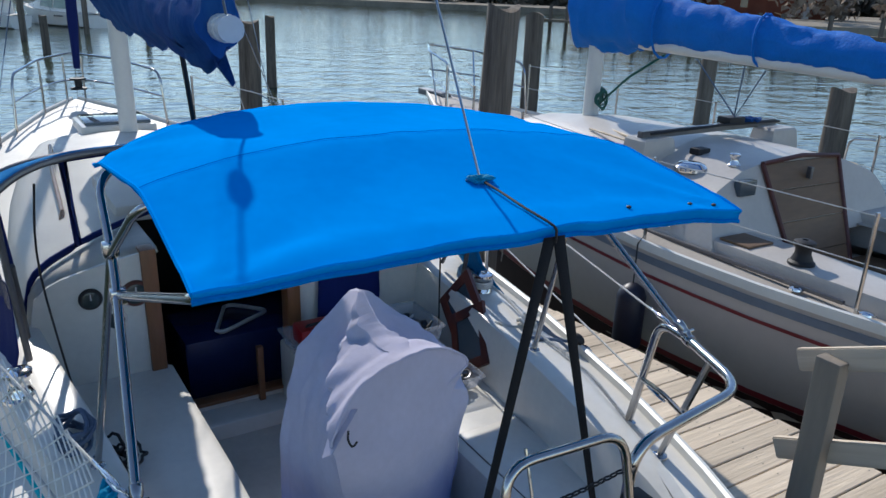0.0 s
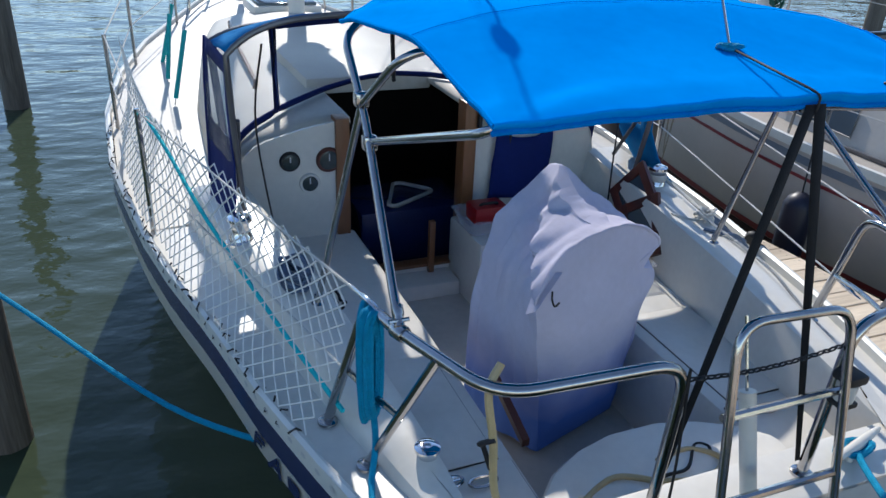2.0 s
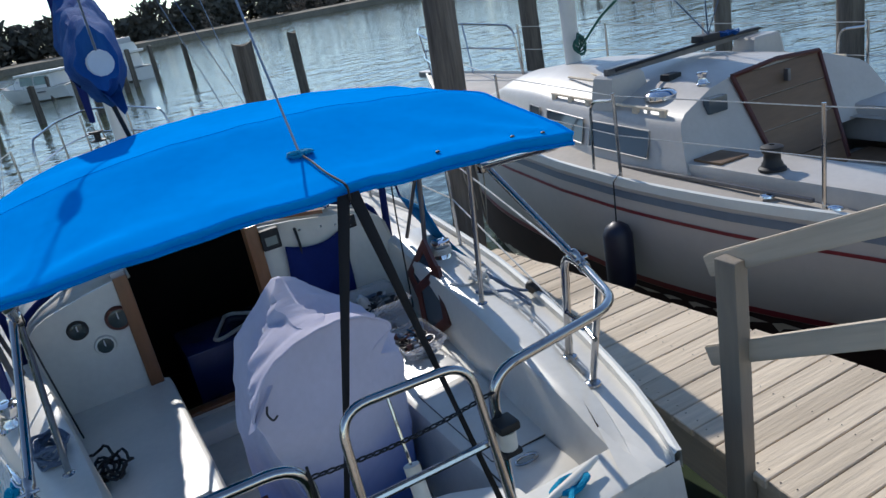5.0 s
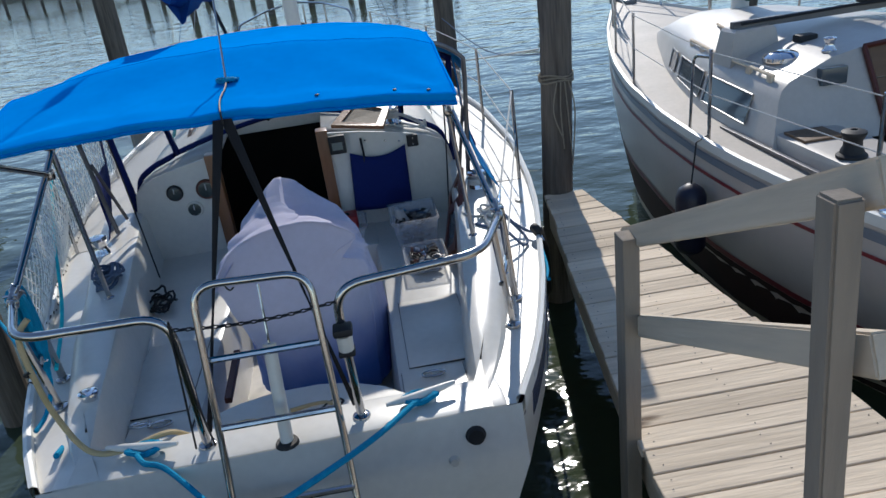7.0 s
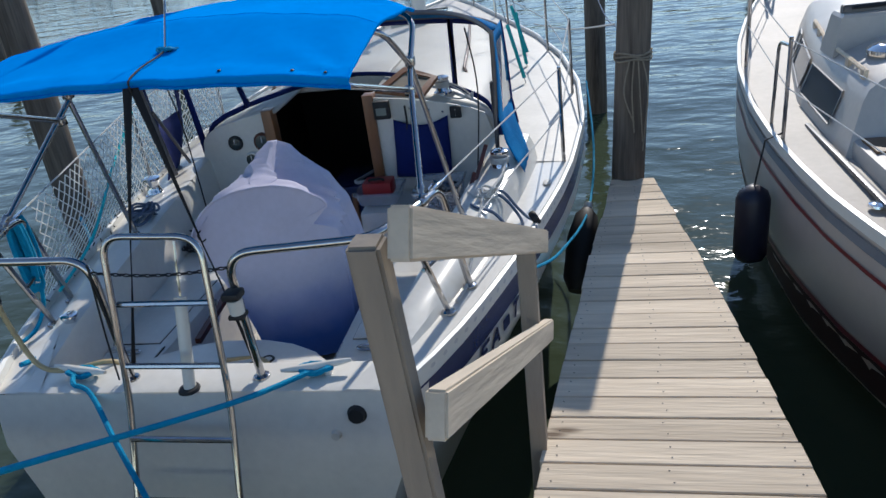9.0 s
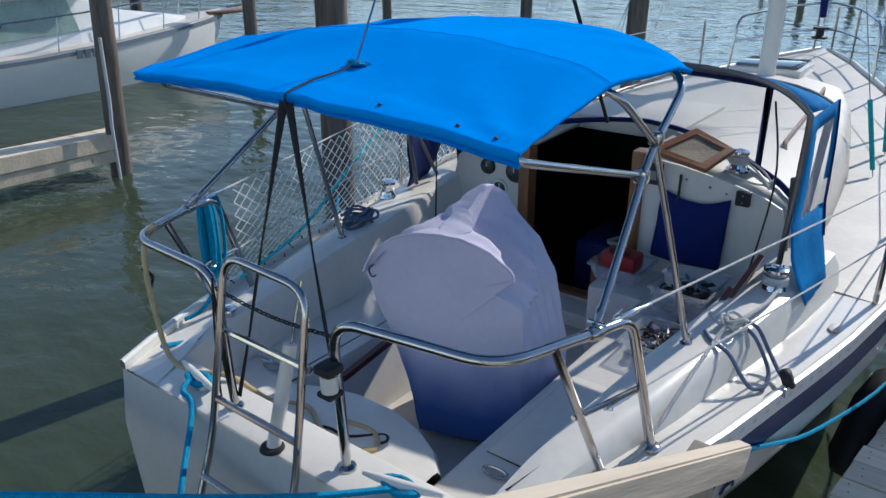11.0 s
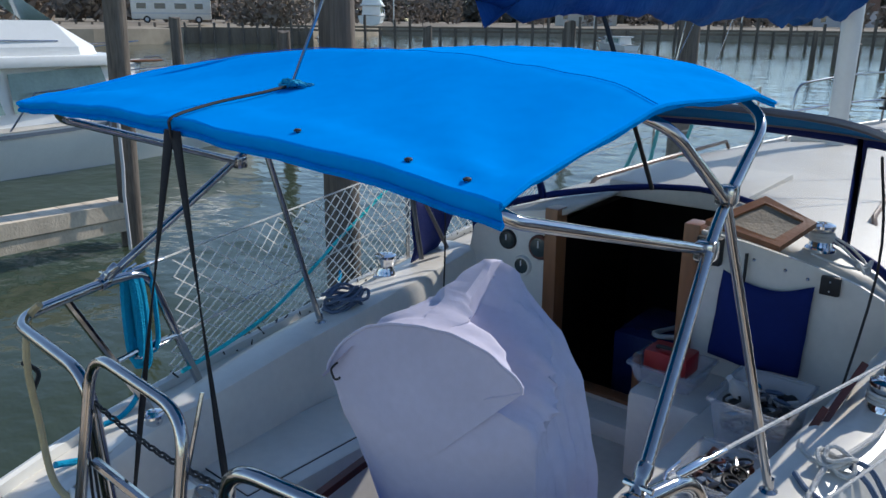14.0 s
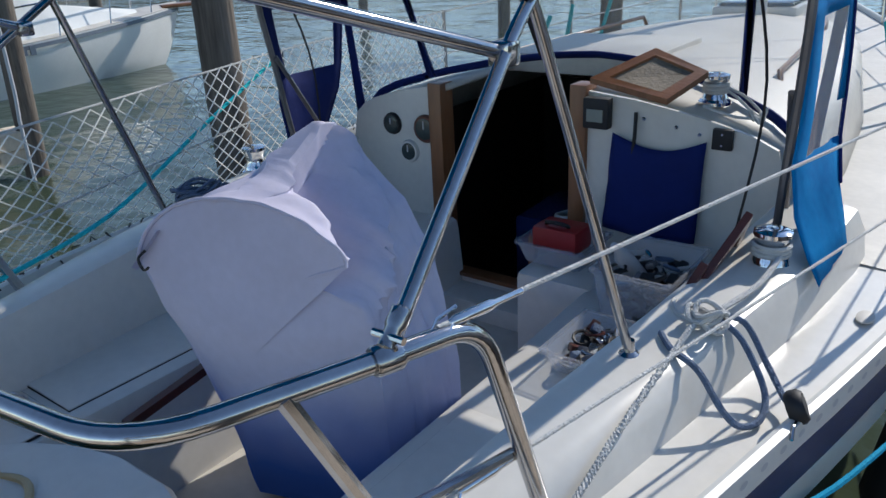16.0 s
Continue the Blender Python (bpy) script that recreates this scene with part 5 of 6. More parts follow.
part("tie", pipe([(-0.80, 0.14, 1.38), (-0.83, 0.16, 1.36), (-0.81, 0.18, 1.33), (-0.80, 0.15, 1.28)], 0.007, 6, 5), BLACK, g)
g = thing("shock_cord", "thin dark cord lying on the helm seat", "cord")
part("cord", pipe([(-0.15, 0.26, 0.84), (-0.05, 0.35, 0.842), (0.06, 0.36, 0.842), (0.16, 0.45, 0.84), (0.2, 0.43, 0.842), (0.19, 0.40, 0.842)], 0.006, 6, 5), BLACK, g)
g = thing("safety_chain", "black chain between the two stern rails", "chain")
for k in range(26):
    t = k / 25
    c = Vector((-0.27 + 0.55 * t, 0.105, 1.46 - 0.02 * math.sin(math.pi * t)))
    ax = Vector((0, 1, 0)) if k % 2 else Vector((0, 0, 1))
    bm = tube(bmesh.new(), [c + Vector((0.013 * math.cos(a), 0, 0)) + ax * 0.006 * math.sin(a) for a in [2 * math.pi * q2 / 8 for q2 in range(8)]], 0.003, 5, closed=True)
    part("link", bm, BLACK, g)
for x in (-0.285,):
    for dx in (-0.02, 0.015):
        part("cord", pipe([(x, 0.1, 1.5), (x + dx, 0.09, 1.2), (x + 2 * dx, 0.1, 0.97)], 0.004, 5, 4), BLACK, g)
g = thing("topping_strap", "dark line tied along the top of the bimini", "rope")
part("line", pipe([(0.027, 0.54, 2.198), (0.03, 0.45, 2.186), (0.026, 0.33, 2.171), (0.036, 0.226, 2.152), (0.038, 0.214, 2.13), (0.038, 0.216, 2.11)], 0.0035, 6, 5), BLACK, g)
bm = bmesh.new()
for k in range(5):
    tube(bm, smooth_line([(0.027 + rr.uniform(-0.04, 0.04), 0.542 + rr.uniform(-0.022, 0.022), 2.196 + rr.uniform(0, 0.012)) for q2 in range(5)], 4, True), 0.005, 5, closed=True)
part("knot", bm, CYAN, g)

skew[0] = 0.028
def braided(pts, r, pitch=0.035):
    """Three strands laid round one another."""
    line = smooth_line(pts, 14)
    bms = []
    for k in range(3):
        out, run = [], 0.0
        for i, p in enumerate(line):
            q = Vector(line[min(i + 1, len(line) - 1)]) - Vector(line[max(i - 1, 0)])
            if i:
                run += (Vector(p) - Vector(line[i - 1])).length
            q.normalize()
            side = q.cross(Vector((0, 0, 1))).normalized()
            upv = side.cross(q)
            a = 2 * math.pi * (run / pitch + k / 3)
            out.append(Vector(p) + (side * math.cos(a) + upv * math.sin(a)) * r * 0.5)
        bms.append(pipe(out, r * 0.55, 6))
    return bms


g = thing("jib_sheet", "white laid jib sheet lying along the coaming", "rope")
for b3 in braided([(1.055, 1.60, 1.125), (1.052, 1.484, 1.108), (1.053, 1.263, 1.088), (1.052, 1.077, 1.056), (1.045, 0.924, 1.005), (1.035, 0.80, 0.968), (1.01, 0.68, 0.962)], 0.009):
    part("strand", b3, WROPE, g)
g = thing("flush_pull", "oval chrome pull set in the port seat", "pull")
bm = bmesh.new()
tube(bm, [(-0.70 + 0.045 * math.cos(a), 0.60 + 0.022 * math.sin(a), 0.797) for a in [2 * math.pi * q / 20 for q in range(20)]], 0.006, 6, closed=True)
part("rim", bm, CHROME, g)
# no hollow is cut: a flat black slab paints the recess's shade
part("recess", boxed((-0.735, 0.588, 0.790), (-0.665, 0.612, 0.794)), BLACK, g)
part("bar", boxed((-0.735, 0.594, 0.797), (-0.665, 0.606, 0.803), 0.002), CHROME, g)

# ---- netting on the port lifelines ----
net = tagged(new("safety_netting"), "white knotted netting laced along the port lifelines", "netting")
bm = bmesh.new()
yn0, yn1 = 0.75, 4.1
lifex = lambda y, v: lerp(y, [(0.75, -0.99), (2.55, -(beam(2.55) - 0.06)), (4.2, -(beam(4.2) - 0.06))]) * (1 - v) + -(beam(y) - 0.01) * v
lifez = lambda y, v: lerp(y, [(0.75, 1.50), (2.55, 1.56), (4.2, 1.60)]) * (1 - v) + (sheer(y) + 0.03) * v


def net_point(y, v):
    w = 0.03 * noise.noise(Vector((y * 2, v * 2, 0)))
    sag = 0.05 * math.sin(math.pi * v)
    return Vector((lifex(y, v) + w + sag, y, lifez(y, v) + 0.02 * math.sin(y * 5) * v * (1 - v)))


step, rows_n = 0.085, 8
n = int((yn1 - yn0) / step)
for i in range(-rows_n, n):
    for slope in (1, -1):
        pts = []
        for j in range(rows_n + 1):
            y = yn0 + (i + (j if slope > 0 else rows_n - j)) * step
            if yn0 <= y <= yn1:
                pts.append(net_point(y, j / rows_n))
        if len(pts) > 1:
            tube(bm, pts, 0.0031, 4, ends=False)
me = bpy.data.meshes.new("safety_netting")
bm.to_mesh(me)
bm.free()
me.materials.append(NETCORD)
o = new("mesh", me)
o.parent = net
bm = bmesh.new()
for k in range(40):
    y = 0.8 + k * 0.085
    x, z = -(beam(y) - 0.005), sheer(y) + 0.025
    tube(bm, [(x + 0.02 * math.cos(a), y + 0.02 * math.sin(a) * (1 if k % 2 else -1), z + 0.03 * math.sin(a + k)) for a in (0, 1.5, 3, 4.5)], 0.004, 5)
o = part("lacing", bm, BLACK, net, "dark lacing through the toe rail")
o["kind"] = "stuff"
part("teal_line", pipe([(-1.02, 0.75, 1.06), (-1.14, 1.25, 1.12), (-1.3, 1.8, 1.30), (-1.40, 2.25, 1.46), (-1.46, 2.5, 1.54)], 0.009, 6, 6), TURQ, net, "bright cyan line")

# ---- shrouds with teal sleeves ----
for sgn in (-1, 1):
    for y in (4.6, 5.2, 5.8):
        a, b = Vector((sgn * 1.20, y, 1.02)), Vector((sgn * 0.05, 6.05, 9.0 if y == 5.2 else 5.2))
        g = thing("shroud", "steel shroud with a faded teal chafe sleeve", "shroud", "shrouds", at=tuple(a))
        rel(g, part("wire", pipe([a, b], 0.004, 5), STEEL, g))
        d = (b - a).normalized()
        rel(g, part("sleeve", pipe([a + d * 0.05, a + d * 0.55], 0.017, 8), TEAL, g, "faded teal sleeve"))
g = thing("furled_jib", "dark furled headsail on its drum at the bow", "sail", at=(0, 8.7, 1.3))
rel(g, part("sail", tube(bmesh.new(), [(0, 8.62, 1.75), (0, 8.45, 2.3), (0, 6.1, 10.5)], [0.035, 0.06, 0.02], 10), NCANVAS, g))
rel(g, part("drum", turned([(0.09, 0), (0.09, 0.02), (0.04, 0.03), (0.04, 0.1), (0.09, 0.11), (0.09, 0.13)], (0, 8.66, 1.5), 16), BLACK, g))
for sgn in (-1, 1):
    g = thing("cabin_handrail", "varnished wooden grab rail on the cabin roof", "grab rail", "grab rails", at=(sgn * 0.72, 4.3, 1.35))
    rel(g, part("rail", pipe([(sgn * 0.80, 3.5, sheer(3.5) + 0.40), (sgn * 0.78, 3.55, sheer(3.5) + 0.45), (sgn * 0.72, 4.6, sheer(4.6) + 0.43), (sgn * 0.64, 5.5, sheer(5.5) + 0.40), (sgn * 0.63, 5.55, sheer(5.5) + 0.34)], 0.014, 8), WOOD, g))

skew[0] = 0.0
# own fender between hull and pier
g = thing("fender", "black torpedo fender with a white end beside the hull", "fender", at=(1.60, 2.88, 0.4))
bm = tube(bmesh.new(), [(1.50, 2.45, 0.02), (1.52, 2.52, 0.08), (1.57, 2.74, 0.30), (1.60, 2.86, 0.42), (1.61, 2.9, 0.46)], [0.05, 0.105, 0.115, 0.08, 0.03], 14)
rel(g, part("body", bm, BLACK, g))
rel(g, part("end", turned([(0.035, 0), (0.03, 0.05), (0.01, 0.06)], (1.61, 2.9, 0.45), 12, axis=(0.2, 0.6, 0.7)), GEL, g, "white end"))
g = thing("hull_line", "teal line along the topsides", "rope")
part("line", pipe([(1.275, 1.08, 0.90), (1.315, 1.30, 0.80), (1.44, 1.82, 0.64), (1.62, 2.95, 0.44), (1.69, 4.2, 0.52), (1.66, 5.2, 0.85)], 0.009, 6, 6), CYAN, g)
STROKES = {"F": (((0, 0), (0, 1)), ((0, 1), (0.75, 1)), ((0, 0.55), (0.55, 0.55))), "A": (((0, 0), (0.42, 1)), ((0.42, 1), (0.84, 0)), ((0.17, 0.38), (0.68, 0.38))), "T": (((0, 1), (0.8, 1)), ((0.4, 0), (0.4, 1))), "-": (((0.05, 0.5), (0.8, 0.5)),)}
for sgn in (-1, 1):
    g = thing("hull_lettering", "dark slanted letters on the white topsides below the stripe", "lettering", "name letters")
    for k, ch in enumerate("FA-TA"):
        bm = bmesh.new()
        for (u0, v0), (u1, v1) in STROKES[ch]:
            ends = []
            for u, v in ((u0, v0), (u1, v1)):
                run = k * 0.125 + 0.10 * u + 0.03 * v
                y = 0.55 + run if sgn > 0 else 1.10 - run
                ends.append((y, sheer(y) - 0.245 + 0.075 * v))
            half = (ends[1][1] - ends[0][1], ends[1][0] - ends[0][0])
            n = math.hypot(*half)
            wy, wz = -half[0] / n * 0.009, half[1] / n * 0.009
            if ch == "-":
                wz *= 3
            vs = [bm.verts.new((sgn * (beam(y + d * wy) * 1.005 + 0.007), y + d * wy, z + d * wz)) for d, (y, z) in ((-1, ends[0]), (-1, ends[1]), (1, ends[1]), (1, ends[0]))]
            bm.faces.new(vs)
        solid(part("letter" if ch != "-" else "bar", bm, NAVY, g, smooth=False), 0.002, 0)

heel[0] = 0.0
# ---- the neighbouring sailboat ----
NX = 4.2
nb = thing("sailboat", "cream sailboat with red and grey stripes moored beyond the pier", "sailboat")
NBEAM = [(-0.9, 0.98), (0.7, 1.22), (1.1, 1.31), (1.5, 1.38), (2, 1.42), (2.6, 1.44), (3.2, 1.43), (4.1, 1.34), (4.9, 1.19), (5.6, 1.0), (6.4, 0.74), (7.2, 0.42), (8.1, 0.03)]
NSH = [(-0.9, 1.0), (2.4, 1.05), (4.5, 1.14), (8.1, 1.42)]
nbeam, nsheer = (lambda y: lerp(y, NBEAM)), (lambda y: lerp(y, NSH))
NY = [-0.90 + 9.0 * k / 44 for k in range(45)]


def nprof(y):
    """Half width over depth below the sheer: fuller amidships, cut away towards the stern."""
    s, lo = nsheer(y), lerp(y, [(-1, 0.45), (0.9, 0.72), (1.5, 0.86), (2.3, 0.97), (3.3, 1.0)])
    f = min(1, max(0, (8.1 - y) / 3.5)) ** 0.6
    return [(0, 1.0), (0.2, 1.005), (0.5, (0.88 + 0.12 * f) * (0.84 + 0.16 * lo)), (0.85, 0.95 * (0.72 + 0.28 * f) * (0.5 + 0.5 * lo)), (s + 0.2, 0.85 * (0.55 + 0.45 * f) * lo), (s + 0.42, 0.72 * (0.4 + 0.6 * f) * lo ** 1.4), (s + 0.7, 0.35 * f * lo), (s + 0.8, 0)]


def nsec(y):
    b, s = nbeam(y), nsheer(y)
    rk = lambda d: -0.55 * d * max(0, (y - 5.8) / 2.3)
    r = [(b * k, y + rk(d), s - d) for d, k in nprof(y)]
    return [(NX - x, v, z) for x, v, z in r] + [(NX + x, v, z) for x, v, z in r[-2::-1]]


NDECK = mat("beige_deck", (0.45, 0.395, 0.335), 0.6, var=0.2, scale=3, bump=0.2, bscale=150)
NWHITE = mat("old_white_gelcoat", (0.52, 0.48, 0.435), 0.4, var=0.15, scale=3)
CREAM = mat("cream_gelcoat", (0.52, 0.455, 0.40), 0.3, var=0.1, scale=2, clear=0.15)
part("hull", loft(bmesh.new(), [nsec(y) for y in NY], caps=(True, False)), CREAM, nb)


def hull_band(z0, z1, m, name, label, sgn):
    """A stripe that follows the sheer, a few millimetres proud of the topsides."""
    secs = []
    for y in NY[:-1]:
        b, s = nbeam(y), nsheer(y)
        tab = nprof(y)
        row = []
        for k in range(4):
            d = z0 + (z1 - z0) * k / 3
            rk = -0.55 * d * max(0, (y - 5.8) / 2.3)
            row.append((NX + sgn * (b * lerp(d, tab) + 0.006), y + rk, s - d))
        secs.append(row)
    part(name, loft(bmesh.new(), secs), m, nb, label)


GREYS = mat("grey_stripe", (0.16, 0.19, 0.23), 0.35, var=0.2, scale=3)
for sgn in (-1, 1):
    hull_band(0.06, 0.115, GREYS, "grey_stripe", "grey-blue stripe", sgn)
    hull_band(0.19, 0.215, GOLD, "red_stripe", "thin red stripe", sgn)
    hull_band(0.73, 0.78, GOLD, "boot_stripe", "dark red boot stripe", sgn)
    hull_band(0.783, 1.40, ANTIFOUL, "antifouling", "dark antifouling", sgn)
    secs = []
    for y in NY:
        b, s = nbeam(y), nsheer(y)
        secs.append([(NX + sgn * (b + dx), y, s + dz) for dx, dz in ((0.015, -0.03), (0.015, 0.03), (-0.01, 0.035), (-0.02, 0.0))])
    part("toe_rail", loft(bmesh.new(), secs), ALU, nb)
secs = []
for y in NY:
    b, s = nbeam(y), nsheer(y)
    secs.append([(NX + b * k * 0.985, y, s + 0.03 * (1 - k * k)) for k in (-1, -0.75, -0.4, 0.4, 0.75, 1)])
bm = loft(bmesh.new(), secs)
bmesh.ops.delete(bm, geom=[f for f in bm.faces if -2.8 < f.calc_center_median().y < 2.2 and abs(f.calc_center_median().x - NX) < 0.3], context="FACES")
part("deck", bm, NDECK, nb)
NCW = [(2.25, 1.16), (3.2, 1.14), (4.0, 0.98), (4.6, 0.82), (5.4, 0.56), (5.9, 0.38)]
NCH = [(2.25, 0.57), (3.2, 0.56), (4.5, 0.48), (5.4, 0.30), (5.9, 0.06)]


def ncab(y):
    w, h, d = lerp(y, NCW), lerp(y, NCH), nsheer(y)
    r = [(w, y, d), (w * 0.985, y, d + 0.08 * h), (w * 0.905, y, d + 0.50 * h), (w * 0.875, y, d + 0.60 * h), (w * 0.82, y, d + 0.68 * h), (w * 0.55, y, d + 0.87 * h), (w * 0.25, y, d + 0.97 * h), (0, y, d + h)]
    return [(NX - x, v, z) for x, v, z in r] + [(NX + x, v, z) for x, v, z in r[-2::-1]]


ncs = [ncab(2.25 + 3.65 * k / 20) for k in range(21)]
# the aft end of the house leans forward towards its top
ncs[0] = [(x, y - 0.17 + 0.30 * (z - nsheer(2.25)) / 0.57, z) for x, y, z in ncs[0]]
part("cabin", loft(bmesh.new(), ncs, caps=(True, True)), NWHITE, nb)
# windows along the house sides
for sgn in (-1, 1):
    for ya, yb in ((2.49, 3.17), (3.28, 3.95), (4.12, 4.36)):
        w = part("window", loft(bmesh.new(), [[(NX + sgn * (lerp(y, NCW) * k + 0.006), y + sh, nsheer(y) + z * lerp(y, NCH)) for k, z, sh in ((0.978, 0.14, 0.0), (0.912, 0.47, 0.04))] for y in (ya, (ya + yb) / 2, yb)]), TINT, nb, "dark tinted cabin window")
        P4 = [(NX + sgn * (lerp(y, NCW) * k + 0.01), y + sh, nsheer(y) + z * lerp(y, NCH)) for y, k, z, sh in ((ya, 0.978, 0.14, 0), (ya, 0.912, 0.47, 0.04), (yb, 0.912, 0.47, 0.04), (yb, 0.978, 0.14, 0))]
        part("window_frame", pipe(P4, 0.006, 5, closed=True), NWHITE, nb)
    part("grab_rail", pipe([(NX + sgn * lerp(y, NCW) * 0.85, y, nsheer(y) + lerp(y, NCH) * 0.65 + 0.035) for y in (2.42, 2.8, 3.2, 3.6, 4.0)], 0.013, 6), GWOOD, nb)
    for y in (2.46, 2.75, 3.05, 3.35, 3.65, 3.95):
        part("rail_foot", boxed((NX + sgn * lerp(y, NCW) * 0.85 - 0.012, y - 0.03, nsheer(y) + lerp(y, NCH) * 0.63 - 0.005), (NX + sgn * lerp(y, NCW) * 0.85 + 0.012, y + 0.03, nsheer(y) + lerp(y, NCH) * 0.65 + 0.035)), GWOOD, nb)
# companionway boards: tapered stack of planks in the aft end, leaning
BW = mat("board_brown", (0.20, 0.115, 0.06), 0.55, var=0.35, scale=4, bump=0.2, bscale=50, stretch=(0.2, 1, 1))
cw = lambda z: (lerp(z, [(0.7, 3.86), (1.56, 3.79)]), lerp(z, [(0.7, 4.52), (1.56, 4.74)]))
bface = lambda z: 2.02 + 0.32 * (z - 0.95) / 0.63
zs = [0.72, 0.95, 1.17, 1.39, 1.58]
for k, (a, b) in enumerate(zip(zs, zs[1:])):
    (l0, r0), (l1, r1) = cw(a), cw(b)
    yy = bface
    part("companionway_board", loft(bmesh.new(), [[(l0, yy(a), a + 0.004), (r0, yy(a), a + 0.004), (r1, yy(b), b - 0.004), (l1, yy(b), b - 0.004)], [(l0, yy(a) + 0.03, a + 0.004), (r0, yy(a) + 0.03, a + 0.004), (r1, yy(b) + 0.03, b - 0.004), (l1, yy(b) + 0.03, b - 0.004)]], close=True, caps=(True, True)), BW, nb, "brown wooden companionway board", smooth=False)
for s2 in (0, 1):
    (a, b) = (cw(0.72)[s2], cw(1.58)[s2])
    part("board_trim", pipe([(a, bface(0.72), 0.72), (b, bface(1.58), 1.58)], 0.02, 6), DWOOD, nb)
part("board_trim", pipe([(cw(1.58)[0], bface(1.58), 1.585), (4.27, bface(1.6), 1.615), (cw(1.58)[1], bface(1.58), 1.585)], 0.02, 6), DWOOD, nb)
part("padlock", boxed((4.26, 2.24, 1.45), (4.29, 2.28, 1.54), 0.005), DALU, nb)
part("instrument_panel", boxed((3.44, 2.235, 1.385), (3.62, 2.30, 1.50), 0.01), TINT, nb)
# cockpit well and coamings
bm = bmesh.new()
for sgn in (-1, 1):
    xs = sorted((NX + sgn * 0.66, NX + sgn * 1.12))
    box(bm, (xs[0], -0.80, 0.85), (xs[1], 2.24, 1.15), 0.05)
part("coaming", bm, NWHITE, nb)
for sgn in (-1, 1):
    xs = sorted((NX + sgn * 0.30, NX + sgn * 0.68))
    part("seat", boxed((xs[0], -0.78, 0.4), (xs[1], 2.12, 0.80), 0.03), NWHITE, nb)
    part("seat_board", boxed((xs[0] + 0.03, 1.2, 0.80), (xs[1] - 0.03, 2.0, 0.825), 0.01), BW, nb)
part("cockpit_sole", boxed((NX - 0.3, -0.80, 0.3), (NX + 0.3, 2.15, 0.4)), NDECK, nb)
part("aft_wall", boxed((NX - 0.68, -0.86, 0.32), (NX + 0.68, -0.79, 1.06), 0.02), NWHITE, nb)
part("coaming_locker", boxed((3.12, 1.86, 1.148), (3.38, 2.10, 1.166), 0.004), BW, nb, "grey-brown wooden panel on the coaming")
# roof gear
for x in (3.40, 4.98):
    secs = [[(x + dx * w, 3.12 + dy * w, z) for dx, dy in ((-0.16, -0.11), (0.16, -0.11), (0.16, 0.11), (-0.16, 0.11))] for w, z in ((1.25, 1.42), (1.0, 1.66), (0.9, 1.68))]
    part("traveller_leg", loft(bmesh.new(), secs, close=True, caps=(True, True)), NWHITE, nb, smooth=False)
tz = 1.70
part("traveller", beam_between((3.26, 3.10, tz), (5.12, 3.24, tz), 0.05, 0.06), DALU, nb, "black mainsheet traveller beam", smooth=False)
part("traveller_track", pipe([(3.30, 3.02, tz + 0.02), (4.2, 3.09, tz + 0.035), (5.08, 3.16, tz + 0.02)], 0.012, 6), BLACK, nb)
part("traveller_car", boxed((4.32, 3.10, tz + 0.03), (4.52, 3.24, tz + 0.09), 0.01), BLACK, nb)
bm = bmesh.new()
for k in range(7):
    c = Vector((4.62 + 0.05 * (k % 4), 3.17 + 0.02 * (k % 2), tz + 0.05))
    tube(bm, [c + Vector((0.03 * math.cos(a), 0.06 * math.sin(a), 0.015 * math.sin(2 * a + k))) for a in [2 * math.pi * q / 10 for q in range(10)]], 0.008, 5, closed=True)
part("traveller_line", bm, SAILCOVER, nb, "blue line gathered on the traveller")
for dx in (-0.05, 0.05):
    part("deck_rail", pipe([(3.45 + dx, 3.3, 1.60), (3.75 + dx * 2, 4.1, 1.57)], 0.012, 6), GWOOD, nb)
part("roof_vent", turned([(0.13, 0), (0.13, 0.03), (0.10, 0.055), (0.07, 0.065), (0.03, 0.068)], (3.43, 2.70, 1.49), 20), CHROME, nb, "chrome round deck vent")
part("roof_instrument", boxed((3.62, 2.80, 1.55), (3.76, 2.90, 1.62), 0.015), BLACK, nb)
part("mast", pipe([(4.16, 4.68, 1.45), (4.16, 4.70, 9.5)], 0.08, 14), ALU, nb, "grey aluminium mast")
part("boom", pipe([(4.17, 4.6, 2.36), (4.2, 0.6, 2.22)], 0.055, 10), ALU, nb)
CA, CB = Vector((4.2, 0.7, 2.27)), Vector((4.17, 4.9, 2.47))
part("sail_cover", draped_cover(CA, CB, lambda t: (lerp(t, [(0, 0.12), (0.28, 0.15), (0.5, 0.17), (0.72, 0.22), (0.75, 0.24), (0.78, 0.33), (1, 0.42)]), lerp(t, [(0, 0.02), (0.27, 0.03), (0.74, 0.12), (1, 0.15)])), seed=8), SAILCOVER2, nb, "bright blue canvas sail cover")
for t, r in ((0.50, 0.20), (0.745, 0.27)):
    c = CA.lerp(CB, t) + Vector((0, 0, 0.08))
    part("cover_tie", pipe([c + Vector((r * 0.66 * math.cos(a), 0, r * math.sin(a))) for a in [2 * math.pi * k / 14 for k in range(14)]], 0.012, 6, closed=True), SAILCOVER2, nb)
part("mainsheet", pipe([(4.2, 2.75, 2.22), (4.40, 3.12, tz + 0.09), (4.2, 3.5, 2.3)], 0.007, 6), GROPE, nb)
part("mainsheet", pipe([(4.2, 2.95, 2.24), (4.44, 3.16, tz + 0.09)], 0.007, 6), GROPE, nb)
GLINE = mat("green_line", (0.02, 0.11, 0.085), 0.8)
part("vang", pipe([(4.14, 4.55, 1.72), (4.16, 4.2, 2.02), (4.18, 3.8, 2.26)], 0.012, 6), GLINE, nb, "dark green tackle")
bm = bmesh.new()
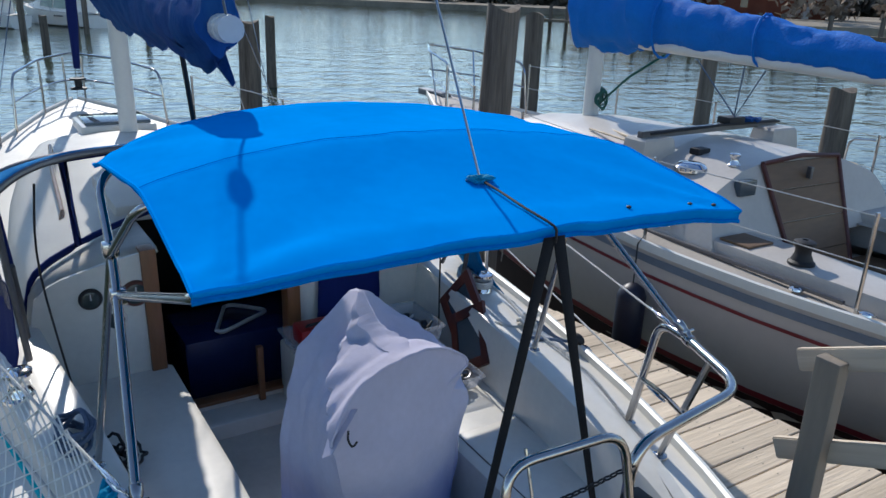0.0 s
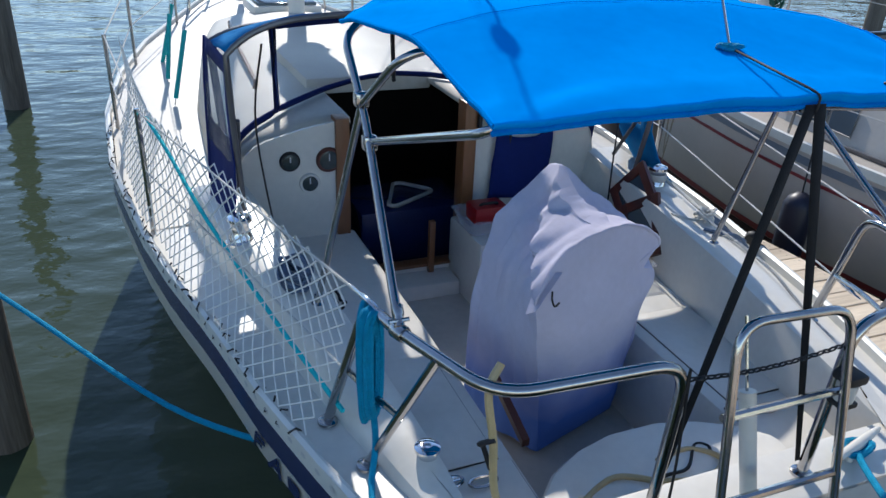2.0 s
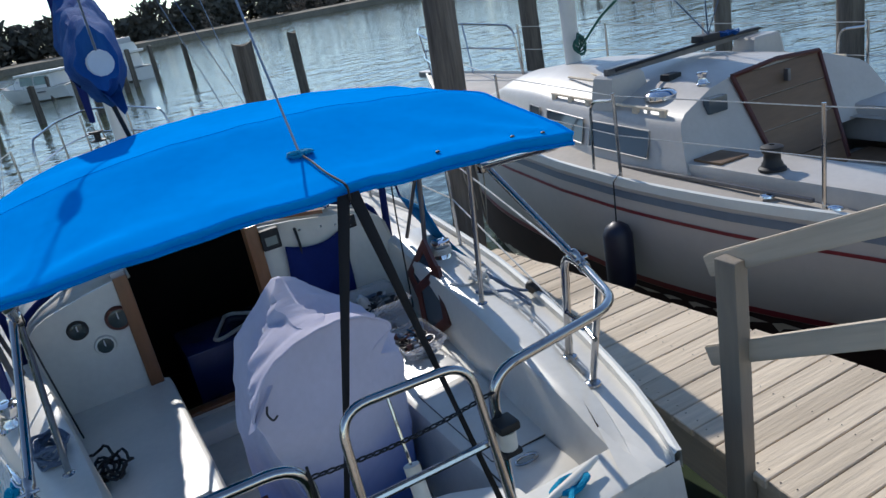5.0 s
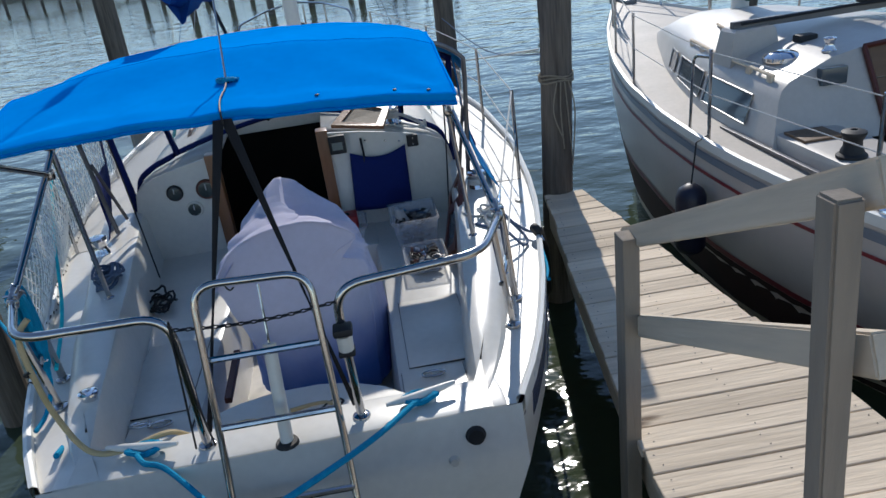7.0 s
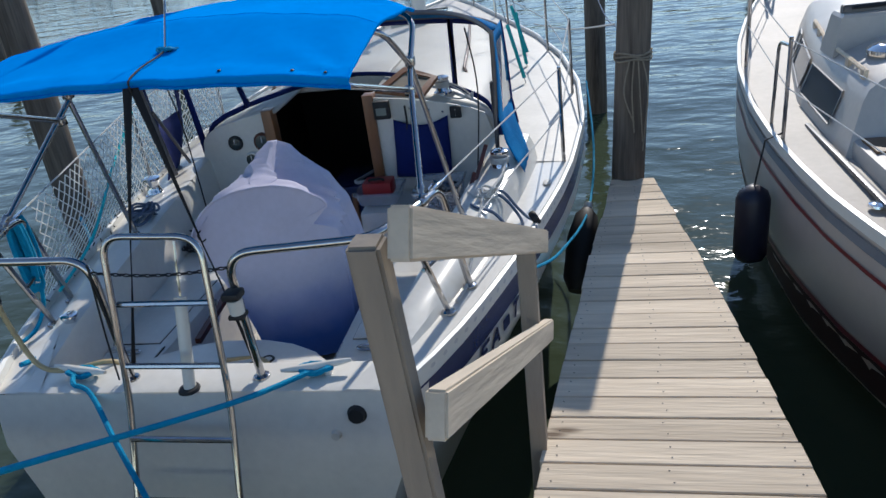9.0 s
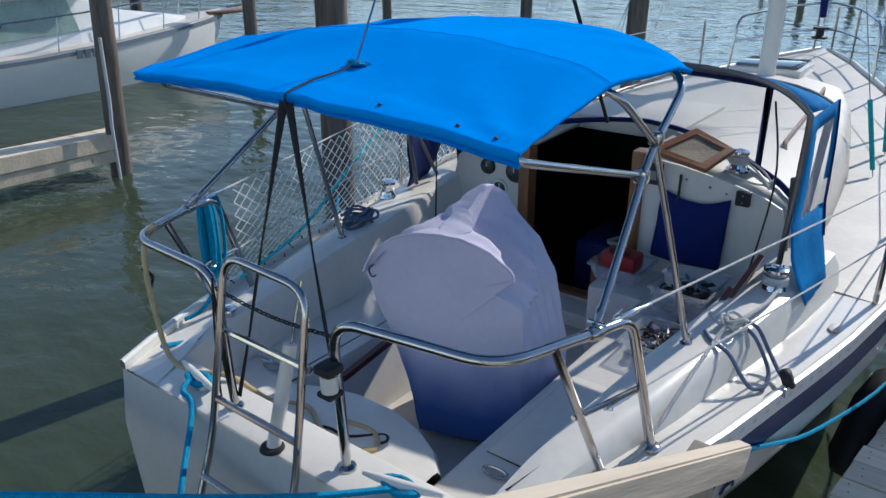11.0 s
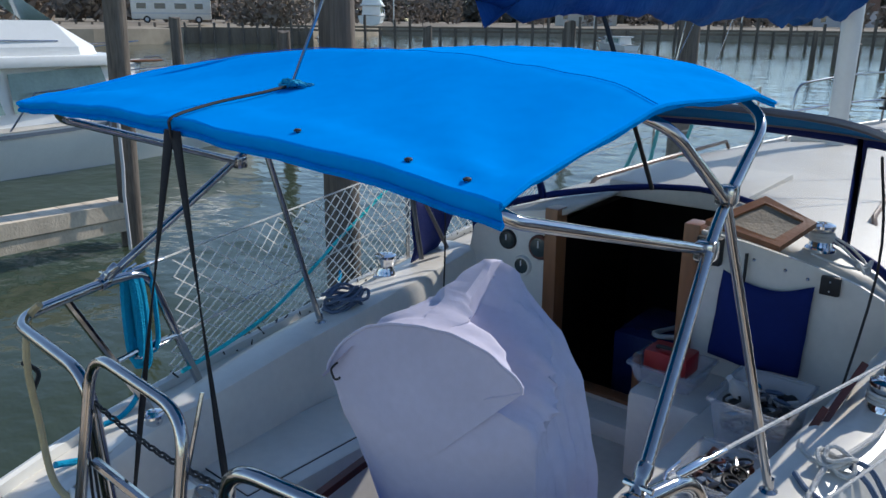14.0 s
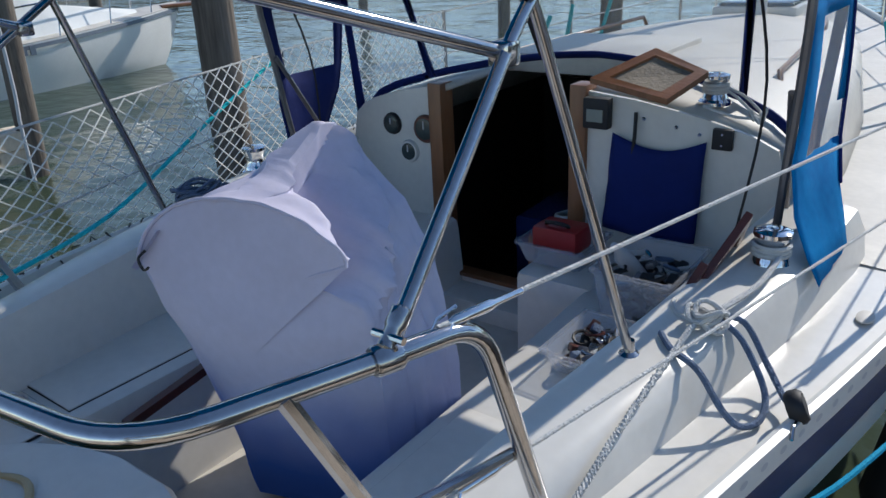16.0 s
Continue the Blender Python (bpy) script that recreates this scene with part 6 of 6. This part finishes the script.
for k in range(6):
    c = Vector((4.12, 4.5, 1.75 + 0.015 * k))
    tube(bm, [c + Vector((0.05 * math.cos(a + k), 0.04 * math.sin(a), 0.07 * math.sin(a + k))) for a in [2 * math.pi * q / 10 for q in range(10)]], 0.009, 5, closed=True)
part("vang_knot", bm, GLINE, nb)
for sgn in (-1, 1):
    posts = [(NX + sgn * (nbeam(y) - 0.05), y, nsheer(y)) for y in (-0.6, 1.0, 2.5, 4.2, 5.4, 6.6)]
    for x, y, z in posts:
        part("stanchion", pipe([(x, y, z), (x, y, z + 0.62)], 0.0125, 7), STEEL, nb)
    part("gate_brace", pipe(rounded([(posts[2][0], 2.80, posts[2][2]), (posts[2][0], 2.76, 1.60), (posts[2][0], 2.52, 1.62)], 0.08), 0.011, 7), STEEL, nb)
    for h in (0.6, 0.32):
        part("lifeline", pipe([(x, y, z + h) for x, y, z in posts], 0.004, 5), WROPE, nb)
    part("jib_track", boxed((min(NX + sgn * 1.18, NX + sgn * 1.21), 1.1, 1.06), (max(NX + sgn * 1.18, NX + sgn * 1.21), 2.7, 1.085), 0.004), DALU, nb)
bm = bmesh.new()
tube(bm, rounded([(NX - 0.60, 6.6, 1.3), (NX - 0.56, 6.65, 1.93), (NX - 0.35, 7.5, 2.02), (NX, 8.15, 2.06), (NX + 0.35, 7.5, 2.02), (NX + 0.56, 6.65, 1.93), (NX + 0.60, 6.6, 1.3)], 0.15), 0.0135, 8)
for x in (-0.3, 0.3):
    tube(bm, [(NX + x, 7.35, 1.36), (NX + x * 1.1, 7.5, 2.02)], 0.0125, 8)
tube(bm, [(NX - 0.58, 6.65, 1.63), (NX - 0.34, 7.45, 1.70), (NX, 8.1, 1.73), (NX + 0.34, 7.45, 1.70), (NX + 0.58, 6.65, 1.63)], 0.011, 8)
part("bow_pulpit", bm, STEEL, nb)
part("bow_roller", boxed((NX - 0.08, 7.6, 1.37), (NX + 0.08, 8.25, 1.46), 0.02), DALU, nb)
winch((3.19, 1.52, 1.148), 1.35, "black winch with a canvas hood on the neighbouring coaming", True)
winch((3.63, 2.47, 1.555), 0.8, "small chrome winch on the neighbouring cabin roof")
for x, y in ((2.975, 1.385), (2.99, 0.95)):
    g = thing("deck_fitting", "small chrome deck fitting", "deck fitting", "deck fittings", at=(x, y, 1.06))
    rel(g, part("plate", turned([(0.045, 0), (0.042, 0.012), (0.02, 0.02)], (x, y, 1.057), 14), CHROME, g))
g = thing("fender", "navy cylindrical fender hanging on the cream hull", "fender", at=(2.64, 2.39, 0.27))
rel(g, part("body", turned([(0.03, 0), (0.085, 0.03), (0.105, 0.07), (0.105, 0.44), (0.085, 0.49), (0.03, 0.53)], (2.64, 2.39, 0.27), 18), NFEND, g))
rel(g, part("lanyard", pipe([(2.64, 2.39, 0.79), (2.70, 2.45, 1.07), (2.80, 2.5, 1.09)], 0.006, 6), BLACK, g))

# ---- the next finger to port and the motor cruiser behind it ----
dock = thing("finger_pier", "pale weathered finger pier with a heavy edge beam", "pier")
for k in range(34):
    y = 3.9 - 0.30 * (k + 1)
    part("plank", boxed((-7.82, y, 0.12), (-7.46, y + 0.29, 0.16), 0.005), GWOOD, dock, smooth=False)
part("edge_beam", boxed((-7.46, -6.4, -0.03), (-7.38, 3.85, 0.165), 0.008), GWOOD, dock, smooth=False)
part("edge_beam", boxed((-7.45, -6.4, -0.2), (-7.40, 3.85, -0.04), 0.008), GWOOD, dock, smooth=False)
part("end_beam", boxed((-7.82, 3.78, -0.15), (-7.463, 3.85, 0.165), 0.008), GWOOD, dock, smooth=False)
g = thing("pipe_fender", "pale plastic conduit running down the piling", "pipe", at=(-7.27, 3.62, -0.4))
rel(g, part("pipe", pipe([(-7.26, 3.64, 1.4), (-7.28, 3.64, 0.6), (-7.27, 3.61, 0.3), (-7.27, 3.61, -0.5)], 0.022, 8), BARS, g))


YACHT = mat("bright_white_gelcoat", (0.84, 0.83, 0.79), 0.3, var=0.08, scale=2)


def motor_boat(x, y, zw, head, L, name, label, scale=1.0, flybridge=True):
    """A planing cruiser: flared hull, house with raked windows, bow rail and pulpit."""
    g = thing(name, label, "motorboat", at=(x, y, zw))
    g.rotation_euler = (0, 0, radians(head))
    WH = YACHT
    hb = lambda t: lerp(t, [(0, 1.35), (0.4, 1.45), (0.65, 1.28), (0.85, 0.75), (1, 0.04)]) * scale
    sh = lambda t: lerp(t, [(0, 0.75), (0.5, 0.88), (1, 1.22)]) * scale
    T = [k / 24 for k in range(25)]
    secs = []
    for t in T:
        b, s, yy = hb(t), sh(t), -L / 2 + L * t
        r = [(b, yy, s), (b * 0.96, yy - 0.1 * t * t, s * 0.7), (b * (0.86 - 0.2 * t * t), yy - 0.35 * t ** 3, s * 0.25), (b * (0.8 - 0.35 * t * t), yy - 0.6 * t ** 3, -0.1), (0, yy - 0.9 * t ** 3, -0.4)]
        secs.append([(-a, c, d) for a, c, d in r] + r[-2::-1])
    part("hull", loft(bmesh.new(), secs, caps=(True, False)), WH, g)
    part("rub_rail", loft(bmesh.new(), [[(s2 * (hb(t) + 0.03), -L / 2 + L * t, sh(t) - 0.10), (s2 * (hb(t) + 0.03), -L / 2 + L * t, sh(t) - 0.03)] for s2 in (1,) for t in T]), GREYS, g)
    part("deck", loft(bmesh.new(), [[(hb(t) * k, -L / 2 + L * t, sh(t) + 0.10 * (1 - k * k)) for k in (-0.98, -0.5, 0, 0.5, 0.98)] for t in T]), GEL2, g)
    hs = lambda t, k: (hb(t) * k)
    house = []
    for t, h, k in ((0.18, 1.05, 0.80), (0.60, 1.05, 0.80), (0.70, 0.50, 0.78), (0.88, 0.12, 0.62)):
        yy, s, w = -L / 2 + L * t, sh(t), hb(t) * k
        house.append([(-w, yy, s), (-w * 0.88, yy, s + h * scale), (w * 0.88, yy, s + h * scale), (w, yy, s)])
    part("house", loft(bmesh.new(), house, caps=(True, True)), WH, g, smooth=False)
    GL = mat("cabin_glass", (0.27, 0.37, 0.33), 0.05, var=0.3, scale=2)
    for s2 in (-1, 1):
        for ta, tb in ((0.22, 0.405), (0.42, 0.60)):
            q2 = [(s2 * (hb(t) * 0.8 * (1 - 0.12 * f) + 0.012), -L / 2 + L * t, sh(t) + 1.05 * scale * f) for t, f in ((ta, 0.26), (tb, 0.26), (tb - 0.015, 0.90), (ta, 0.90))]
            bm = bmesh.new()
            bm.faces.new([bm.verts.new(p) for p in q2])
            part("side_window", bm, GL, g, smooth=False)
        part("hull_vent", boxed((min(s2 * hb(0.3) * 0.99, s2 * hb(0.3) * 1.02), -L * 0.25, sh(0.3) - 0.30), (max(s2 * hb(0.3) * 0.99, s2 * hb(0.3) * 1.02), -L * 0.14, sh(0.3) - 0.20)), DALU, g)
    for xa, xb in ((-0.92, -0.34), (-0.30, 0.30), (0.34, 0.92)):
        a, b = (0.605, 0.98), (0.69, 0.60)
        q2 = []
        for t, f in ((a[0], a[1]), (b[0], b[1])):
            yy, s = -L / 2 + L * t + 0.04, sh(t)
            w = hb(t) * 0.70
            h = (1.0 if t < 0.65 else 0.57) * scale
            q2.append([(w * xa, yy, s + h), (w * xb, yy, s + h)])
        bm = loft(bmesh.new(), q2)
        part("windscreen", bm, GL, g, smooth=False)
    part("hardtop", boxed((-1.25 * scale, -L * 0.36, sh(0.4) + 1.05 * scale), (1.25 * scale, L * 0.13, sh(0.4) + 1.25 * scale), 0.06), WH, g)
    if flybridge:
        z0, fb = sh(0.4) + 1.25 * scale, []
        for h, w, f in ((0, 1.1, 0.09), (0.15, 1.1, 0.085), (0.6, 0.92, 0.02)):
            fb.append([(-w * scale, -L * 0.30, z0 + h * scale), (w * scale, -L * 0.30, z0 + h * scale), (w * scale, L * f * 0.5, z0 + h * scale), (w * 0.7 * scale, L * f, z0 + h * scale), (-w * 0.7 * scale, L * f, z0 + h * scale), (-w * scale, L * f * 0.5, z0 + h * scale)])
        part("flybridge", loft(bmesh.new(), fb, close=True, caps=(True, True)), WH, g, smooth=False)
        for q3 in range(7):
            part("lettering_bar", boxed((0.965 * scale, -L * 0.16 + 0.11 * q3, z0 + 0.36 * scale), (1.02 * scale, -L * 0.16 + 0.11 * q3 + 0.06, z0 + 0.46 * scale)), GREYS, g)
        part("grab_rail", pipe([(1.05 * scale, -L * 0.2, z0 + 0.25 * scale), (1.08 * scale, -L * 0.1, z0 + 0.27 * scale), (1.06 * scale, L * 0.01, z0 + 0.25 * scale)], 0.015, 6), STEEL, g)
        bm = loft(bmesh.new(), [[(-0.7 * scale, L * 0.02, sh(0.4) + 1.85 * scale), (0.7 * scale, L * 0.02, sh(0.4) + 1.85 * scale)], [(-0.65 * scale, L * -0.03, sh(0.4) + 2.25 * scale), (0.65 * scale, L * -0.03, sh(0.4) + 2.25 * scale)]])
        part("bridge_screen", bm, GL, g, smooth=False)
        part("bridge_seat", boxed((-0.9 * scale, -L * 0.28, sh(0.4) + 1.8 * scale), (0.9 * scale, -L * 0.2, sh(0.4) + 2.3 * scale), 0.08), BARS, g)
    bm = bmesh.new()
    for s2 in (-1, 1):
        rail = [(s2 * hb(t) * 0.93, -L / 2 + L * t, sh(t) + 0.62 * scale) for t in (0.45, 0.6, 0.75, 0.9, 1.0)]
        tube(bm, [(s2 * hb(0.4) * 0.93, -L * 0.1, sh(0.4))] + rail, 0.018, 6)
        for t in (0.55, 0.68, 0.8, 0.92):
            tube(bm, [(s2 * hb(t) * 0.96, -L / 2 + L * t - 0.1, sh(t)), (s2 * hb(t) * 0.93, -L / 2 + L * t, sh(t) + 0.62 * scale)], 0.014, 6)
    part("bow_rail", bm, STEEL, g)
    part("bow_platform", boxed((-0.22, L / 2 - 0.5, sh(1) - 0.02), (0.22, L / 2 + 0.75, sh(1) + 0.06), 0.03), WOOD, g)
    part("anchor", pipe([(0, L / 2 + 0.2, sh(1) + 0.12), (0, L / 2 + 0.7, sh(1) + 0.16), (0, L / 2 + 0.9, sh(1))], 0.03, 6), DALU, g)
    return g


motor_boat(-13.9, 5.3, -0.4, 0, 10.2, "motor_cruiser", "white motor cruiser with green-tinted windows in the next slip")
# a registration on the bow, unreadable
g = thing("hull_number", "small dark figures on the cruiser's side", "lettering", at=(-12.6, 6.5, 0.3))
for k in range(3):
    rel(g, part("bar", boxed((-12.53, 6.0 + 0.16 * k, 0.36), (-12.50, 6.10 + 0.16 * k, 0.52)), GREYS, g))
motor_boat(-24, 7.5, -0.4, 0, 10.5, "motor_cruiser", "white sport fishing cruiser with a raised bridge", 1.1)

# ---- main dock under the walk ----
md = thing("main_dock", "grey plank dock from which the boats are boarded", "dock")
for k in range(24):
    part("plank", boxed((-9 + 0.0, -1.32 - 0.145 * (k + 1), 1.02), (9, -1.32 - 0.145 * k - 0.006, 1.06), 0.004), GWOOD, md, smooth=False)
part("fascia", boxed((-9, -1.31, 0.80), (9, -1.27, 1.055), 0.004), RAILWOOD, md, smooth=False)

# ---- the far shore ----
def polar(az, d, z=0.0):
    return Vector((math.sin(radians(az)) * d, math.cos(radians(az)) * d, z))


SHOREC = mat("shore_ground", (0.36, 0.31, 0.24), 0.95, var=0.4, scale=0.15, bump=0.3, bscale=2, spec=0.1)
BULK = mat("timber_bulkhead", (0.24, 0.195, 0.15), 0.9, var=0.4, scale=0.6, stretch=(1, 1, 0.2), spec=0.1)
azs = [-110 + 5 * k for k in range(40)]
dist = lambda az: 100 + 14 * math.sin(az * 0.11) + (55 if -47 < az < -6 else 150 if -6 <= az < 42 else 0)
bm = loft(bmesh.new(), [[polar(a, dist(a), -1.5), polar(a, dist(a), 1.3), polar(a, dist(a) + 6, 1.7), polar(a, dist(a) + 60, 2.4), polar(a, dist(a) + 900, 4)] for a in azs])
tagged(part("shore", bm, SHOREC, smooth=False), "brown grassy far bank of the harbour", "shore", kind="structure")


def wood(name, label, spots, col, seed, leaf=0.55, dense=190):
    """Bare and evergreen far trees: limbs and a ragged crown of many small clumps."""
    r = random.Random(seed)
    verts, faces = [], []
    for c, h, w in spots:
        def quad(p, d, s):
            side = d.cross(Vector((r.uniform(-1, 1), r.uniform(-1, 1), r.uniform(-1, 1)))).normalized() * s
            k = len(verts)
            verts.extend([p - side, p + side, p + d + side * 0.3, p + d - side * 0.3])
            faces.append((k, k + 1, k + 2, k + 3))
        quad(c, Vector((0, 0, h * 0.6)), 0.12 + h * 0.012)
        quad(c, Vector((0.1, 0, h * 0.6)), 0.12 + h * 0.012)
        for k in range(9):
            b = c + Vector((0, 0, h * r.uniform(0.2, 0.55)))
            quad(b, Vector((r.uniform(-1, 1) * w * 0.7, r.uniform(-1, 1) * w * 0.7, h * r.uniform(0.2, 0.4))), 0.08)
        for k in range(dense):
            a, q, z = r.uniform(0, 6.3), math.sqrt(r.random()), r.uniform(0.02, 1)
            rad = w * q * (1.15 - 0.75 * abs(z - 0.5)) * r.uniform(0.7, 1.2)
            p = c + Vector((math.cos(a) * rad, math.sin(a) * rad, h * z))
            quad(p, Vector((r.uniform(-1, 1), r.uniform(-1, 1), r.uniform(-0.3, 1))) * leaf * r.uniform(0.5, 1.3), leaf * 0.45)
    me = bpy.data.meshes.new(name)
    me.from_pydata(verts, [], faces)
    me.materials.append(col)
    o = new(name, me)
    return tagged(o, label, "trees", kind="stuff")


# lightened tones put the haze of distance into the trees' colour
TWIG = mat("bare_twigs", (0.33, 0.27, 0.22), 0.95, var=0.4, scale=0.3, spec=0.05)
PINE = mat("far_foliage", (0.15, 0.145, 0.125), 0.95, var=0.5, scale=0.2, spec=0.05)
r = random.Random(21)
wood("far_woods", "dark far treeline along the shore", [(polar(-108 + 1.15 * k + r.uniform(-0.5, 0.5), dist(-108 + 1.15 * k) + r.uniform(70, 130) * (0.3 if 88 < k < 131 else 1), 2.0), r.uniform(7, 12), r.uniform(4.5, 7.5)) for k in range(165)], PINE, 5, 2.0, 420)
wood("far_woods", "bare brown winter trees and scrub on the bank", [(polar(-105 + 2.0 * k + r.uniform(-1, 1), dist(-105 + 2.0 * k) + r.uniform(14, 45), 1.9), r.uniform(4, 8), r.uniform(2.2, 3.6)) for k in range(92)], TWIG, 6, 1.0)
wood("shore_scrub", "dense brown bush on the quay", [(polar(-55.2 + 0.8 * k, dist(-60) + 4, 1.6), r.uniform(3.0, 4.6), r.uniform(2.0, 2.8)) for k in range(6)], TWIG, 7, 0.55)

# timber quay face and the long far pier
quay = thing("quay_wall", "brown timber quay wall with leaning fender piles", "quay")
for k in range(40):
    a = -88 + 1.0 * k
    if a < -50:
        p, q2 = polar(a, 97), polar(a + 1.0, 97)
        part("sheet", loft(bmesh.new(), [[p + Vector((0, 0, -1)), p + Vector((0, 0, 1.5))], [q2 + Vector((0, 0, -1)), q2 + Vector((0, 0, 1.5))]]), BULK, quay, smooth=False)
        part("fender_pile", pipe([p + Vector((0.2, -0.2, -1)), p + Vector((0, 0, 2.0))], 0.16, 6), PILE, quay)
far = thing("far_pier", "long dark wooden pier on pilings across the water", "pier")
pa, pb = polar(-52, 93), polar(-6, 101)
part("deck", beam_between(pa + Vector((0, 0, 1.75)), pb + Vector((0, 0, 1.75)), 2.2, 0.22), BULK, far, smooth=False)
part("stringer", beam_between(pa + Vector((0, -1.1, 1.35)), pb + Vector((0, -1.1, 1.35)), 0.15, 0.25), BULK, far, smooth=False)
for k in range(44):
    p = pa.lerp(pb, k / 43)
    h = r.choice((1.7, 1.7, 2.6, 3.1))
    part("support_post", pipe([p + Vector((0, -1.2, -1.5)), p + Vector((0, -1.2, h))], 0.17, 7), PILE, far)
    if k % 4 == 1:
        part("rail_post", pipe([p + Vector((0, 1.0, 1.7)), p + Vector((0, 1.0, 2.9))], 0.06, 5), BULK, far)
far = thing("far_pier", "dark wooden pier with pilings far off to starboard", "pier")
pa, pb = polar(38, 70), polar(74, 60)
part("deck", beam_between(pa + Vector((0, 0, 1.2)), pb + Vector((0, 0, 1.2)), 2.2, 0.22), BULK, far, smooth=False)
for k in range(26):
    p = pa.lerp(pb, k / 25)
    part("support_post", pipe([p + Vector((0, -1.2, -1.5)), p + Vector((0, -1.2, r.choice((1.3, 1.6, 2.6))))], 0.17, 7), PILE, far)

# motor home, sheds and boats ashore
rv = thing("motor_home", "white motor home parked on the quay", "motor home", at=tuple(polar(-59.7, 104, 1.9)))
rv.rotation_euler = (0, 0, radians(59.7))
part("body", boxed((-5.0, -1.2, 0.45), (4.6, 1.2, 3.0), 0.2), GEL, rv)
for x0, x1 in ((-4.3, -3.2), (-2.2, -0.9), (0.2, 1.6), (2.6, 3.6)):
    part("window", boxed((x0, -1.215, 1.75), (x1, -1.19, 2.4)), TINT, rv)
part("stripe", boxed((-4.95, -1.215, 1.1), (4.5, -1.195, 1.3)), BARS, rv)
part("windscreen", boxed((4.58, -1.0, 1.5), (4.615, 1.0, 2.6)), TINT, rv)
part("roof_unit", boxed((-1.0, -0.5, 3.0), (0.1, 0.5, 3.3), 0.08), GEL, rv)
for x in (-3.2, 3.0):
    wh = part("wheel", turned([(0.42, -0.12), (0.45, -0.06), (0.45, 0.06), (0.42, 0.12)], (x, -1.1, 0.45), 18, axis=(0, 1, 0)), BLACK, rv)
    part("rim", turned([(0.22, -0.13), (0.20, 0.13)], (x, -1.12, 0.45), 14, axis=(0, 1, 0)), BARS, wh)


def shed(az, d, w, dep, h, roof, wallm, roofm, label):
    g = thing("shed", label, "building", at=tuple(polar(az, d, 1.6)))
    g.rotation_euler = (0, 0, radians(-az))
    part("wall", boxed((-w / 2, -dep / 2, -0.3), (w / 2, dep / 2, h)), wallm, g, smooth=False)
    part("roof", loft(bmesh.new(), [[(x, -dep / 2 - 0.3, h - 0.1), (x, 0, h + roof), (x, dep / 2 + 0.3, h - 0.1)] for x in (-w / 2 - 0.3, w / 2 + 0.3)]), roofm, g, smooth=False)
    for k in range(3):
        x = -w / 2 + w * (k + 0.5) / 3
        part("window", boxed((x - 0.5, -dep / 2 - 0.03, h * 0.4), (x + 0.5, -dep / 2 + 0.01, h * 0.75)), TINT, g, smooth=False)
    part("door", boxed((w * 0.36, -dep / 2 - 0.04, 0), (w * 0.36 + 0.9, -dep / 2 + 0.01, 2.0)), BARS, g, smooth=False)


ROOFM = mat("brown_roof", (0.12, 0.07, 0.05), 0.9, var=0.3, scale=0.6, spec=0.1)
REDW = mat("red_brown_wall", (0.20, 0.07, 0.045), 0.9, var=0.3, scale=0.6, spec=0.1)
shed(-72, 122, 10, 7, 4, 2.5, GEL2, ROOFM, "pale shed with a brown pitched roof on the quay")
shed(-30, 185, 14, 8, 4.5, 2.5, GEL2, ROOFM, "cream waterfront house with a brown roof")
shed(-13, 190, 12, 8, 4, 2.5, BARS, ROOFM, "grey waterfront house with a brown roof")
shed(52, 125, 22, 9, 4, 2, REDW, ROOFM, "long red-brown waterfront shed")
motor_boat(polar(-45.5, 112)[0], polar(-45.5, 112)[1], 2.2, 40, 12, "motor_yacht", "large white yacht laid up ashore on the bank", 1.2)
motor_boat(polar(-27.5, 88)[0], polar(-27.5, 88)[1], -0.4, 60, 7, "motor_boat", "small white boat lying at the far pier", 0.7, False)
motor_boat(polar(-49, 90)[0], polar(-49, 90)[1], -0.4, 70, 5.5, "motor_boat", "pale open boat lying at the far pier", 0.6, False)
motor_boat(4.4, 66, -0.2, 30, 9, "motor_cruiser", "grey-white cruiser moored far across the water", 1.0)
motor_boat(-1.1, 62, -0.2, 50, 6.5, "motor_boat", "pale hull moored among pilings across the water", 0.9, False)
for k in range(16):
    a = -14 + 1.5 * k + r.uniform(-0.5, 0.5)
    p = polar(a, r.uniform(38, 62))
    piling(p.x, p.y, r.uniform(1.2, 2.2), 0.17)
# bare masts over the far moorings
for k in range(9):
    p = polar(-66 + 7.5 * k + r.uniform(-2, 2), r.uniform(108, 150), 1.5)
    g = thing("mast", "bare aluminium mast of a boat laid up ashore", "mast", "far masts", at=tuple(p))
    rel(g, part("spar", pipe([p, p + Vector((0.1, 0, r.uniform(10, 14)))], 0.10, 6), ALU, g))
    rel(g, part("spreader", pipe([p + Vector((-0.9, 0, 6)), p + Vector((0.9, 0, 6))], 0.05, 5), ALU, g))
